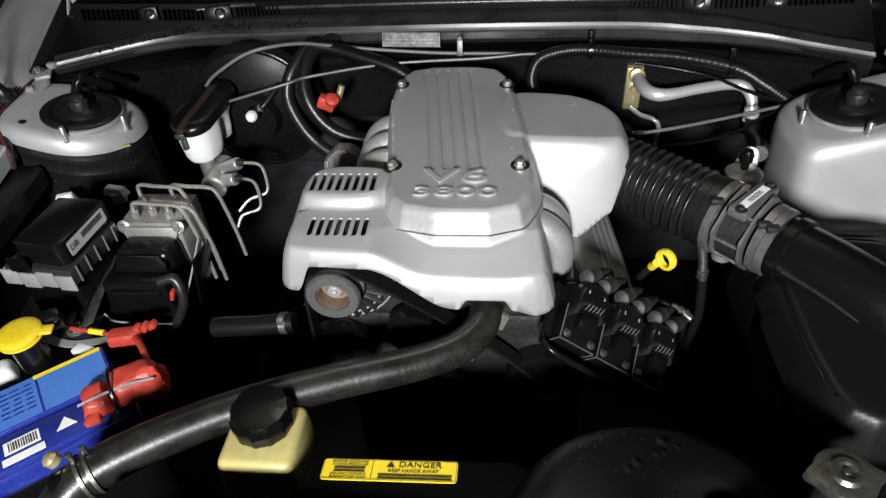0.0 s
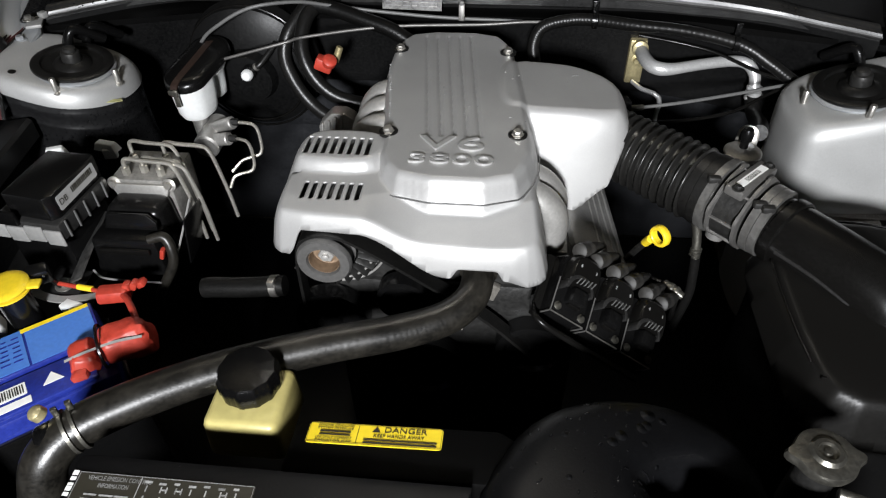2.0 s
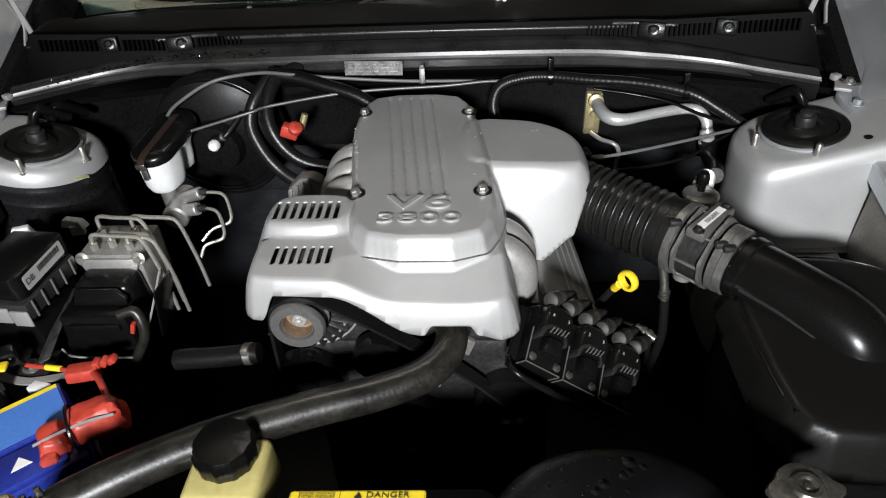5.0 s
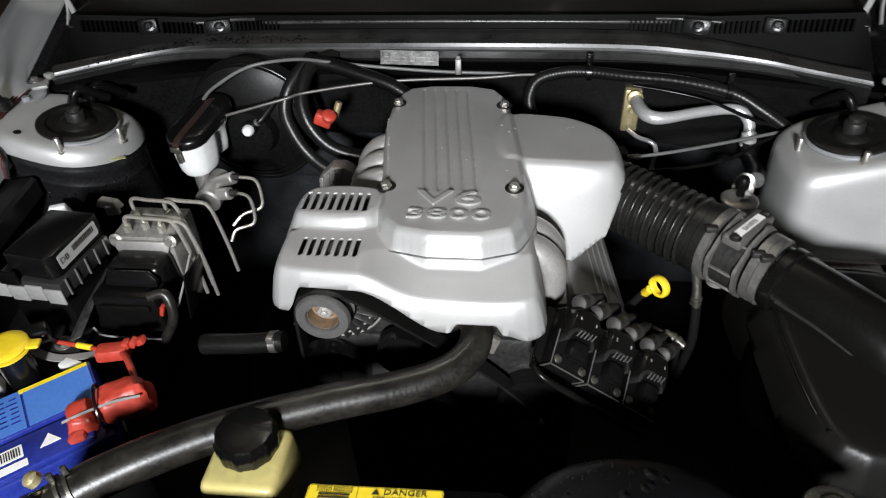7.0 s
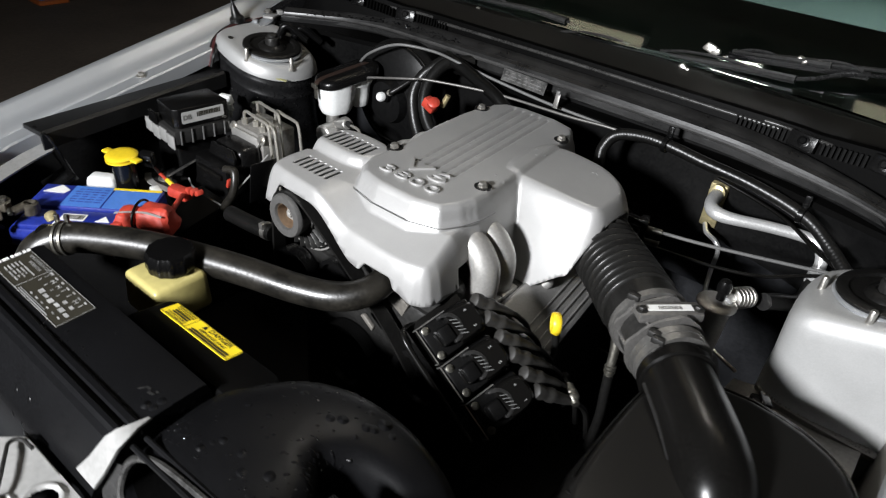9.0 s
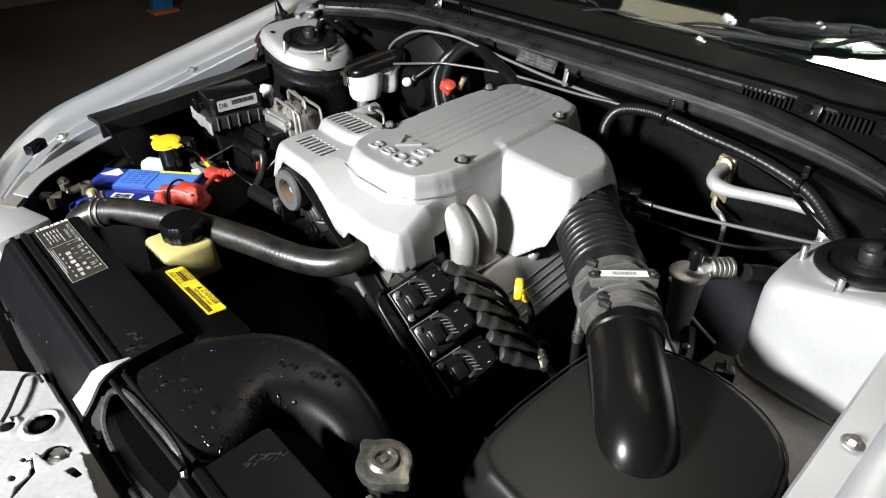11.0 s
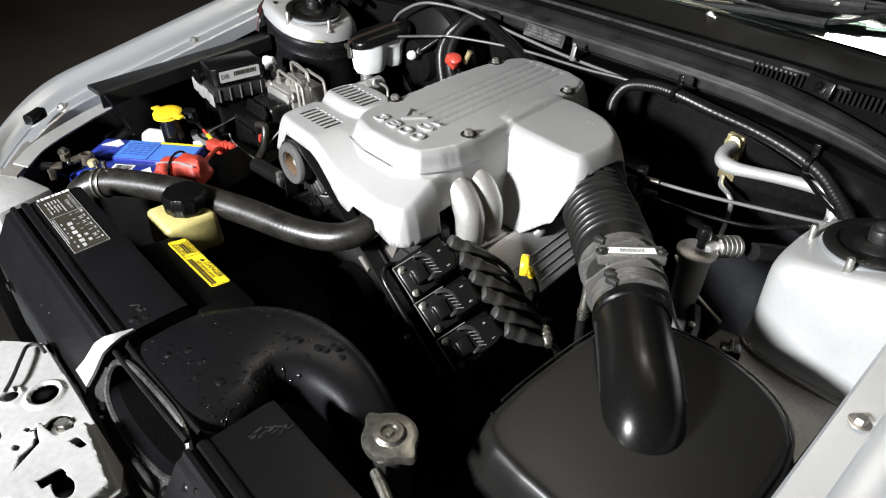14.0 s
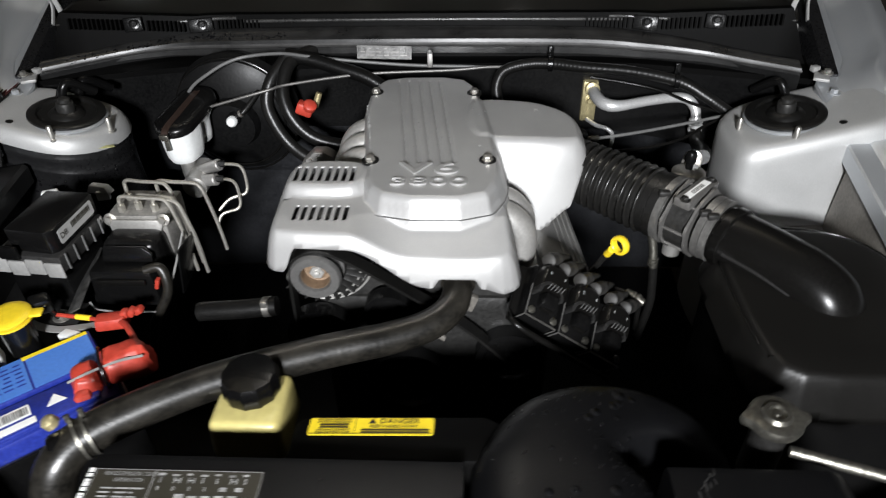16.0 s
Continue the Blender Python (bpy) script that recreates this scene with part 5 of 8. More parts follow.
lettering("danger_print", "KEEP HANDS AWAY", 0.0058, up1 @ Matrix.Translation((0.024, -0.0008, 0)), INK, danger, 0.0001, "", 0.050)
for k in range(2):
    bm = bmesh.new()
    prism(bm, [(-0.010, -0.0065 - k * 0.0034), (-0.010, -0.0050 - k * 0.0034), (0.062, -0.0050 - k * 0.0034), (0.062, -0.0065 - k * 0.0034)], 0, 0.0002, 0, up1)
    part("print_bar", bm, INK, danger)
for k, t in enumerate(("ENGINE COOLING", "SYSTEM PRESSURE", "", "", "USE ONLY CORRECT", "RADIATOR CAP")):
    y = 0.0092 - k * 0.0037
    if t:
        lettering("small_print", t, 0.0036, up1 @ Matrix.Translation((-0.040, y, 0)), INK, danger, 0.0001, "", 0.036)
    else:
        bm = bmesh.new()
        prism(bm, [(-0.055, y - 0.0009), (-0.055, y + 0.0009), (-0.024, y + 0.0009), (-0.024, y - 0.0009)], 0, 0.0002, 0, up1)
        part("print_bar", bm, INK, danger)
bm = bmesh.new()
for x0, y0, x1, y1 in ((-0.066, 0.0112, 0.066, 0.0116), (-0.066, -0.0116, 0.066, -0.0112), (-0.0662, -0.0116, -0.0658, 0.0116), (0.0658, -0.0116, 0.0662, 0.0116), (-0.0172, -0.0112, -0.0166, 0.0112)):
    prism(bm, [(x0, y0), (x0, y1), (x1, y1), (x1, y0)], 0, 0.0002, 0, up1)
part("border", bm, INK, danger)
bm = bmesh.new()
prism(bm, [(0.0035, 0.0035), (0.0075, 0.0100), (0.0115, 0.0035)], 0, 0.0002, 0, up1 @ Matrix.Translation((-0.0065, 0.0, 0)))
part("warning_triangle", bm, INK, danger)

bm = bmesh.new()
m = plane_axes((-0.180, 0.311, 0.8533), (1, 0, 0), (0, 1, 0.046)) @ Matrix.Diagonal((0.9, 0.97, 1, 1))
prism(bm, [(-0.093, -0.0245), (-0.093, 0.0245), (0.093, 0.0245), (0.093, -0.0245)], 0, 0.0005, 0, m)
emission = single("emission_label", bm, INK, "black emission control sticker with white print table", "label")
up2 = m @ Matrix.Translation((0, 0, 0.0010))
lettering("heading", "VEHICLE EMISSION CONTROL", 0.0062, up2 @ Matrix.Translation((-0.048, 0.0190, 0)), WHITEINK, emission, 0.0001, "", 0.068)
lettering("heading", "INFORMATION", 0.0062, up2 @ Matrix.Translation((-0.052, 0.0120, 0)), WHITEINK, emission, 0.0001, "", 0.032)
rnd = random.Random(5)
for x0, y0, x1, y1 in ((-0.092, 0.0236, 0.092, 0.0242), (-0.092, -0.0242, 0.092, -0.0236), (-0.0922, -0.024, -0.0916, 0.024), (0.0916, -0.024, 0.0922, 0.024), (-0.026, -0.024, -0.0252, 0.024)):
    bm = bmesh.new()
    prism(bm, [(x0, y0), (x0, y1), (x1, y1), (x1, y0)], 0, 0.0002, 0, up2)
    part("table_line", bm, WHITEINK, emission)


def print_bar(x, y, w, h):
    bm = bmesh.new()
    prism(bm, [(x, y - h / 2), (x, y + h / 2), (x + w, y + h / 2), (x + w, y - h / 2)], 0, 0.0002, 0, up2)
    part("print_bar", bm, WHITEINK, emission)


for k in range(5):
    for n in range(3):
        print_bar(-0.080 + 0.016 * n + 0.002 * rnd.random(), 0.003 - k * 0.0046, 0.010 + 0.005 * rnd.random() - (0.006 if n == 2 and k % 2 else 0), 0.0017)
for k in range(7):
    x = -0.021 + 0.0155 * k
    print_bar(x, 0.0196 - 0.001 * (k % 2), 0.005 + 0.003 * rnd.random(), 0.0022)
    print_bar(x + 0.003, 0.0130, 0.0014, 0.0060)
    if k in (1, 2, 5):
        print_bar(x + 0.003, 0.0130, 0.007, 0.0014)
        print_bar(x + 0.009, 0.0130, 0.0014, 0.0060)
for k in range(6):
    print_bar(-0.018 + 0.017 * k, 0.0040, 0.0016 + 0.006 * (k > 3), 0.0044)
    print_bar(0.004 + 0.0142 * k, -0.0050 - 0.0008 * (k % 3), 0.0095, 0.0064 - 0.002 * (k % 2))
    print_bar(0.000 + 0.015 * k, -0.0150, 0.0060, 0.0020)
print_bar(-0.020, -0.0215, 0.082, 0.0014)
print_bar(-0.020, -0.0190, 0.070, 0.0010)
for k in range(9):
    bm = bmesh.new()
    y = -0.021 + k * 0.0052
    prism(bm, [(-0.1005, y), (-0.1005, y + 0.0026 + 0.001 * (k % 3)), (-0.0945, y + 0.0026 + 0.001 * (k % 3)), (-0.0945, y)], 0, 0.0004, 0, m)
    part("barcode_bar", bm, PAPER, emission)

# latch panel in front of the radiator shroud
latch_panel = thing("latch_panel", "pale grey painted bonnet latch panel with holes and bolts", "latch panel", (0.05, 0.15, 0.70))
LATCH = [(-0.075, 0.180), (-0.036, 0.217), (0.10, 0.219), (0.205, 0.220), (0.232, 0.208), (0.24, 0.17), (0.225, 0.10), (0.15, 0.095), (0.115, 0.120), (0.082, 0.140), (0.030, 0.143), (-0.06, 0.13)]
BULGE = [(0.090, 0.163), (0.126, 0.166), (0.143, 0.140), (0.150, 0.10), (0.225, 0.10), (0.236, 0.17), (0.228, 0.205), (0.13, 0.215), (0.128, 0.185), (0.10, 0.178)]
HOLES = [(0.052, 0.192, 0.0145, 1.0), (0.030, 0.163, 0.0075, 1.0), (0.109, 0.190, 0.0165, 0.85), (0.108, 0.147, 0.0055, 0.6), (0.200, 0.168, 0.016, 0.6), (-0.030, 0.158, 0.006, 1.0), (0.185, 0.118, 0.010, 1.0)]


SLITS = [[(0.086, 0.163), (0.101, 0.173), (0.124, 0.167), (0.130, 0.150), (0.150, 0.138), (0.143, 0.133), (0.122, 0.146), (0.116, 0.161), (0.104, 0.166), (0.090, 0.159)],
         [(0.176, 0.150), (0.190, 0.152), (0.186, 0.176), (0.176, 0.174)], [(0.148, 0.190), (0.166, 0.196), (0.165, 0.203), (0.147, 0.199)]]


def latch_height(x, y):
    z = 0.769 + 0.012 * ease(-0.001, 0.004, inside(x, y, BULGE))
    for hx, hy, r, _ in HOLES[:2]:
        z = z + 0.0035 * np.exp(-((np.hypot(x - hx, y - hy) - r - 0.004) / 0.0028) ** 2)
    return z


def latch_keep(x, y, z):
    k = inside(x, y, LATCH)
    for slit in SLITS:
        k = np.minimum(k, -inside(x, y, slit))
    for hx, hy, r, sy in HOLES:
        k = np.minimum(k, np.hypot(x - hx, (y - hy) / sy) - r)
    return k


bm = bmesh.new()
relief(bm, -0.09, 0.25, 0.08, 0.23, 0.002, latch_height, latch_keep)
smooth_rim(bm, 3)
thicken(part("panel", bm, PALE, latch_panel, "", 60.0), 0.003)
bm = bmesh.new()
box(bm, (0.08, 0.155, 0.735), (0.29, 0.12, 0.03), 0.004)
part("lower_panel", bm, BAY, latch_panel, "black panel under the latch")
bm = bmesh.new()
sweep(bm, [(0.026, 0.160, 0.776), (0.012, 0.172, 0.778), (-0.018, 0.190, 0.778), (-0.034, 0.200, 0.776), (-0.029, 0.210, 0.776), (-0.012, 0.213, 0.774)], 0.0022, 8, 6)
part("spring", bm, DARKMETAL, latch_panel)
bm = bmesh.new()
bolt(bm, (0.110, 0.192, 0.762), (0, 0, 1), 0.008, 0.012)
part("bolt", bm, STEEL, latch_panel)

latch_panel.location += Vector((0.022, -0.009, 0.033))

# radiator cap
radcap = thing("radiator_filler", "radiator filler neck closed by a worn steel two-eared cap", "radiator filler", (0.431, 0.401, 0.80))
bm = bmesh.new()
lathe(bm, [(0.0265, 0.0), (0.028, 0.006), (0.0265, 0.011), (0.022, 0.0128), (0.016, 0.0127), (0.013, 0.016), (0.009, 0.016), (0.008, 0.0127), (0.004, 0.0127), (0.003, 0.015)], (0.431, 0.401, 0.854), (0, 0, 1), 64,
      lambda a, h: 1 + (0.30 * max(0.0, math.cos(a)) ** 40 + 0.30 * max(0.0, math.cos(a - math.pi)) ** 40) * (h < 0.0125))
part("cap", bm, CAPSTEEL, radcap)
bm = bmesh.new()
rod(bm, (0.431, 0.401, 0.77), (0.431, 0.401, 0.853), 0.019)
part("filler_neck", bm, DARKMETAL, radcap)
bm = bmesh.new()
rod(bm, (0.44, 0.375, 0.842), (0.53, 0.345, 0.842), 0.006)
part("overflow_pipe", bm, CAPSTEEL, radcap, "worn overflow pipe")
radcap.location += Vector((-0.014, 0.008, 0.0))

# ---------------------------------------------------------------- air cleaner, flow meter, bellows
airbox = thing("air_cleaner_box", "large black plastic air cleaner box with steel clips", "air box", (0.56, 0.63, 0.62))
AIR = [(0.440, 0.530), (0.460, 0.480), (0.540, 0.472), (0.674, 0.478), (0.692, 0.600), (0.688, 0.702), (0.658, 0.748), (0.600, 0.774), (0.530, 0.778), (0.456, 0.752), (0.440, 0.700)]
bm = bmesh.new()
relief(bm, 0.40, 0.72, 0.44, 0.83, 0.004, lambda x, y: plateau(x, y, rounded(AIR, 1), 0.846 - 0.9 * np.clip(0.52 - y, 0, 1) ** 2 - 0.9 * np.clip(x - 0.62, 0, 1) ** 2, 0.012, 3.0), lambda x, y, z: z - 0.79)
lid = thicken(part("lid", bm, LIDBLACK, airbox, "", 50.0), 0.003)
bm = bmesh.new()
edge = rounded(AIR, 2)
mid_x, mid_y = 0.56, 0.63
sweep(bm, [(mid_x + (x - mid_x) * 0.975, mid_y + (y - mid_y) * 0.978, 0.8425 - 0.9 * max(0.0, 0.52 - y) ** 2 - 0.9 * max(0.0, x - 0.62) ** 2) for x, y in edge if y > 0.50], 0.0016, 8, 2)
part("rolled_edge", bm, SATIN, lid, "rolled edge of the lid")
bm = bmesh.new()
prism(bm, [(x + (0.009 if x > 0.55 else -0.006), y + (0.008 if y > 0.6 else -0.008)) for x, y in rounded(AIR, 2)], 0.782, 0.791, 0.002)
part("lid_flange", bm, SATIN, airbox)
bm = bmesh.new()
prism(bm, rounded(AIR, 2), 0.60, 0.784, 0)
part("lower_case", bm, BLACK, airbox)
for p, way in (((0.630, 0.480, 0.79), (0.1, -1, 0)), ((0.686, 0.63, 0.79), (1, 0, 0)), ((0.580, 0.792, 0.79), (0.2, 1, 0)), ((0.50, 0.755, 0.79), (-0.6, 0.8, 0))):
    bm = bmesh.new()
    box(bm, Vector(p) + Vector(way).normalized() * 0.008, (0.010, 0.006, 0.036), 0.0015, Matrix.Rotation(math.atan2(way[1], way[0]) + math.pi / 2, 4, "Z"))
    part("spring_clip", bm, DARKMETAL, airbox)

tube = thing("intake_tube", "smooth black plastic intake tube with a rounded end", "intake tube", (0.52, 0.66, 0.80))
bm = bmesh.new()
sweep(bm, [(0.444, 0.758, 0.855), (0.475, 0.722, 0.855), (0.512, 0.680, 0.853), (0.543, 0.644, 0.848), (0.563, 0.620, 0.832), (0.571, 0.610, 0.79)], lambda s: 0.0415 + 0.002 * s, 32, 8)
part("tube_wall", bm, TUBE, tube)
bm = bmesh.new()
lathe(bm, [(0.043, -0.008), (0.0455, -0.006), (0.0455, 0.006), (0.043, 0.008)], (0.468, 0.731, 0.855), (0.62, -0.78, 0), 40)
part("end_bead", bm, TUBE, tube)
# seams lighter than the tube, to paint the highlight along them
for s in (-1, 1):
    bm = bmesh.new()
    sweep(bm, [(0.478 + s * 0.033, 0.720 + s * 0.027, 0.855), (0.514 + s * 0.034, 0.680 + s * 0.027, 0.853), (0.545 + s * 0.034, 0.644 + s * 0.026, 0.846)], 0.0025, 8, 6)
    part("mould_seam", bm, SHELF, tube, "mould seam with its highlight lightened into the colour")

meter = thing("air_flow_meter", "alloy air flow meter with white barcode label", "flow meter", (0.425, 0.778, 0.82))
AX = Vector((0.72, -0.69, -0.02)).normalized()
SX = AX.cross(Vector((0, 0, 1))).normalized()
MC = Vector((0.424, 0.779, 0.856))
bm = bmesh.new()
lathe(bm, [(0.040, -0.022), (0.046, -0.020), (0.046, 0.020), (0.040, 0.022)], MC, AX, 40)
part("ring", bm, DARKMETAL, meter, "dark meter body")
for off in (-0.019, 0.019):
    bm = bmesh.new()
    lathe(bm, [(0.044, -0.0025), (0.0505, -0.002), (0.0505, 0.002), (0.044, 0.0025)], MC + AX * off, AX, 64, lambda a, h: 1 + 0.10 * max(0.0, math.cos(4 * a + 0.9)) ** 3)
    part("flange_plate", bm, METER, meter, "lobed alloy flange")
for n in range(7):
    bm = bmesh.new()
    a = 2 * math.pi * n / 7
    rad = SX * math.cos(a) + AX.cross(SX) * math.sin(a)
    box(bm, MC + rad * 0.0465, (0.003, 0.036, 0.006), 0.001, plane_axes((0, 0, 0), AX.cross(rad), AX))
    part("stiffening_rib", bm, METER, meter)
bm = bmesh.new()
mm = plane_axes(MC + Vector((0, 0, 0.043)), SX, AX)
box(bm, (0, 0, 0), (0.082, 0.026, 0.014), 0.003, None)
bm.transform(mm)
part("sensor_housing", bm, METER, meter, "grey alloy sensor housing")
bm = bmesh.new()
prism(bm, [(-0.029, -0.0055), (-0.029, 0.0055), (0.029, 0.0055), (0.029, -0.0055)], 0.0072, 0.0078, 0, mm)
sticker = part("barcode_sticker", bm, PAPER, meter, "white barcode sticker")
rnd = random.Random(9)
for k in range(16):
    bm = bmesh.new()
    x = -0.015 + k * 0.0019
    prism(bm, [(x, -0.003), (x, 0.0035), (x + 0.0006 + 0.0005 * rnd.random(), 0.0035), (x + 0.0008, -0.003)], 0.0078, 0.0080, 0, mm)
    part("barcode_bar", bm, INK, sticker)
for sx in (-0.036, 0.036):
    bm = bmesh.new()
    bolt(bm, mm @ Vector((sx, 0.002, 0.006)), (0, 0, 1), 0.0045, 0.005)
    part("screw", bm, DARKMETAL, meter)
for off, r in ((-0.032, 0.0525), (0.032, 0.0475), (0.043, 0.0470)):
    bm = bmesh.new()
    lathe(bm, [(r - 0.003, -0.006), (r, -0.005), (r, 0.005), (r - 0.003, 0.006)], MC + AX * off, AX, 44)
    part("clamp_band", bm, CLAMPSTEEL, meter, "dark steel clamp band")
    bm = bmesh.new()
    box(bm, MC + AX * off + SX * (0.6 * r) + Vector((0, 0, 0.8 * r)), (0.016, 0.010, 0.009), 0.002)
    part("clamp_screw", bm, DARKMETAL, meter)

bellows = thing("intake_bellows", "black ribbed rubber intake bellows between cover and flow meter", "intake hose", (0.33, 0.862, 0.81))
BEL = smooth_path([(0.245, 0.935, 0.862), (0.285, 0.898, 0.862), (0.325, 0.866, 0.860), (0.365, 0.832, 0.858), (0.405, 0.797, 0.857)], 24)
bm = bmesh.new()
sweep(bm, BEL, lambda s: 0.0425 + 0.004 * s, 40, 1, False)
part("hose_wall", bm, RIBRUBBER, bellows)
for i in range(5, 78, 6):
    bm = bmesh.new()
    r = 0.0440 + 0.004 * i / 96
    lathe(bm, [(r - 0.003, -0.0046), (r + 0.0010, -0.0027), (r + 0.0052, -0.0012), (r + 0.0058, 0.0), (r + 0.0052, 0.0012), (r + 0.0010, 0.0027), (r - 0.003, 0.0046)], BEL[i], BEL[i + 1] - BEL[i - 1], 48)
    part("rib", bm, RIBRUBBER, bellows, angle=70.0)
bm = bmesh.new()
lathe(bm, [(0.0455, -0.018), (0.0495, -0.016), (0.0495, -0.004), (0.0510, -0.003), (0.0510, 0.010), (0.048, 0.012)], BEL[86], BEL[87] - BEL[85], 44)
part("cuff", bm, RUBBER, bellows)

# ---------------------------------------------------------------- coil pack
coil_pack = thing("ignition_coil_pack", "black ignition coil pack of three coils with rubber boots", "ignition coil", (0.26, 0.64, 0.74))
tilt = Matrix.Rotation(radians(36), 4, "Y") @ Matrix.Rotation(radians(26), 4, "X")
ROW = Vector((0.808, -0.020, -0.588))
C0 = Vector((0.201, 0.646, 0.8145))
bm = bmesh.new()
box(bm, C0 + ROW * 0.057 - tilt @ Vector((0, 0.002, 0.020)), (0.186, 0.086, 0.008), 0.003, tilt)
part("bracket", bm, SATIN, coil_pack, "black bracket plate")
bm = bmesh.new()
sweep(bm, [C0 + ROW * -0.030 + tilt @ Vector((0, -0.020, -0.030)), C0 + ROW * -0.036 + tilt @ Vector((0, -0.046, -0.010)), C0 + ROW * -0.024 + tilt @ Vector((0, -0.058, 0.000)), C0 + ROW * 0.02 + tilt @ Vector((0, -0.060, 0.001)), C0 + ROW * 0.13 + tilt @ Vector((0, -0.060, 0.001))], 0.0042, 10, 8)
part("bracket_rail", bm, SATIN, coil_pack, "round black rail along the bracket")
for k_coil in range(3):
    p = C0 + ROW * (0.057 * k_coil)
    bm = bmesh.new()
    box(bm, p + tilt @ Vector((0, 0.0, -0.004)), (0.053, 0.082, 0.026), 0.004, tilt, 0.94, 2)
    coil = part("coil", bm, BLACK, coil_pack, "black coil block")
    bm = bmesh.new()
    loops = []
    for z, k in ((0.006, 1.0), (0.016, 0.99), (0.023, 0.92), (0.026, 0.80)):
        loop = []
        for n in range(28):
            t = 2 * math.pi * n / 28
            x, y = 0.0235 * math.copysign(abs(math.cos(t)) ** 0.55, math.cos(t)), 0.030 * math.copysign(abs(math.sin(t)) ** 0.75, math.sin(t))
            loop.append(p + tilt @ Vector((x * k, 0.012 + max(y * k, -0.014), z)))
        loops.append(loop)
    loft(bm, loops)
    part("coil_top", bm, SATIN, coil, "domed black coil top")
    bm = bmesh.new()
    box(bm, p + tilt @ Vector((0.001, -0.013, 0.016)), (0.026, 0.022, 0.018), 0.003, tilt, 0.86)
    part("connector", bm, BLACK, coil)
    bm = bmesh.new()
    box(bm, p + tilt @ Vector((0.001, -0.0245, 0.013)), (0.018, 0.003, 0.008), 0.001, tilt)
    part("connector_latch", bm, SATIN, coil)
    bm = bmesh.new()
    arc = [(math.cos(t), math.sin(t)) for t in (radians(-10 + 17 * n) for n in range(13))]
    hood = [(-0.004 + 0.0205 * x, -0.006 + 0.0185 * y) for x, y in arc] + [(-0.004 + 0.0165 * x, -0.006 + 0.0145 * y) for x, y in reversed(arc)]
    prism(bm, hood, 0.004, 0.0265, 0.0012, Matrix.Translation(p) @ tilt)
    part("connector_hood", bm, SHELF, coil, "curved grey-black hood round the connector")
    for n in range(5):
        bm = bmesh.new()
        box(bm, p + tilt @ Vector((-0.010 + 0.0055 * n, 0.004 + 0.0008 * n, 0.0268)), (0.0011, 0.010, 0.0022), 0, tilt @ Matrix.Rotation(-0.45, 4, "Z"))
        part("moulded_rib", bm, GREYPL, coil)
    for n, sx in ((0, -0.013), (1, 0.013)):
        lettering("number", str(((6, 3), (2, 5), (4, 1))[k_coil][n]), 0.0060, Matrix.Translation(p) @ tilt @ Matrix.Translation((sx * 0.9, 0.024, 0.0264)), WHITEINK, coil, 0.0003)
    # bright strips paint the highlights on the lamination edges
    for at, size in (((-0.0262, -0.018, 0.0092), (0.0014, 0.046, 0.0012)), ((0.0, -0.0408, 0.0092), (0.050, 0.0014, 0.0012)), ((-0.0262, -0.0408, -0.004), (0.0014, 0.0014, 0.024)), ((0.0262, -0.0408, -0.004), (0.0012, 0.0012, 0.024))):
        bm = bmesh.new()
        box(bm, p + tilt @ Vector(at), size, 0, tilt)
        part("lamination_edge", bm, STEEL if size[0] > 0.01 else METER, coil, "lamination edge highlight set on as a bright strip" if size[0] > 0.01 else "")
    for sx in (-0.018, 0.019):
        bm = bmesh.new()
        bolt(bm, p + tilt @ Vector((sx, -0.031, 0.009)), tilt @ Vector((0, 0, 1)), 0.0032, 0.0045)
        part("screw", bm, CAPSTEEL, coil)
    for n in range(2):
        q = p + ROW * (-0.013 + 0.027 * n) + tilt @ Vector((0.006, 0.052, 0.012))
        bm = bmesh.new()
        bw = Vector((0.50, 0.72, -0.48)).normalized()
        lathe(bm, [(0.0070, -0.014), (0.0100, -0.012), (0.0108, -0.004), (0.0092, 0.002), (0.0090, 0.008), (0.0104, 0.011), (0.0104, 0.017), (0.0084, 0.022), (0.0074, 0.040), (0.0056, 0.052), (0.0044, 0.054)], q, bw, 18)
        part("plug_boot", bm, GREYRUB, coil, "dusty grey rubber boot")
        bm = bmesh.new()
        e = q + bw * 0.050
        sweep(bm, [e, e + bw * 0.012, e + bw * 0.02 + Vector((0.004, 0.02, -0.03)), e + Vector((0.02, 0.05, -0.10))], 0.0042, 8, 6)
        part("ignition_lead", bm, RUBBER, coil_pack)

dip = thing("oil_dipstick", "yellow ring-handled oil dipstick in its tube", "dipstick", (0.307, 0.735, 0.78))
bm = bmesh.new()
RU, RV, RW = frame_axes((0.80, 0.60, 0.0))
loft(bm, [[Vector((0.312, 0.717, 0.851)) + (RU * math.cos(t) + RV * math.sin(t)) * r + RW * h for r, h in ((0.0094, -0.0042), (0.0104, -0.0054), (0.0132, -0.0052), (0.0146, -0.0032), (0.0146, 0.0032), (0.0132, 0.0052), (0.0104, 0.0054), (0.0094, 0.0042))]
          for t in (2 * math.pi * n / 40 for n in range(41))], False)
part("ring_handle", bm, YELLOW, dip, "yellow plastic ring handle")
bm = bmesh.new()
rod(bm, (0.3065, 0.733, 0.832), (0.303, 0.745, 0.814), 0.0058)
part("stem", bm, YELLOW, dip)
bm = bmesh.new()
sweep(bm, [(0.303, 0.745, 0.814), (0.297, 0.765, 0.78), (0.285, 0.79, 0.72), (0.27, 0.80, 0.62)], 0.0050, 10, 5)
part("guide_tube", bm, DARKMETAL, dip)

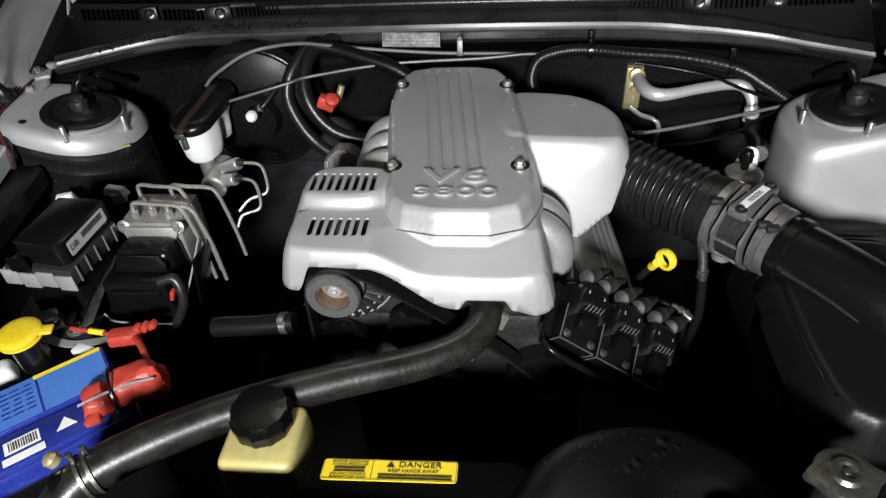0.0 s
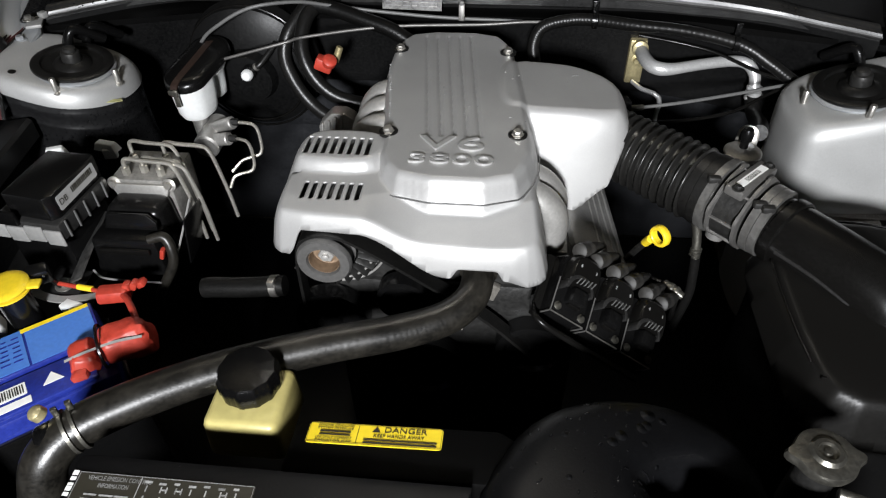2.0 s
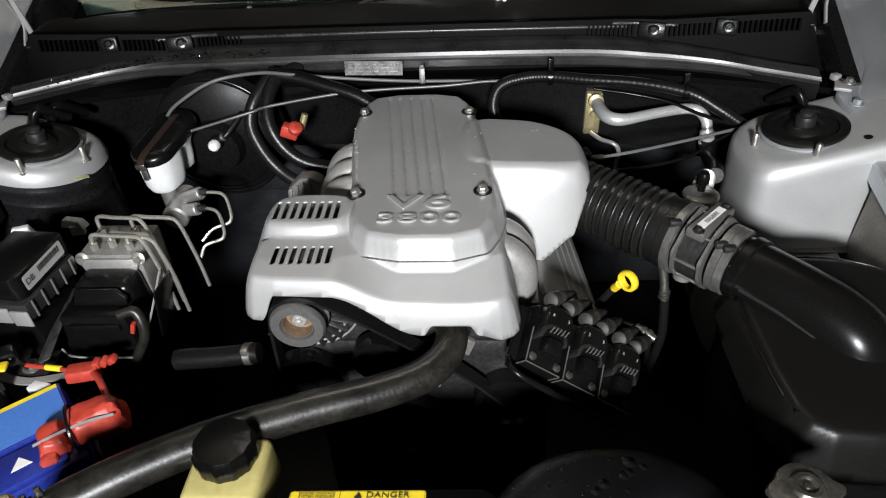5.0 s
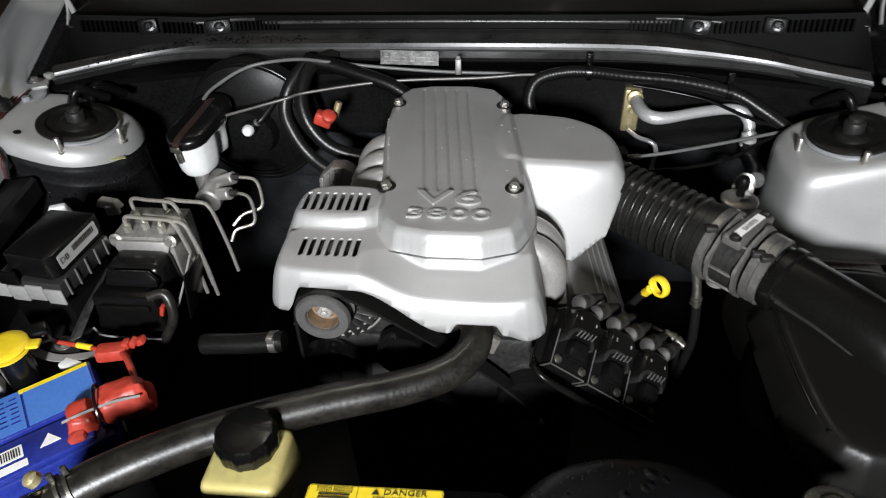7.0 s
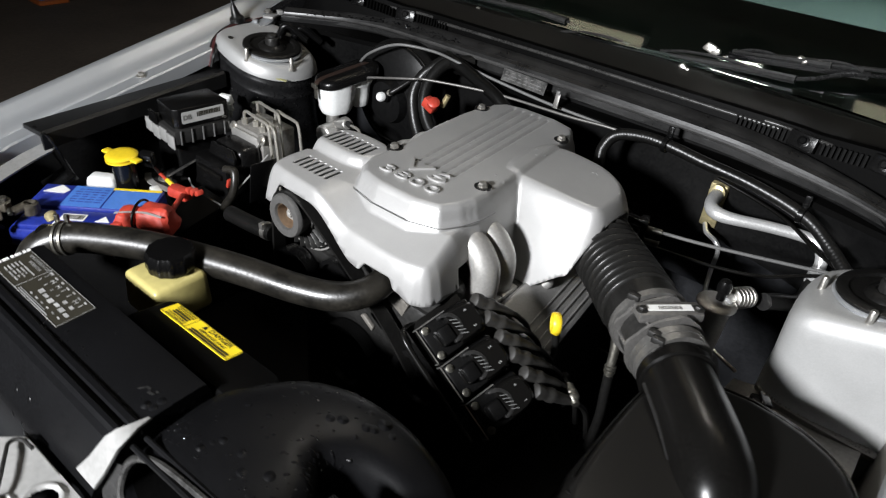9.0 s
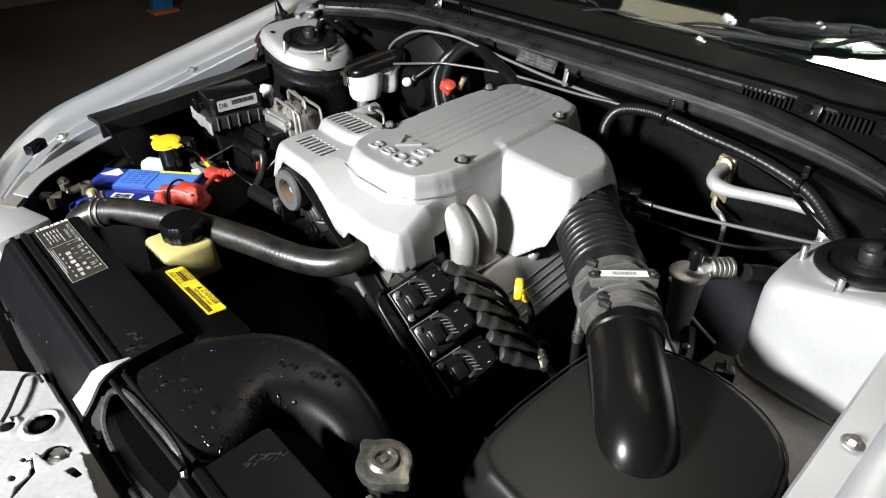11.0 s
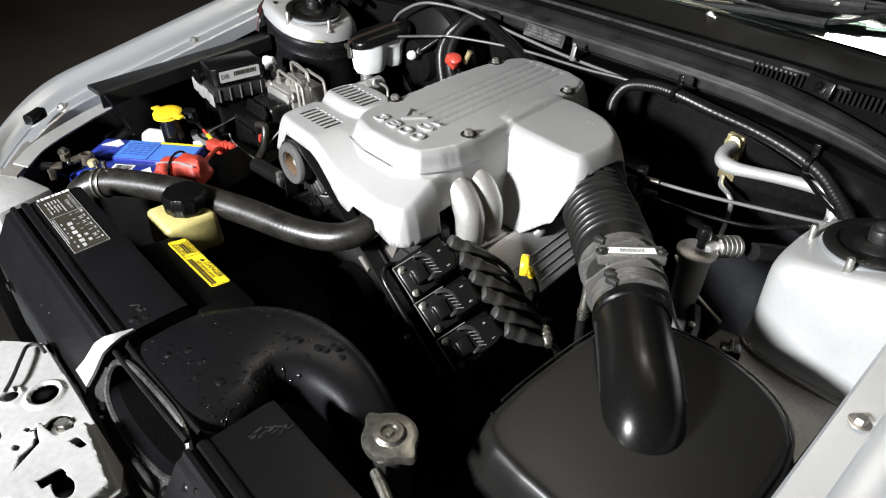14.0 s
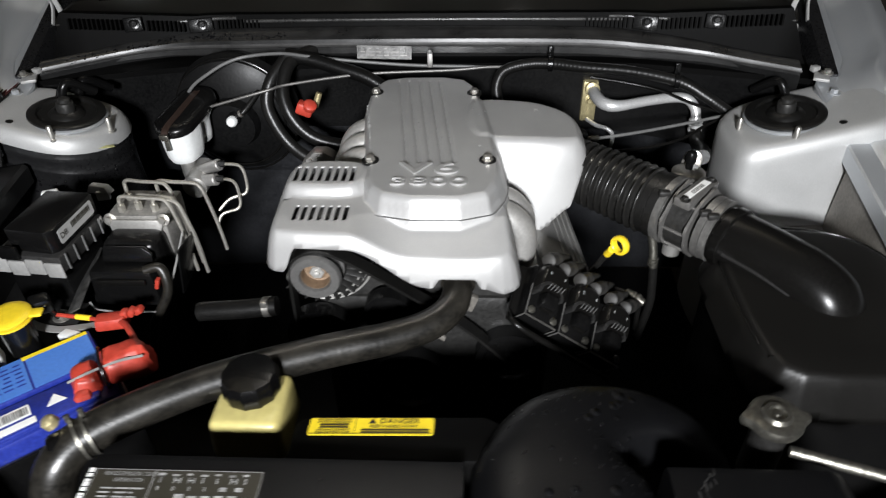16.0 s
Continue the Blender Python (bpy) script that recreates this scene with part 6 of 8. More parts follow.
# ---------------------------------------------------------------- air conditioning line
ac = thing("air_conditioning_line", "bare aluminium air conditioning pipe on a zinc flange", "pipe", (0.32, 1.23, 0.80))
bm = bmesh.new()
box(bm, (0.317, 1.222, 0.842), (0.030, 0.022, 0.086), 0.003, Matrix.Rotation(0.06, 4, "X"))
part("flange", bm, BRASS, ac, "yellow zinc mounting flange")
bm = bmesh.new()
lathe(bm, [(0.014, 0), (0.014, 0.010), (0.010, 0.012)], (0.319, 1.208, 0.872), (0, -1, 0.1), 24)
bolt(bm, (0.317, 1.210, 0.846), (0, -1, 0), 0.006, 0.008)
part("union_nut", bm, BRASS, ac)
bm = bmesh.new()
sweep(bm, [(0.320, 1.206, 0.870), (0.324, 1.165, 0.870), (0.336, 1.140, 0.869), (0.362, 1.136, 0.868), (0.42, 1.154, 0.870), (0.472, 1.168, 0.870), (0.497, 1.166, 0.866), (0.510, 1.155, 0.852), (0.513, 1.147, 0.832)], lambda s: 0.0115 - 0.002 * ease(0.3, 0.45, s), 16, 8)
part("pipe", bm, ALU, ac)
bm = bmesh.new()
sweep(bm, [(0.316, 1.206, 0.806), (0.330, 1.175, 0.808), (0.352, 1.160, 0.806), (0.362, 1.158, 0.79), (0.364, 1.150, 0.74), (0.40, 1.02, 0.70)], 0.0042, 10, 8)
part("thin_pipe", bm, ALU, ac)
bm = bmesh.new()
for k in range(3):
    lathe(bm, [(0.011, 0), (0.0135, 0.002), (0.0135, 0.005), (0.011, 0.007)], (0.5135, 1.146 - 0.001 * k, 0.836 - 0.009 * k), (0, 0.05, -1), 20)
part("crimp_ferrule", bm, ALU, ac)
bm = bmesh.new()
sweep(bm, [(0.5135, 1.144, 0.812), (0.513, 1.11, 0.800), (0.506, 1.06, 0.815), (0.490, 1.01, 0.836), (0.477, 0.975, 0.848)], 0.0125, 16, 8)
part("rubber_hose", bm, RUBBER, ac, "black rubber hose")
bm = bmesh.new()
FW = Vector((0.36, 0.90, -0.22)).normalized()
FERRULE = Vector((0.443, 0.928, 0.860))
for k in range(5):
    lathe(bm, [(0.0125, 0), (0.0155, 0.001), (0.0155, 0.006), (0.0125, 0.0075)], FERRULE + FW * (0.0085 * k), FW, 24)
part("hose_ferrule", bm, STEEL, ac, "ribbed steel ferrule")
bm = bmesh.new()
lathe(bm, [(0.0137, 0), (0.0137, 0.002)], FERRULE + FW * 0.016, FW, 24)
part("green_ring", bm, GREEN, ac, "green identification ring")
ac.location += Vector((0.018, 0.0, 0.0))

drier = thing("receiver_drier", "alloy receiver drier canister with flat lid", "canister", (0.437, 0.90, 0.74))
bm = bmesh.new()
lathe(bm, [(0.015, 0.70), (0.016, 0.76), (0.019, 0.80), (0.021, 0.855), (0.0225, 0.857), (0.0265, 0.859), (0.0265, 0.862), (0.024, 0.864), (0.010, 0.865)], (0.437, 0.900, 0), (0, 0, 1), 36)
part("canister", bm, CASTING, drier)
bm = bmesh.new()
lathe(bm, [(0.006, 0.862), (0.006, 0.876), (0.009, 0.878), (0.0098, 0.888), (0.007, 0.895), (0.003, 0.896)], (0.438, 0.906, 0), (0, 0, 1), 22)
part("valve_cap", bm, BLACK, drier, "black valve cap")
bm = bmesh.new()
rod(bm, (0.446, 0.906, 0.861), (0.447, 0.930, 0.859), 0.009)
part("outlet", bm, ALU, drier)
drier.location += Vector((0.014, 0.002, 0.0))


# ---------------------------------------------------------------- cables and conduits
def run(name, pts, r, mat, label, category, n=8, seg=10, ridge=None, clips=()):
    t = thing(name, label, category, pts[0])
    bm = bmesh.new()
    sweep(bm, pts, r, seg, n, True, ridge)
    part("sheath", bm, mat, t)
    for c in clips:
        bm = bmesh.new()
        lathe(bm, [(r * 1.1, -0.005), (r * 1.4, -0.004), (r * 1.4, 0.004), (r * 1.1, 0.005)], c, (1, -0.1, 0), 16)
        box(bm, Vector(c) + Vector((0, 0.006, r * 1.9)), (0.010, 0.004, r * 2.2), 0.001)
        part("clip", bm, BLACK, t)
    return t


run("wiring_conduit", [(0.150, 1.112, 0.885), (0.146, 1.125, 0.912), (0.160, 1.138, 0.936), (0.20, 1.145, 0.946), (0.245, 1.148, 0.946), (0.31, 1.152, 0.937), (0.40, 1.150, 0.929), (0.485, 1.140, 0.913), (0.535, 1.120, 0.890), (0.572, 1.095, 0.872), (0.60, 1.08, 0.865)],
    0.0100, RUBBER, "black corrugated wiring conduit clipped to the firewall", "conduit", 26, 14, lambda i: 1.0 + 0.035 * (i % 3 == 0), ((0.245, 1.148, 0.946), (0.478, 1.141, 0.915)))
run("control_cable", [(-0.43, 1.09, 0.905), (-0.408, 1.088, 0.930), (-0.38, 1.085, 0.950), (-0.341, 1.09, 0.971), (-0.302, 1.10, 0.980), (-0.248, 1.13, 0.974), (-0.20, 1.155, 0.958), (-0.105, 1.17, 0.942), (0.006, 1.176, 0.932), (0.14, 1.18, 0.928)], 0.0030, GREYPL, "thin grey bonnet cable along the firewall", "cable")
run("control_cable", [(-0.375, 1.064, 0.900), (-0.353, 1.065, 0.906), (-0.271, 1.08, 0.924), (-0.235, 1.10, 0.927), (-0.102, 1.14, 0.930), (0.058, 1.15, 0.933), (0.13, 1.155, 0.937), (0.18, 1.16, 0.935)], 0.0026, METER, "thin grey throttle cable along the firewall", "cable")
run("thin_hose", [(0.300, 1.005, 0.865), (0.38, 1.03, 0.864), (0.47, 1.06, 0.866), (0.56, 1.09, 0.870)], 0.0028, GREYPL, "thin grey vacuum line", "cable")
run("thin_hose", [(0.315, 1.00, 0.842), (0.40, 1.02, 0.840), (0.47, 1.04, 0.846), (0.52, 1.07, 0.858), (0.565, 1.09, 0.870)], 0.0028, SATIN, "thin black vacuum line", "cable")
run("thin_hose", [(0.330, 1.20, 0.898), (0.40, 1.19, 0.890), (0.46, 1.17, 0.883), (0.52, 1.13, 0.872), (0.575, 1.095, 0.868)], 0.0030, SATIN, "thin black line beside the conduit", "cable")
run("heater_hose", [(-0.205, 1.20, 0.955), (-0.240, 1.155, 0.948), (-0.252, 1.12, 0.918), (-0.246, 1.098, 0.885), (-0.226, 1.086, 0.852), (-0.196, 1.080, 0.828), (-0.155, 1.08, 0.815), (-0.11, 1.08, 0.812)], 0.0125, RUBBER, "black heater hose looping behind the engine", "hose", 8, 16)
run("heater_hose", [(-0.248, 1.165, 0.955), (-0.276, 1.13, 0.922), (-0.286, 1.112, 0.885), (-0.273, 1.10, 0.845), (-0.247, 1.09, 0.808), (-0.212, 1.08, 0.785), (-0.17, 1.08, 0.775)], 0.0118, RUBBER, "black heater hose looping behind the engine", "hose", 8, 16)
run("heater_hose", [(-0.25, 1.165, 0.958), (-0.20, 1.16, 0.950), (-0.15, 1.15, 0.938), (-0.10, 1.14, 0.925), (-0.06, 1.13, 0.905)], 0.0130, RUBBER, "black heater hose looping behind the engine", "hose", 8, 16)

plug = thing("fluid_cap", "small bright red plastic cap between the heater hoses", "cap", (-0.203, 1.07, 0.87))
bm = bmesh.new()
box(bm, (-0.203, 1.068, 0.894), (0.030, 0.022, 0.022), 0.004, Matrix.Rotation(0.4, 4, "Y"))
lathe(bm, [(0.010, 0), (0.012, 0.003), (0.012, 0.012), (0.008, 0.015)], (-0.195, 1.066, 0.895), (0.4, -0.4, 0.8), 20)
part("cap", bm, RED, plug)
bm = bmesh.new()
rod(bm, (-0.188, 1.085, 0.89), (-0.178, 1.09, 0.915), 0.006)
part("pin", bm, BRASS, plug)

plate = bmesh.new()
m = plane_axes((-0.065, 1.176, 0.958), (1, -0.06, 0), (0, 0.35, 1))
prism(plate, [(-0.052, -0.012), (-0.052, 0.012), (0.052, 0.012), (0.052, -0.012)], 0, 0.0012, 0, m)
plate_thing = single("identification_plate", plate, PLATE, "stamped alloy plate riveted to the cowl", "plate")
rnd = random.Random(3)
for row in range(3):
    for k in range(6):
        bm = bmesh.new()
        x = -0.045 + k * 0.015
        w = 0.008 + 0.006 * rnd.random() if row else 0.003 + 0.004 * rnd.random()
        prism(bm, [(x, 0.006 - row * 0.006), (x, 0.0075 - row * 0.006), (x + w, 0.0075 - row * 0.006), (x + w, 0.006 - row * 0.006)], 0.0012, 0.0016, 0, m)
        part("print_bar", bm, METER if (k + row) % 2 else GREYPL, plate_thing)

# ---------------------------------------------------------------- brake master cylinder and booster
booster = thing("brake_booster", "round black brake booster on the firewall", "brake booster", (-0.36, 1.20, 0.80))
bm = bmesh.new()
lathe(bm, [(0.030, -0.030), (0.045, -0.028), (0.052, -0.010), (0.095, -0.002), (0.116, 0.010), (0.120, 0.030), (0.122, 0.034), (0.122, 0.040), (0.112, 0.050), (0.10, 0.12)], (-0.360, 1.130, 0.842), (0, 1, 0.06), 56)
part("shell", bm, BAY, booster)
for r, y in ((0.098, 1.128), (0.118, 1.142)):
    bm = bmesh.new()
    sweep(bm, [Vector((-0.360 + r * math.cos(t), y, 0.842 + r * math.sin(t))) for t in (2 * math.pi * k / 40 for k in range(41))], 0.0022, 8, 1, False)
    part("rolled_bead", bm, SATIN, booster, "glossy rolled bead")
bm = bmesh.new()
lathe(bm, [(0.006, 0), (0.010, 0.002), (0.010, 0.010), (0.007, 0.014), (0.003, 0.015)], (-0.348, 1.085, 0.862), (0, -1, 0.1), 20)
part("vacuum_valve", bm, WHITE, booster, "white vacuum valve tip")
bm = bmesh.new()
rod(bm, (-0.348, 1.10, 0.862), (-0.348, 1.086, 0.862), 0.0125)
part("valve_boot", bm, BLACK, booster)
bm = bmesh.new()
sweep(bm, [(-0.342, 1.09, 0.868), (-0.328, 1.088, 0.876), (-0.315, 1.10, 0.888), (-0.300, 1.12, 0.905)], 0.0052, 10, 6)
part("vacuum_hose", bm, RUBBER, booster)
bm = bmesh.new()
lathe(bm, [(0.0055, -0.003), (0.0068, -0.002), (0.0068, 0.002), (0.0055, 0.003)], (-0.332, 1.0885, 0.874), (0.8, 0, 0.6), 16)
part("hose_clip", bm, STEEL, booster)

master = thing("brake_master_cylinder", "white brake fluid reservoir with black lid on an alloy cylinder", "brake cylinder", (-0.40, 1.02, 0.78))
TANK_A, TANK_B = Vector((-0.4215, 1.010, 0)), Vector((-0.407, 1.080, 0))


def stadium(a, b, r, z, tilt=0.0):
    """A long rounded outline from a to b, optionally rising along its length."""
    way = (b - a).normalized()
    out = []
    for n in range(28):
        t = math.atan2(way.y, way.x) + math.pi / 2 + 2 * math.pi * n / 28
        q = (a if n < 14 else b) + Vector((math.cos(t), math.sin(t), 0)) * r
        out.append((q.x, q.y, z + tilt * (q.y - 1.0)))
    return out


bm = bmesh.new()
MID = TANK_A + (TANK_B - TANK_A) * 0.22
loft(bm, [stadium(TANK_A, MID, r, z) for r, z in ((0.016, 0.820), (0.024, 0.824), (0.0285, 0.834), (0.0305, 0.850), (0.0325, 0.872))] + [stadium(TANK_A, MID, 0.0335, 0.890, 0.16)])
loft(bm, [stadium(TANK_B - (TANK_B - TANK_A) * 0.12, TANK_B, r, z) for r, z in ((0.011, 0.826), (0.014, 0.829), (0.016, 0.845), (0.018, 0.872))] + [stadium(TANK_A + (TANK_B - TANK_A) * 0.4, TANK_B, 0.028, 0.878, 0.16), stadium(TANK_A + (TANK_B - TANK_A) * 0.4, TANK_B, 0.031, 0.890, 0.16)])
part("fluid_reservoir", bm, WHITE, master, "white translucent fluid reservoir")
bm = bmesh.new()
loft(bm, [stadium(TANK_A, TANK_B, r, z, 0.16) for r, z in ((0.0345, 0.884), (0.0365, 0.886), (0.0365, 0.894), (0.0350, 0.899), (0.031, 0.902), (0.020, 0.904))])
part("reservoir_lid", bm, BLACK, master, "black clip-on lid")
bm = bmesh.new()
ribbon(bm, [(-0.4285, 0.967, 0.880), (-0.4280, 0.971, 0.894), (-0.4255, 0.984, 0.9015), (-0.4180, 1.020, 0.9085), (-0.4090, 1.070, 0.9165), (-0.4050, 1.095, 0.9190)], 0.006, 8, 0.0025)
part("lid_strap", bm, BROWN, master, "brown rubber strap over the lid")
bm = bmesh.new()
box(bm, (-0.4280, 0.9665, 0.888), (0.016, 0.006, 0.009), 0.0015)
box(bm, (-0.4265, 0.9690, 0.873), (0.008, 0.004, 0.024), 0.001)
part("lid_catch", bm, CAPSTEEL, master, "worn metal catch")
bm = bmesh.new()
rod(bm, (-0.404, 1.076, 0.80), (-0.404, 1.076, 0.832), 0.009)
bm = bmesh.new()
rod(bm, (-0.395, 1.03, 0.794), (-0.395, 0.955, 0.792), 0.022, 22)
rod(bm, (-0.416, 1.004, 0.79), (-0.418, 1.006, 0.824), 0.0135, 18)
rod(bm, (-0.395, 0.975, 0.795), (-0.352, 0.962, 0.808), 0.011, 14)
rod(bm, (-0.395, 0.995, 0.805), (-0.350, 0.985, 0.825), 0.011, 14)
part("cylinder", bm, CASTING, master)

# ---------------------------------------------------------------- anti-lock unit
abs_unit = thing("brake_modulator", "alloy brake modulator with black motor and bent steel pipes", "brake modulator", (-0.41, 0.80, 0.72))
bm = bmesh.new()
box(bm, (-0.419, 0.828, 0.806), (0.092, 0.076, 0.078), 0.003)
part("valve_block", bm, DULLCAST, abs_unit, "dull alloy valve block")
bm = bmesh.new()
box(bm, (-0.418, 0.765, 0.783), (0.094, 0.055, 0.090), 0.012, None, 0.88, 3)
part("motor_cover", bm, BLACK, abs_unit, "black plastic motor cover")
bm = bmesh.new()
box(bm, (-0.422, 0.728, 0.772), (0.104, 0.050, 0.060), 0.006, None, 0.92, 2)
prism(bm, [(-0.03, 0.0), (0.03, 0.0), (0.042, -0.012), (0.042, -0.024), (-0.036, -0.024)], 0.0, 0.006, 0.001, plane_axes((-0.418, 0.736, 0.828), (1, 0, 0), (0, 0.2, 1)))
control = part("control_box", bm, BLACK, abs_unit, "black control box with wiring plug")
bm = bmesh.new()
box(bm, (-0.420, 0.7015, 0.785), (0.074, 0.006, 0.010), 0.002)
part("plug_ridge", bm, SATIN, control)
bm = bmesh.new()
box(bm, (-0.369, 0.708, 0.779), (0.006, 0.010, 0.018), 0.0015, Matrix.Rotation(0.3, 4, "Y"))
part("locking_clip", bm, RED, control, "red plug locking clip")
bm = bmesh.new()
sweep(bm, [(-0.385, 0.712, 0.800), (-0.364, 0.716, 0.803), (-0.355, 0.710, 0.785), (-0.357, 0.704, 0.762), (-0.372, 0.696, 0.735), (-0.389, 0.692, 0.705), (-0.40, 0.69, 0.66)], 0.0075, 10, 6)
part("wiring_sleeve", bm, HOSE, abs_unit, "grey wiring sleeve")
bm = bmesh.new()
prism(bm, [(0, 0), (0.075, 0.010), (0.060, 0.080), (0.0, 0.085)], 0.0, 0.003, 0.001, plane_axes((-0.352, 0.735, 0.735), (0, 1, 0), (0.15, 0.2, 1)))
prism(bm, [(0, 0), (0.115, 0.0), (0.115, 0.012), (0.0, 0.016)], 0.0, 0.003, 0.001, plane_axes((-0.476, 0.706, 0.738), (1, 0, 0), (0, 0.3, 1)))
part("mounting_bracket", bm, BLACK, abs_unit, "black folded mounting bracket")
bm = bmesh.new()
prism(bm, [(-0.044, 0.0), (0.044, 0.0), (0.041, -0.012), (0.034, -0.026), (-0.034, -0.026), (-0.041, -0.012)], -0.003, 0.003, 0.001, plane_axes((-0.418, 0.787, 0.840), (1, 0, 0), (0, 0.15, 1)))
part("front_flange", bm, CASTING, abs_unit, "bright machined front flange")
# pale lines along two edges of the bracket
for pts in ([(-0.346, 0.780, 0.822), (-0.349, 0.745, 0.795), (-0.353, 0.705, 0.766)], [(-0.474, 0.690, 0.755), (-0.464, 0.690, 0.740), (-0.420, 0.690, 0.737), (-0.376, 0.690, 0.737)]):
    bm = bmesh.new()
    sweep(bm, pts, 0.0016, 6, 4)
    part("bracket_edge", bm, PALE, abs_unit, "thin pale line along the bracket edge")
for x in (-0.460, -0.376):
    bm = bmesh.new()
    bolt(bm, (x, 0.790, 0.838), (0, -1, 0.3), 0.006, 0.007)
    part("bolt", bm, STEEL, abs_unit)
for x, y, e, drop in ((-0.447, 0.838, -0.376, 0.745), (-0.444, 0.804, -0.365, 0.74), (-0.420, 0.812, -0.356, 0.75), (-0.398, 0.842, -0.325, 0.755), (-0.392, 0.806, -0.350, 0.735)):
    bm = bmesh.new()
    lathe(bm, [(0.0062, 0), (0.0062, 0.012), (0.004, 0.013)], (x, y, 0.844), (0, 0, 1), 6)
    part("pipe_nut", bm, PIPE, abs_unit)
    bm = bmesh.new()
    h = 0.870 + 0.010 * ((y - 0.80) / 0.04) - 0.004 * (x > -0.43)
    sweep(bm, [(x, y, 0.850), (x, y, h - 0.007), (x + 0.003, y, h - 0.001), (x + 0.010, y, h + 0.001), (x + 0.4 * (e - x), y - 0.002, h), (e - 0.010, y - 0.004, h - 0.001), (e, y - 0.006, h - 0.007), (e + 0.006, y - 0.008, h - 0.024), (e + 0.016, y - 0.012, 0.80), (e + 0.022, y - 0.016, drop)], 0.0030, 8, 6)
    part("brake_pipe", bm, PIPE, abs_unit, "plated steel brake pipe")
for k in range(2):
    bm = bmesh.new()
    z = 0.826 - 0.018 * k
    y = 0.985 - 0.022 * k
    h = 0.010 * k
    sweep(bm, [(-0.345, y, z), (-0.322 - h, y - 0.002, z), (-0.312 - h, y - 0.004, z - 0.003), (-0.306 - h, y - 0.008, z - 0.012), (-0.303 - h, y - 0.014, z - 0.034), (-0.304 - h, y - 0.018, z - 0.044), (-0.310 - h, y - 0.022, z - 0.050), (-0.335 - h, y - 0.030, z - 0.056), (-0.352, y - 0.045, z - 0.07)], 0.0029, 8, 6)
    part("brake_pipe", bm, PIPE, abs_unit, "plated steel brake pipe")
    bm = bmesh.new()
    rod(bm, (-0.354 - 0.002 * k, y, z), (-0.340, y, z), 0.0062, 6)
    part("pipe_nut", bm, DARKMETAL, abs_unit)

# ---------------------------------------------------------------- fuse box
fuse = thing("fuse_box", "black lidded fuse box on a grey base beside the strut tower", "fuse box", (-0.53, 0.75, 0.72))
turn = Matrix.Rotation(radians(-5), 4, "Z")
bm = bmesh.new()
prism(bm, [(-0.038, -0.050), (0.026, -0.054), (0.035, -0.044), (0.035, 0.054), (-0.038, 0.054)], 0.0, 0.038, 0.003, Matrix.Translation((-0.517, 0.750, 0.832)) @ turn)
part("lid", bm, BLACK, fuse)
bm = bmesh.new()
box(bm, (-0.530, 0.748, 0.818), (0.104, 0.114, 0.028), 0.004, turn)
part("base", bm, SHELF, fuse)
bm = bmesh.new()
for k in range(4):
    box(bm, turn @ Vector((-0.045 + 0.028 * k, -0.0585, -0.002 - 0.004 * (k % 2))) + Vector((-0.530, 0.748, 0.816)), (0.027, 0.004, 0.026), 0.002, turn)
box(bm, turn @ Vector((-0.0535, 0, 0)) + Vector((-0.530, 0.748, 0.814)), (0.004, 0.114, 0.026), 0.002, turn)
part("base_skirt", bm, PALE, fuse, "light grey skirt of the base")
for k in range(5):
    bm = bmesh.new()
    box(bm, turn @ Vector((0.0535, -0.045 + 0.022 * k, 0)) + Vector((-0.530, 0.748, 0.818)), (0.002, 0.002, 0.027), 0, turn)
    part("rib", bm, GREYPL, fuse)
bm = bmesh.new()
box(bm, (-0.556, 0.6905, 0.838), (0.030, 0.006, 0.022), 0.002, turn)
part("lid_catch", bm, BLACK, fuse)
bm = bmesh.new()
box(bm, (-0.535, 0.752, 0.755), (0.092, 0.100, 0.11), 0.006, turn)
part("lower_tray", bm, BLACK, fuse)
bm = bmesh.new()
ml = plane_axes((-0.4808, 0.748, 0.853), (0.088, 1, 0), (-0.04, 0, 1))
prism(bm, [(-0.042, -0.009), (-0.040, -0.011), (0.040, -0.011), (0.042, -0.009), (0.042, 0.009), (0.040, 0.011), (-0.040, 0.011), (-0.042, 0.009)][::-1], 0, 0.0006, 0, ml)
lab = part("label", bm, TAG, fuse, "light grey sticker with printed code")
lettering("print", "DB", 0.013, ml @ Matrix.Translation((-0.031, 0, 0.001)), INK, lab, 0.0001)
for k in range(14):
    bm = bmesh.new()
    x = -0.012 + 0.0034 * k
    prism(bm, [(x, -0.002), (x, 0.007), (x + 0.0022 + 0.0006 * (k % 3), 0.007), (x + 0.0022, -0.002)], 0.0007, 0.0009, 0, ml)
    part("print_bar", bm, INK, lab)

fuse.location += Vector((0.004, -0.011, 0.018))

# ---------------------------------------------------------------- battery
BU, BV = Vector((-0.765, -0.644, 0)), Vector((0.644, -0.765, 0))
BC = Vector((-0.440, 0.624, 0))
bframe = plane_axes(BC + Vector((0, 0, 0.759)), BU, BV) @ Matrix.Diagonal((1, -1, 1, 1))
battery = thing("battery", "blue car battery with printed labels set askew in the corner", "battery", tuple(BC + BU * 0.12 + BV * 0.085 + Vector((0, 0, 0.56))))


def bat(bm):
    bm.transform(bframe)
    return bm


bm = bmesh.new()
box(bm, (0.106, -0.0690, -0.10), (0.212, 0.138, 0.19), 0.006)
part("case", bat(bm), BLUE, battery)
bm = bmesh.new()
box(bm, (0.106, -0.038, -0.002), (0.208, 0.074, 0.014), 0.003)
part("vent_manifold", bat(bm), BLUE, battery)
bm = bmesh.new()
box(bm, (0.112, -0.106, -0.003), (0.180, 0.054, 0.008), 0.003)
part("lid_panel", bat(bm), BLUE, battery)


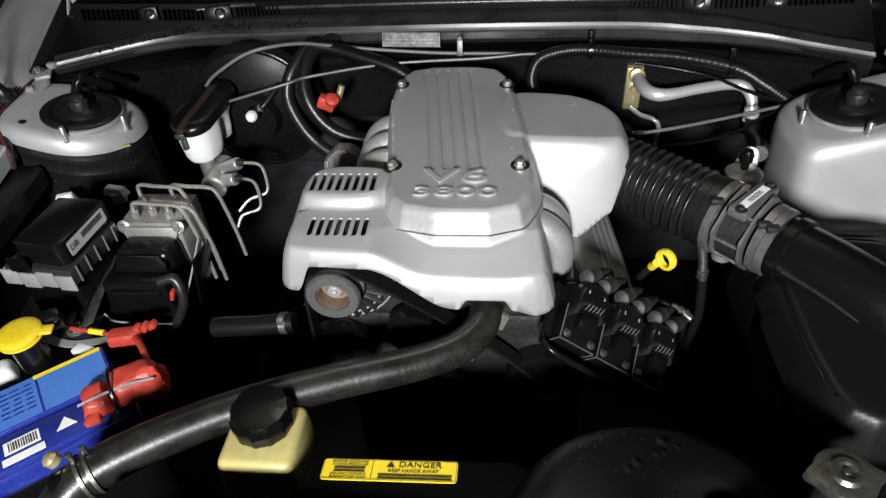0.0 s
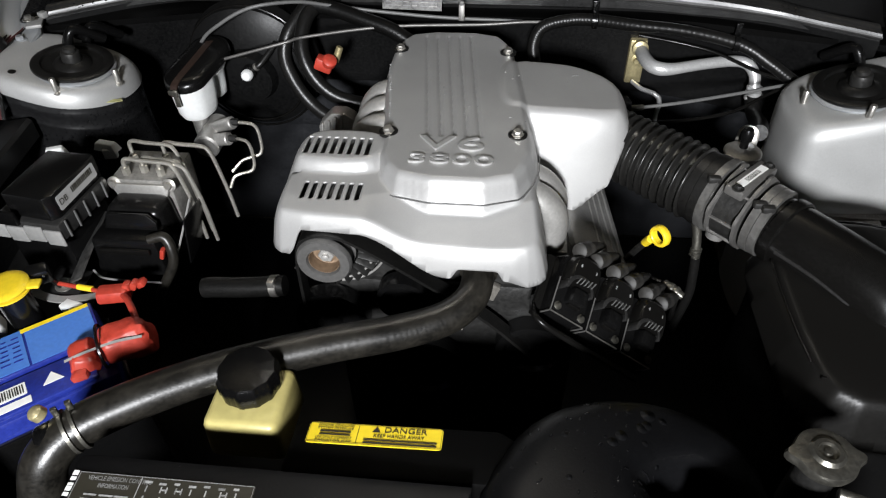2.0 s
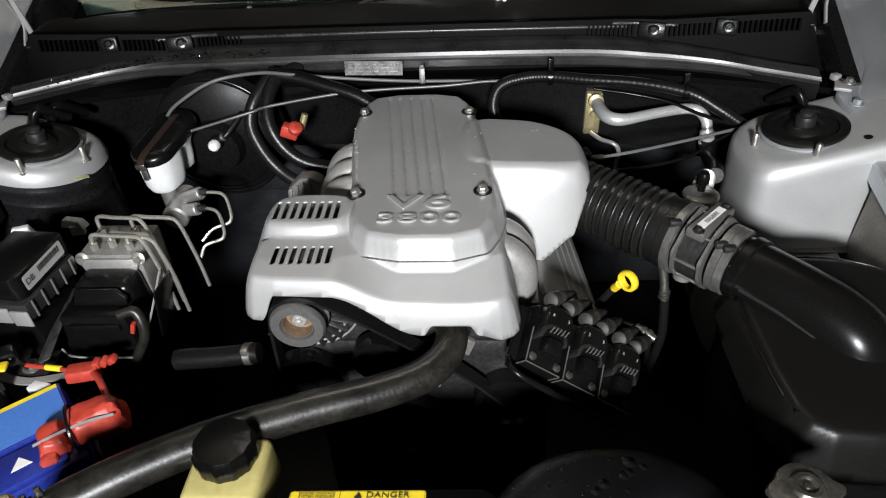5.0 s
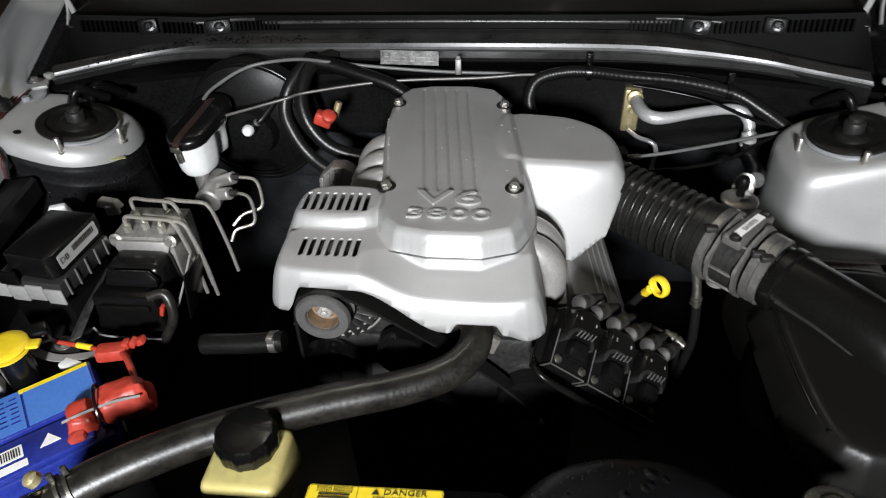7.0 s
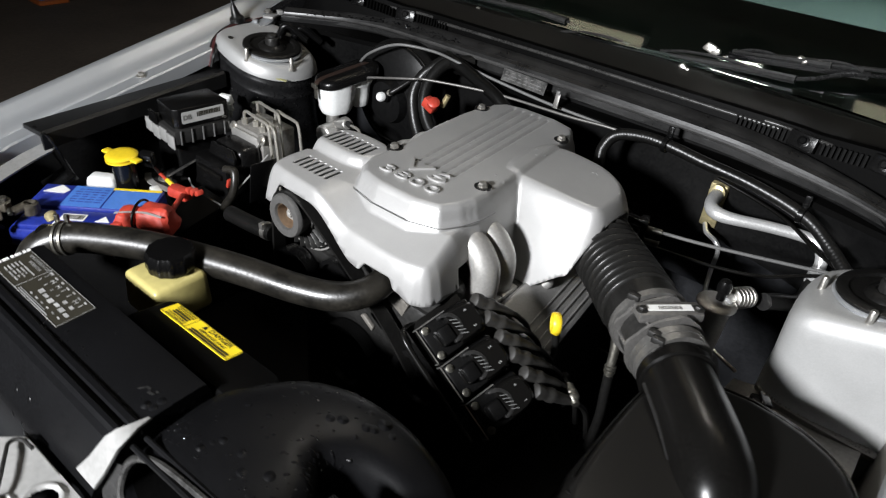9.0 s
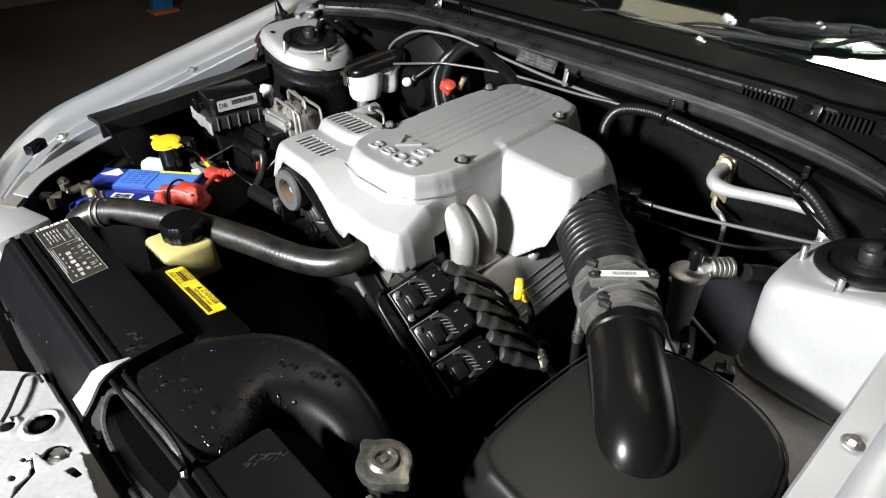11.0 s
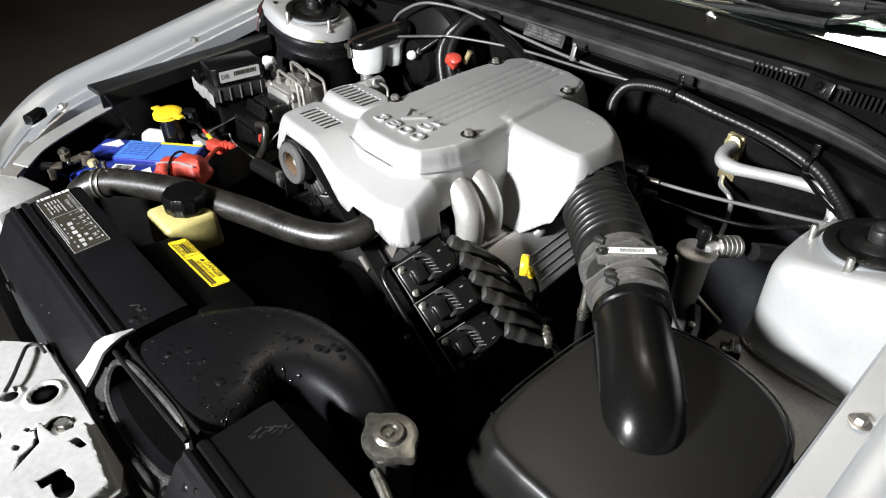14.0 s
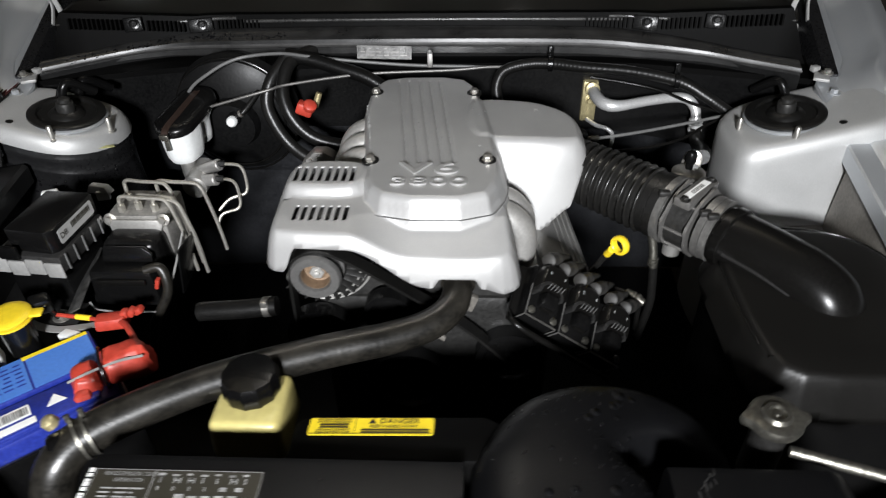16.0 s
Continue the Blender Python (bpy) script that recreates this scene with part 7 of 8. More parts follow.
# black panels added to darken the lower sides of the case
bm = bmesh.new()
box(bm, (0.106, -0.1435, -0.125), (0.228, 0.006, 0.190), 0.002)
box(bm, (-0.006, -0.0690, -0.130), (0.006, 0.150, 0.180), 0.002)
part("tray", bat(bm), BLACK, battery, "added black panels that keep the case sides dark")


def sticker_on(name, x0, x1, y0, y1, z, mat, label=""):
    bm = bmesh.new()
    prism(bm, [(x0, y0), (x0, y1), (x1, y1), (x1, y0)], z, z + 0.0005, 0)
    return part(name, bat(bm), mat, battery, label)


sticker_on("blue_label", 0.006, 0.086, -0.073, -0.010, 0.0051, LIGHTBLUE, "light blue label")
sticker_on("blue_label", 0.089, 0.156, -0.073, -0.004, 0.0051, LIGHTBLUE, "light blue label")
sticker_on("yellow_strip", 0.006, 0.090, -0.010, -0.003, 0.0052, DECAL, "yellow strip")
sticker_on("white_sticker", 0.100, 0.140, -0.112, -0.092, 0.0012, PAPER, "white barcode sticker")
sticker_on("white_sticker", 0.097, 0.144, -0.128, -0.117, 0.0012, PAPER, "white sticker")
rnd = random.Random(11)
for k in range(12):
    x = 0.103 + 0.0028 * k
    sticker_on("barcode_bar", x, x + 0.0008 + 0.001 * rnd.random(), -0.109, -0.095, 0.0018, INK)
for row in range(6):
    for k in range(4):
        x = 0.094 + 0.0145 * k
        sticker_on("print_bar", x, x + 0.008 + 0.005 * rnd.random(), -0.014 - row * 0.0085, -0.0162 - row * 0.0085, 0.0057, BLUE)
bm = bmesh.new()
prism(bm, [(0.058, -0.112), (0.082, -0.112), (0.070, -0.094)], 0.0012, 0.0018, 0)
part("warning_triangle", bat(bm), PAPER, battery)
bm = bmesh.new()
prism(bm, [(0.166, -0.032), (0.160, -0.021), (0.180, -0.004), (0.203, -0.030), (0.184, -0.031)], 0.0051, 0.0058, 0)
part("white_diamond", bat(bm), PAPER, battery)

lead = thing("battery_lead", "red rubber terminal boots and cables on the battery", "battery lead", (-0.37, 0.58, 0.75))
bm = bmesh.new()
mt = Matrix.Rotation(radians(30), 4, "Z")
box(bm, (-0.352, 0.555, 0.776), (0.070, 0.050, 0.044), 0.011, mt, 0.75, 3)
box(bm, (-0.398, 0.528, 0.768), (0.036, 0.044, 0.030), 0.008, mt, 0.85, 3)
box(bm, (-0.392, 0.505, 0.760), (0.022, 0.020, 0.018), 0.005, mt, 0.8, 2)
bmesh.ops.subdivide_edges(bm, edges=bm.edges[:], cuts=2, use_grid_fill=True)
for v in bm.verts:
    v.co += Vector(noise.noise_vector(v.co * 38)) * 0.0055 + Vector(noise.noise_vector(v.co * 120)) * 0.0022
part("terminal_boot", bm, RED, lead, "creased red terminal boot")
bm = bmesh.new()
ribbon(bm, [(-0.412, 0.512, 0.776), (-0.385, 0.521, 0.786), (-0.350, 0.533, 0.795), (-0.322, 0.546, 0.793)], 0.0016, 8, 0.001, (0, -0.5, 1))
part("boot_seam", bm, PALE, lead, "pale seam line on the boot")
bm = bmesh.new()
box(bm, (-0.408, 0.632, 0.772), (0.046, 0.024, 0.020), 0.005, Matrix.Rotation(radians(12), 4, "Z"), 0.9)
for k in range(3):
    box(bm, (-0.390 + 0.008 * k, 0.640 + 0.004 * k, 0.779), (0.010, 0.014, 0.014), 0.003, Matrix.Rotation(radians(30 * k), 4, "Y"))
part("link_holder", bm, RED, lead, "red fusible link holder")
bm = bmesh.new()
sweep(bm, [(-0.345, 0.575, 0.780), (-0.362, 0.597, 0.782), (-0.378, 0.615, 0.780), (-0.392, 0.628, 0.775)], 0.0045, 10, 6)
sweep(bm, [(-0.428, 0.634, 0.772), (-0.455, 0.640, 0.770), (-0.50, 0.648, 0.768)], 0.0032, 8, 6)
part("red_cable", bm, RED, lead)
bm = bmesh.new()
rod(bm, (-0.442, 0.638, 0.771), (-0.466, 0.642, 0.770), 0.0042, 10)
part("yellow_sleeve", bm, YELLOW, lead)
bm = bmesh.new()
path = [Vector((-0.378, 0.541, 0.774)) + Vector((0.5 * math.sin(a) * 0.029, -math.sin(a) * 0.029 * 0.86, math.cos(a) * 0.026)) for a in (2 * math.pi * k / 16 for k in range(17))]
sweep(bm, path, 0.0022, 6, 2)
part("cable_tie", bm, BLACK, lead)

# washer bottle neck with yellow cap
washer = thing("washer_bottle_filler", "yellow washer cap on a black filler neck", "filler cap", (-0.56, 0.625, 0.70))
bm = bmesh.new()
WC = Vector((-0.561, 0.625, 0.784))
lathe(bm, [(0.026, 0.001), (0.0285, 0.002), (0.0285, 0.0045), (0.024, 0.005), (0.024, 0.0065), (0.0275, 0.007), (0.0285, 0.0095), (0.0255, 0.0120), (0.017, 0.0130), (0.006, 0.0134)], WC, (0, -0.05, 1), 40)
for s in (-1, 1):
    box(bm, WC + Vector((s * 0.033, s * 0.008, 0.008)), (0.018, 0.016, 0.005), 0.0022, Matrix.Rotation(0.2, 4, "Z"))
part("cap", bm, YELLOW, washer, "yellow hinged cap with two tabs")
bm = bmesh.new()
sweep(bm, [(-0.561, 0.625, 0.786), (-0.561, 0.626, 0.74), (-0.562, 0.63, 0.68), (-0.57, 0.64, 0.56)], lambda s: 0.0205 - 0.001 * s, 24, 6)
part("filler_neck", bm, BLACK, washer)
bm = bmesh.new()
box(bm, (-0.628, 0.613, 0.716), (0.060, 0.036, 0.030), 0.008, Matrix.Rotation(0.6, 4, "Z"), 0.85, 3)
part("bottle_shoulder", bm, WHITE, washer, "white bottle shoulder")
washer.location += Vector((0.043, -0.033, 0.024))


# ---------------------------------------------------------------- small things
aerial = thing("aerial", "thin black car aerial rising from the fender", "aerial", (-0.735, 1.008, 0.947))
bm = bmesh.new()
sweep(bm, [(-0.735, 1.008, 0.952), (-0.741, 0.990, 1.03), (-0.748, 0.968, 1.13), (-0.76, 0.93, 1.30)], lambda s: 0.0034 - 0.0018 * s, 8, 6)
part("mast", bm, BLACK, aerial)
bm = bmesh.new()
lathe(bm, [(0.017, -0.006), (0.016, 0.004), (0.010, 0.010), (0.006, 0.030), (0.004, 0.034)], (-0.735, 1.008, 0.944), (-0.08, -0.2, 1), 18)
part("base", bm, RUBBER, aerial, "black rubber aerial base")

for at, size, turn_z in (((-0.598, 0.868, 0.832), (0.034, 0.016, 0.018), 0.4), ((-0.572, 0.862, 0.822), (0.014, 0.007, 0.014), 0.2), ((-0.530, 0.898, 0.828), (0.044, 0.018, 0.014), -0.2)):
    bm = bmesh.new()
    box(bm, at, size, 0.002, Matrix.Rotation(turn_z, 4, "Z"), 0.7)
    box(bm, Vector(at) + Vector((0.006, -0.006, -0.010)), (size[0] * 0.5, size[1] * 0.6, 0.018), 0.003, Matrix.Rotation(turn_z + 0.4, 4, "Z"))
    single("wiring_clip", bm, WHITE, "white plastic wiring clip by the tower base", "clip", "", "white wiring clips")

bracket = thing("battery_bracket", "black angled steel strut bolted beside the battery", "bracket", (-0.48, 0.70, 0.76))
bm = bmesh.new()
prism(bm, [(-0.012, 0), (0.014, 0), (0.010, 0.128), (-0.008, 0.128)], 0.0, 0.003, 0.001, plane_axes((-0.472, 0.648, 0.772), (0.865, 0.04, 0.50), (-0.12, 0.985, 0.136)))
part("strut", bm, PLATE, bracket, "dull grey strut plate")
bm = bmesh.new()
prism(bm, [(-0.03, -0.02), (0.03, -0.02), (0.026, 0.03), (-0.03, 0.036)], 0.0, 0.003, 0.001, Matrix.Translation((-0.500, 0.658, 0.752)))
part("foot", bm, SHELF, bracket)
bm = bmesh.new()
bolt(bm, (-0.499, 0.657, 0.755), (0, 0, 1), 0.008, 0.009)
part("bolt", bm, STEEL, bracket, "bright fixing bolt")

plug_in = thing("hose_connector", "small black connector with two bright pins beside the washer cap", "connector", (-0.497, 0.630, 0.79))
bm = bmesh.new()
box(bm, (-0.497, 0.628, 0.806), (0.026, 0.018, 0.030), 0.004, Matrix.Rotation(0.5, 4, "Z") @ Matrix.Rotation(0.3, 4, "X"))
part("body", bm, BLACK, plug_in)
for dx in (-0.006, 0.007):
    bm = bmesh.new()
    ball(bm, (-0.495 + dx, 0.619 + 0.5 * dx, 0.806 + 0.4 * dx), 0.0024)
    part("pin", bm, STEEL, plug_in)
bm = bmesh.new()
sweep(bm, [(-0.498, 0.632, 0.795), (-0.500, 0.645, 0.775), (-0.505, 0.66, 0.74), (-0.51, 0.67, 0.70)], 0.004, 8, 6)
part("lead", bm, RUBBER, plug_in)

strap = thing("ground_strap", "pale flat earth strap curling under the fuse box", "cable", (-0.48, 0.62, 0.755))
bm = bmesh.new()
ribbon(bm, [(-0.545, 0.648, 0.752), (-0.52, 0.634, 0.757), (-0.49, 0.628, 0.758), (-0.462, 0.634, 0.757), (-0.445, 0.645, 0.752)], 0.006)
part("braid", bm, PALE, strap)
bm = bmesh.new()
box(bm, (-0.470, 0.620, 0.752), (0.030, 0.018, 0.012), 0.003, Matrix.Rotation(-0.3, 4, "Z"))
part("tag", bm, WHITE, strap, "white cable tag")

stub = thing("coolant_stub_hose", "short grey rubber hose with steel clamp under the pulley", "hose", (-0.21, 0.62, 0.765))
bm = bmesh.new()
sweep(bm, [(-0.286, 0.650, 0.775), (-0.272, 0.650, 0.777), (-0.225, 0.650, 0.781), (-0.172, 0.652, 0.787)], 0.0140, 18, 8)
part("hose_wall", bm, RUBBER, stub)
bm = bmesh.new()
lathe(bm, [(0.0140, -0.005), (0.0150, -0.0045), (0.0150, 0.0045), (0.0140, 0.005)], (-0.186, 0.6515, 0.7855), (1, 0.02, 0.10), 24)
box(bm, (-0.186, 0.642, 0.800), (0.009, 0.010, 0.010), 0.001)
part("clamp", bm, STEEL, stub, "steel worm clamp")

sensor = thing("sensor_plug", "bright ribbed sensor plug on a black lead", "plug", (0.348, 0.732, 0.741))
bm = bmesh.new()
lathe(bm, [(0.005, 0.0), (0.008, 0.003), (0.008, 0.011), (0.0092, 0.013), (0.0092, 0.016), (0.008, 0.018), (0.0092, 0.021), (0.0092, 0.024), (0.007, 0.027), (0.005, 0.034)], (0.338, 0.742, 0.743), (0.75, -0.60, -0.10), 18)
part("plug_body", bm, CAPSTEEL, sensor)
bm = bmesh.new()
sweep(bm, [(0.338, 0.742, 0.743), (0.325, 0.755, 0.738), (0.318, 0.78, 0.72), (0.315, 0.81, 0.68)], 0.0045, 8, 6)
part("lead", bm, RUBBER, sensor)

breather = thing("breather_pipe", "short bright ribbed pipe hanging beside the flow meter", "pipe", (0.377, 0.772, 0.77))
bm = bmesh.new()
sweep(bm, [(0.372, 0.778, 0.826), (0.376, 0.774, 0.812), (0.379, 0.768, 0.79), (0.381, 0.765, 0.772)], 0.0062, 12, 6)
part("tube", bm, CAPSTEEL, breather)
for k in range(3):
    bm = bmesh.new()
    lathe(bm, [(0.006, -0.0015), (0.0082, 0.0), (0.006, 0.0015)], (0.3795, 0.7675, 0.788 - 0.005 * k), (0.1, -0.2, -1), 14)
    part("rib", bm, CAPSTEEL, breather)
bm = bmesh.new()
sweep(bm, [(0.381, 0.765, 0.775), (0.384, 0.762, 0.74), (0.386, 0.762, 0.70), (0.38, 0.77, 0.62)], 0.0068, 12, 6)
part("hose", bm, RUBBER, breather, "black hose below the pipe")

strap_clip = thing("cable_bracket", "small grey strap bracket holding the cables to the cowl", "bracket", (0.03, 1.165, 0.945))
bm = bmesh.new()
box(bm, (0.022, 1.158, 0.950), (0.010, 0.003, 0.028), 0.001, Matrix.Rotation(-0.2, 4, "X"))
part("strap", bm, METER, strap_clip)
bm = bmesh.new()
box(bm, (0.022, 1.160, 0.965), (0.008, 0.006, 0.008), 0.002)
part("hook", bm, GREYPL, strap_clip)

fastener = thing("push_fastener", "small grey disc fastener pressed into the firewall", "fastener", (0.367, 1.247, 0.848))
bm = bmesh.new()
lathe(bm, [(0.011, 0), (0.011, 0.002), (0.007, 0.0035), (0.0068, 0.002), (0.004, 0.002), (0.003, 0.004)], (0.387, 1.250, 0.846), (0, -1, 0.1), 22)
part("disc", bm, GREYPL, fastener)

grommet = thing("orange_hose_ring", "small orange ring on the black heater hose elbow", "ring", (-0.255, 1.14, 0.915))
bm = bmesh.new()
ring_pts = [Vector((-0.252, 1.12, 0.915)) + Vector((0.006 * math.cos(t), -0.002 * math.cos(t), 0.007 * math.sin(t))) for t in (2 * math.pi * k / 16 for k in range(17))]
sweep(bm, ring_pts, 0.0011, 6, 2)
part("ring", bm, ORANGE, grommet)

loom = thing("wing_wiring", "dark red and black wires along the wing beside the tower", "wiring", (-0.72, 0.98, 0.88))
for k, (mat, off) in enumerate(((RUBBER, 0.0), (REDWIRE, 0.006), (REDWIRE, 0.011), (RUBBER, 0.015))):
    bm = bmesh.new()
    sweep(bm, [(-0.735 + off, 1.075, 0.940), (-0.738 + off, 1.03, 0.938 - 0.2 * off), (-0.728 + off, 0.97, 0.931 + 0.1 * off), (-0.714 + off, 0.93, 0.918), (-0.698 + off, 0.907, 0.898), (-0.700 + off, 0.898, 0.870)], 0.0034, 8, 8)
    part("wire", bm, mat, loom)

leaf = bmesh.new()
ribbon(leaf, [(-0.556, 0.958, 0.868), (-0.545, 0.962, 0.8715), (-0.535, 0.964, 0.8715), (-0.524, 0.972, 0.8695)], 0.0045, 6, 0.0008)
single("dry_leaf", leaf, material("dry_leaf", (0.33, 0.32, 0.14), 0.6, 0.0, 0.4, 200, 0.2, 0.1), "yellow-green scrap of leaf lodged under the tower plate", "leaf")

hanger = thing("apron_wiring", "black wiring and pipes running down beside the air box", "wiring", (0.52, 0.88, 0.74))
for pts, r, mat in (([(0.452, 0.86, 0.80), (0.475, 0.85, 0.775), (0.50, 0.845, 0.765), (0.525, 0.86, 0.762), (0.542, 0.885, 0.765)], 0.0022, PALE),
                    ([(0.39, 0.98, 0.78), (0.43, 0.95, 0.77), (0.47, 0.93, 0.765), (0.505, 0.915, 0.762)], 0.0026, PIPE),
                    ([(0.47, 0.90, 0.775), (0.488, 0.87, 0.760), (0.495, 0.83, 0.745), (0.49, 0.79, 0.735)], 0.010, RUBBER),
                    ([(0.475, 0.80, 0.80), (0.500, 0.795, 0.79), (0.525, 0.79, 0.775), (0.53, 0.77, 0.74)], 0.0035, RUBBER)):
    bm = bmesh.new()
    sweep(bm, pts, r, 8, 8)
    part("wire", bm, mat, hanger)
for x, y, z in ((0.486, 0.868, 0.772), (0.495, 0.842, 0.768)):
    bm = bmesh.new()
    lathe(bm, [(0.005, 0), (0.005, 0.003), (0.003, 0.005)], (x, y, z), (0, 0, 1), 12)
    part("clip", bm, STEEL, hanger)
bm = bmesh.new()
box(bm, (0.553, 0.836, 0.793), (0.024, 0.020, 0.018), 0.003, Matrix.Rotation(0.5, 4, "Z"))
box(bm, (0.553, 0.836, 0.803), (0.005, 0.024, 0.004), 0.001, Matrix.Rotation(0.5, 4, "Z"))
part("connector", bm, BLACK, hanger, "black wiring connector")
bm = bmesh.new()
box(bm, (0.553, 0.836, 0.760), (0.010, 0.008, 0.055), 0.001)
part("connector_stalk", bm, BLACK, hanger)

negative = thing("battery_negative_clamp", "grey lead battery clamp with black earth cable", "battery clamp", (-0.495, 0.45, 0.79))
bm = bmesh.new()
lathe(bm, [(0.013, 0), (0.014, 0.003), (0.013, 0.018), (0.009, 0.020), (0.0085, 0.012)], (-0.510, 0.424, 0.768), (0, 0, 1), 20)
box(bm, (-0.512, 0.408, 0.781), (0.018, 0.030, 0.010), 0.003, Matrix.Rotation(0.2, 4, "Z"))
box(bm, (-0.520, 0.392, 0.789), (0.012, 0.016, 0.016), 0.002, Matrix.Rotation(0.5, 4, "Z"))
part("clamp", bm, CORRODED, negative, "corroded grey lead clamp")
bm = bmesh.new()
bolt(bm, (-0.523, 0.392, 0.797), (0.3, 0, 1), 0.006, 0.008)
rod(bm, (-0.500, 0.390, 0.783), (-0.536, 0.398, 0.786), 0.0035, 10)
part("clamp_bolt", bm, CAPSTEEL, negative)
bm = bmesh.new()
box(bm, (-0.508, 0.370, 0.782), (0.022, 0.020, 0.006), 0.002, Matrix.Rotation(-0.3, 4, "Z"))
box(bm, (-0.497, 0.358, 0.774), (0.010, 0.012, 0.020), 0.002)
part("cable_lug", bm, CORRODED, negative, "bent cable lug")
bm = bmesh.new()
sweep(bm, [(-0.510, 0.366, 0.782), (-0.535, 0.355, 0.776), (-0.560, 0.36, 0.755), (-0.575, 0.39, 0.72)], 0.007, 10, 6)
part("cable", bm, RUBBER, negative)

# things far off on the garage floor
rack = thing("storage_rack", "blue steel storage rack uprights with orange feet against the wall", "rack", (-4.75, 2.6, 0))
for x, y in ((-4.58, 2.15), (-5.0, 3.06)):
    bm = bmesh.new()
    box(bm, (x, y, 0.95), (0.09, 0.15, 1.86), 0.006)
    post = part("upright", bm, BLUEBIN, rack, "blue painted steel upright")
    bm = bmesh.new()
    box(bm, (x + 0.01, y, 0.012), (0.16, 0.20, 0.024), 0.004)
    part("foot", bm, ORANGEBIN, post, "orange foot plate")
bm = bmesh.new()
box(bm, (-4.79, 2.605, 1.5), (0.05, 0.95, 0.09), 0.005, Matrix.Rotation(0.43, 4, "Z"))
part("beam", bm, ORANGEBIN, rack, "orange cross beam")
crate = thing("orange_crate", "orange plastic crate on the garage floor", "crate", (-5.25, 3.62, 0))
bm = bmesh.new()
box(bm, (-5.25, 3.62, 0.13), (0.26, 0.24, 0.25), 0.012, None, 1.05)
part("tub", bm, ORANGEBIN, crate)
bm = bmesh.new()
box(bm, (-5.25, 3.62, 0.262), (0.30, 0.28, 0.020), 0.006)
part("rim", bm, ORANGEBIN, crate)

rng = random.Random(77)
for at, turn_z, count in (((0.064, 0.309, 0.8534), 0.2, 6), ((0.330, 0.330, 0.8542), 0.9, 13)):
    bm = bmesh.new()
    for k in range(count):
        run = (k / (count - 1) - 0.5) * 0.003 * count
        long, thin = rng.uniform(0.002, 0.006), rng.uniform(0.0006, 0.0018)
        m = Matrix.Translation(at) @ Matrix.Rotation(0.067, 4, "X") @ Matrix.Rotation(turn_z, 4, "Z") @ Matrix.Translation((run, rng.uniform(-0.006, 0.006), 0)) @ Matrix.Rotation(rng.uniform(-0.2, 0.9), 4, "Z")
        prism(bm, [(-long, 0), (-long * 0.4, -thin), (long * 0.5, -thin * 0.7), (long, thin * 0.4), (long * 0.3, thin), (-long * 0.6, thin * 0.8)], 0.0, 0.0004, 0, m)
    part("scuff_mark", bm, SHELF, radiator_cover, "dusty grey scuff mark")

# ribbed casting behind the vent housing
bm = bmesh.new()
prism(bm, [(-0.034, -0.09), (0.030, -0.09), (0.034, -0.010), (0.018, 0.0), (-0.004, 0.0), (-0.028, -0.024)], -0.014, 0.014, 0.004, plane_axes((-0.176, 1.004, 0.846), (1, 0, 0), (0, 0, 1)))
neck = part("ribbed_casting", bm, CASTING, engine, "ribbed bare alloy casting")
for k in range(4):
    bm = bmesh.new()
    box(bm, (-0.200 + 0.0115 * k, 0.988, 0.788 + 0.006 * k), (0.0040, 0.008, 0.082), 0.001, Matrix.Rotation(0.10, 4, "Y"))
    part("rib", bm, CASTING, neck)

# ---------------------------------------------------------------- water drops
def drops(name, parent_label, spots, mat=WATER):
    """Small flattened water domes lying on a surface."""
    bm = bmesh.new()
    for at, up, r, stretch, turn_z in spots:
        u, v, w = frame_axes(up)
        cu = u * math.cos(turn_z) + v * math.sin(turn_z)
        cv = v * math.cos(turn_z) - u * math.sin(turn_z)
        rings = [[bm.verts.new(Vector(at) + (cu * math.cos(t) * stretch + cv * math.sin(t)) * r * k + w * (r * h)) for t in (2 * math.pi * n / 8 for n in range(8))] for k, h in ((1.0, -0.05), (0.86, 0.24), (0.5, 0.40))]
        top = bm.verts.new(Vector(at) + w * (r * 0.46))
        for p, q in zip(rings, rings[1:]):
            for n in range(8):
                bm.faces.new((p[n], p[(n + 1) % 8], q[(n + 1) % 8], q[n]))
        for n in range(8):
            bm.faces.new((rings[2][n], rings[2][(n + 1) % 8], top))
    return single(name, bm, mat, parent_label, "water", "stuff", angle=80.0)


rnd = random.Random(4)
spots = []
while len(spots) < 190:
    i, n = 3 + int(17 * rnd.random() ** 1.4), 2 + int(13 * rnd.random() ** 1.3)
    f, g = rnd.random(), rnd.random()
    p00, p10, p01 = outer[i][n], outer[i + 1][n], outer[i][n + 1]
    at = p00 + (p10 - p00) * f + (p01 - p00) * g
    up = (p01 - p00).cross(p10 - p00).normalized()
    if up.z < 0:
        up = -up
    if up.z > 0.35:
        spots.append((at, up, 0.0006 + 0.0013 * rnd.random() ** 2, 1.0 + rnd.random() * 2.2, 0.6 + rnd.random() * 0.9))
drops("water_drops", "clear water drops scattered on the intake scoop", spots)
spots = []
for _ in range(130):
    q = Vector((-0.66 + 0.40 * rnd.random() ** 0.8, 0, 0))
    line = min(smooth_path(SEAL_LINE, 8), key=lambda p: abs(p.x - q.x))
    s = rnd.random()
    spots.append((line + Vector((q.x - line.x, -0.006 - 0.018 * s, 0.001 - 0.006 * s)), (0, -0.4, 1), 0.0007 + 0.0015 * rnd.random() ** 2, 1.0 + rnd.random(), rnd.random() * 3))
drops("water_drops", "small water drops on the rubber seal", spots)
spots = []
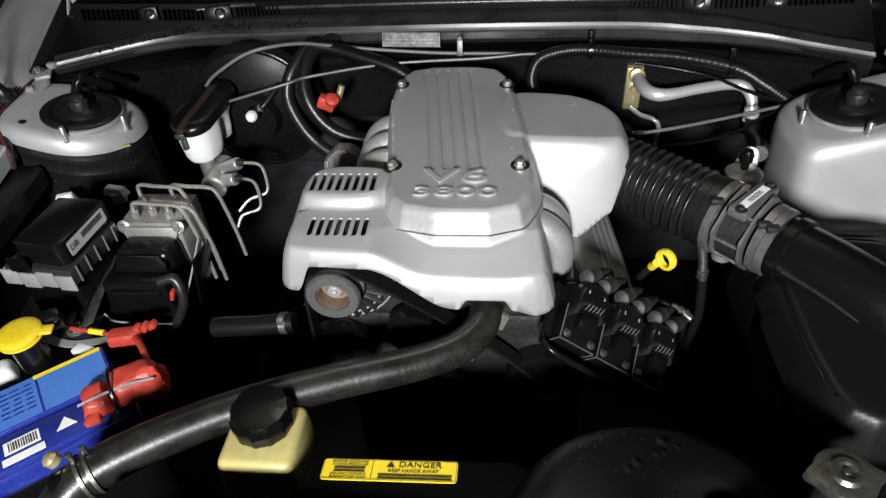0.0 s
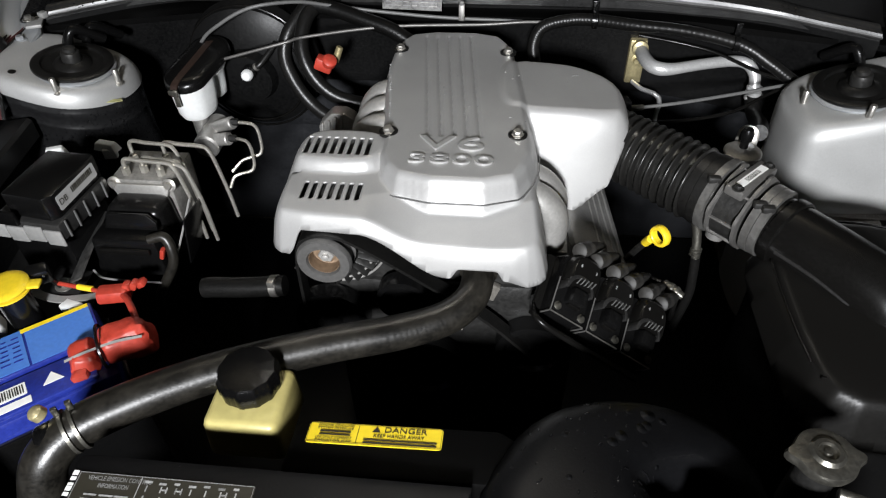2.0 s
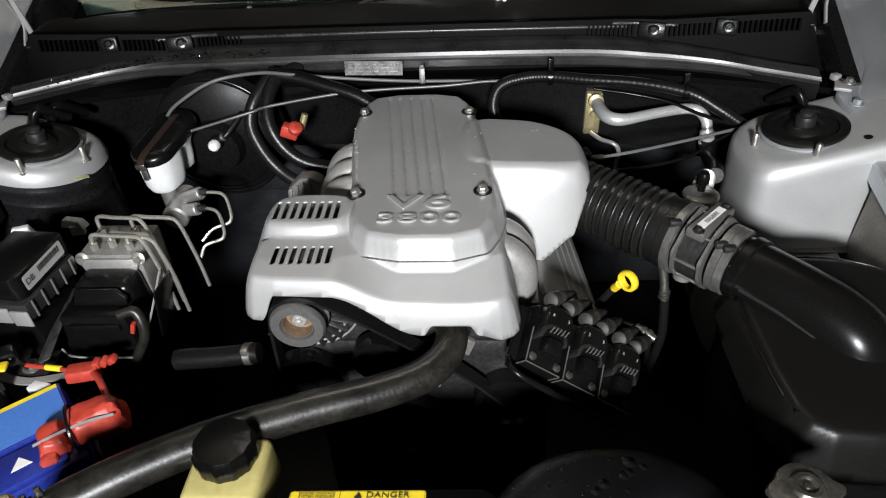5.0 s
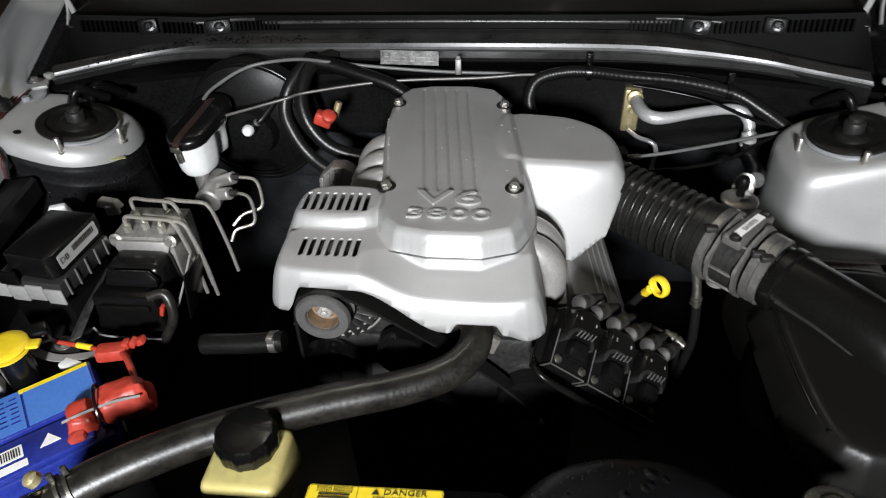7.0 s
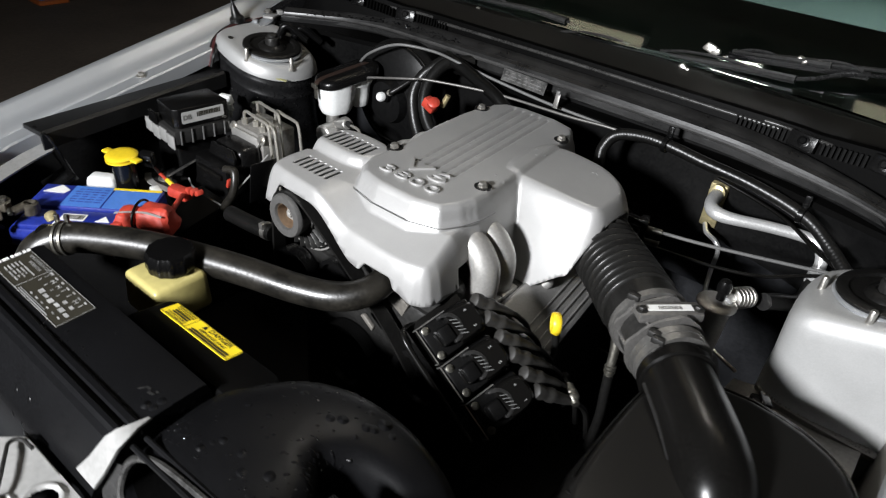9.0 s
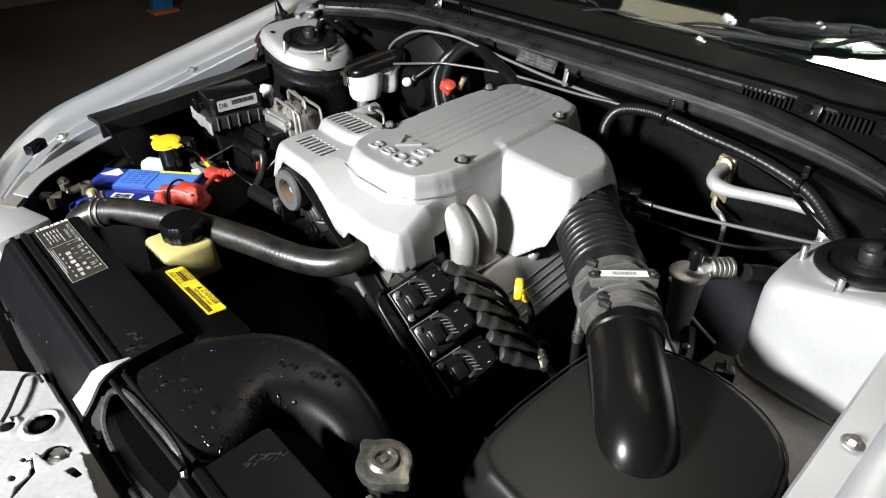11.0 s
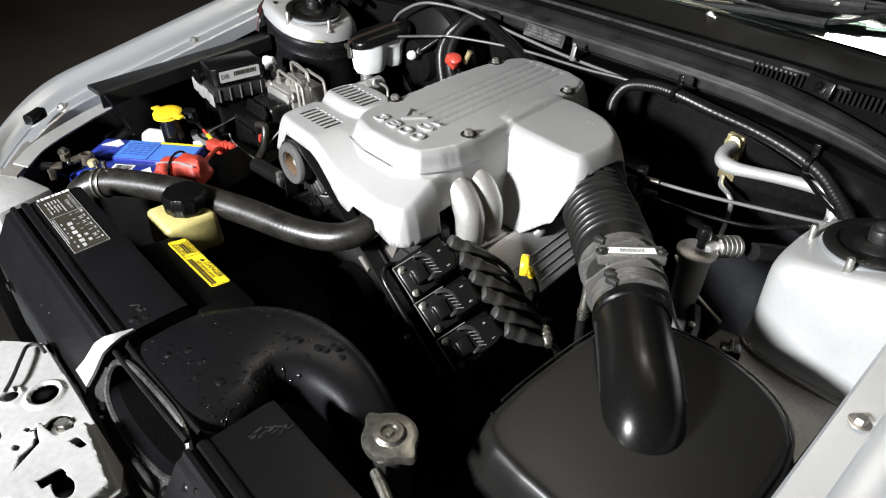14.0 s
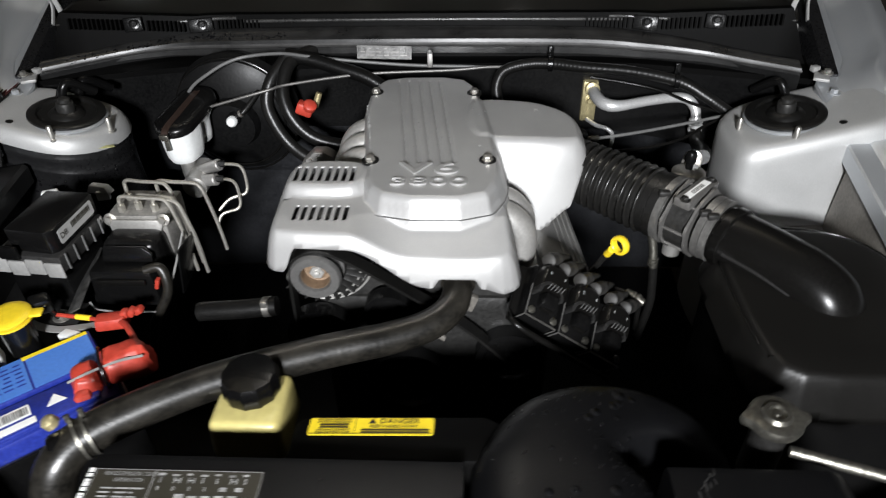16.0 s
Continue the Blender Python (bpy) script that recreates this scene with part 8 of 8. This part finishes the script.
for _ in range(46):
    n = rnd.randint(1, 16)
    (ax, ay), (bx, by) = TOWER[n], TOWER[n + 1]
    f = rnd.random()
    x, y = ax + (bx - ax) * f, ay + (by - ay) * f
    out = Vector((by - ay, ax - bx, 0)).normalized()
    out = out if out.dot(Vector((x - 0.64, y - 1.0, 0))) > 0 else -out
    z = 0.800 + 0.030 * rnd.random() ** 0.7
    spots.append(((2 * TOWER_MID - (0.64 + (x - 0.64) * 0.959), 1.0 + (y - 1.0) * 0.959, z), (-out.x, out.y, 0.1), 0.0009 + 0.0018 * rnd.random() ** 2, 1.2, 1.57))
drops("water_drops", "water drops on the black tower body", spots)
spots = []
for _ in range(95):
    if rnd.random() < 0.6:
        y = 0.80 + 0.20 * rnd.random()
        x = -0.0455 - 0.029 * (y - 0.785) / 0.185 + 0.004 * rnd.random() + 0.002
    else:
        x, y = -0.02 + 0.27 * rnd.random(), 0.82 + 0.16 * rnd.random()
    z = float(cover_height(np.array([x]), np.array([y]))[0])
    spots.append(((x, y, z), (0, 0, 1), 0.0005 + 0.0011 * rnd.random() ** 2, 1.0 + 0.8 * rnd.random(), rnd.random() * 3))
drops("water_drops", "bright water drops along the engine cover's lid", spots, CLEARWATER)
spots = [((-0.20 + 0.28 * rnd.random(), 0.279 + 0.020 * rnd.random() ** 2, 0.8517), (0, -0.08, 1), 0.0006 + 0.0014 * rnd.random() ** 2, 1.0 + rnd.random(), rnd.random() * 3) for _ in range(50)]
drops("water_drops", "fine water drops on the radiator shroud", spots)

for side in (-1, 1):
    catch = thing("hinge_stop", "pale worn metal stop bolted beside the seal's end", "bracket", (side * 0.70, 1.09, 0.95), "", "hinge stops")
    bm = bmesh.new()
    box(bm, (side * 0.706, 1.084, 0.948), (0.026, 0.044, 0.006), 0.002, Matrix.Rotation(side * -0.4, 4, "Z"))
    box(bm, (side * 0.700, 1.102, 0.954), (0.014, 0.012, 0.010), 0.002, Matrix.Rotation(side * 0.3, 4, "Z"))
    part("block", bm, PALE, catch)
    bm = bmesh.new()
    bolt(bm, (side * 0.708, 1.074, 0.957), (0, 0, 1), 0.006, 0.007)
    part("bolt", bm, STEEL, catch)

linkage = thing("cable_joint", "small black bracket with steel cable ends behind the cover", "bracket", (0.30, 1.0, 0.86))
bm = bmesh.new()
box(bm, (0.292, 1.006, 0.862), (0.014, 0.022, 0.040), 0.003, Matrix.Rotation(0.3, 4, "Z"))
box(bm, (0.280, 1.000, 0.874), (0.030, 0.014, 0.014), 0.003)
part("bracket", bm, BLACK, linkage)
for z in (0.866, 0.844):
    bm = bmesh.new()
    rod(bm, (0.296, 1.003, z), (0.322, 1.010, z), 0.0048, 12)
    part("cable_end", bm, CAPSTEEL, linkage, "worn steel cable end")
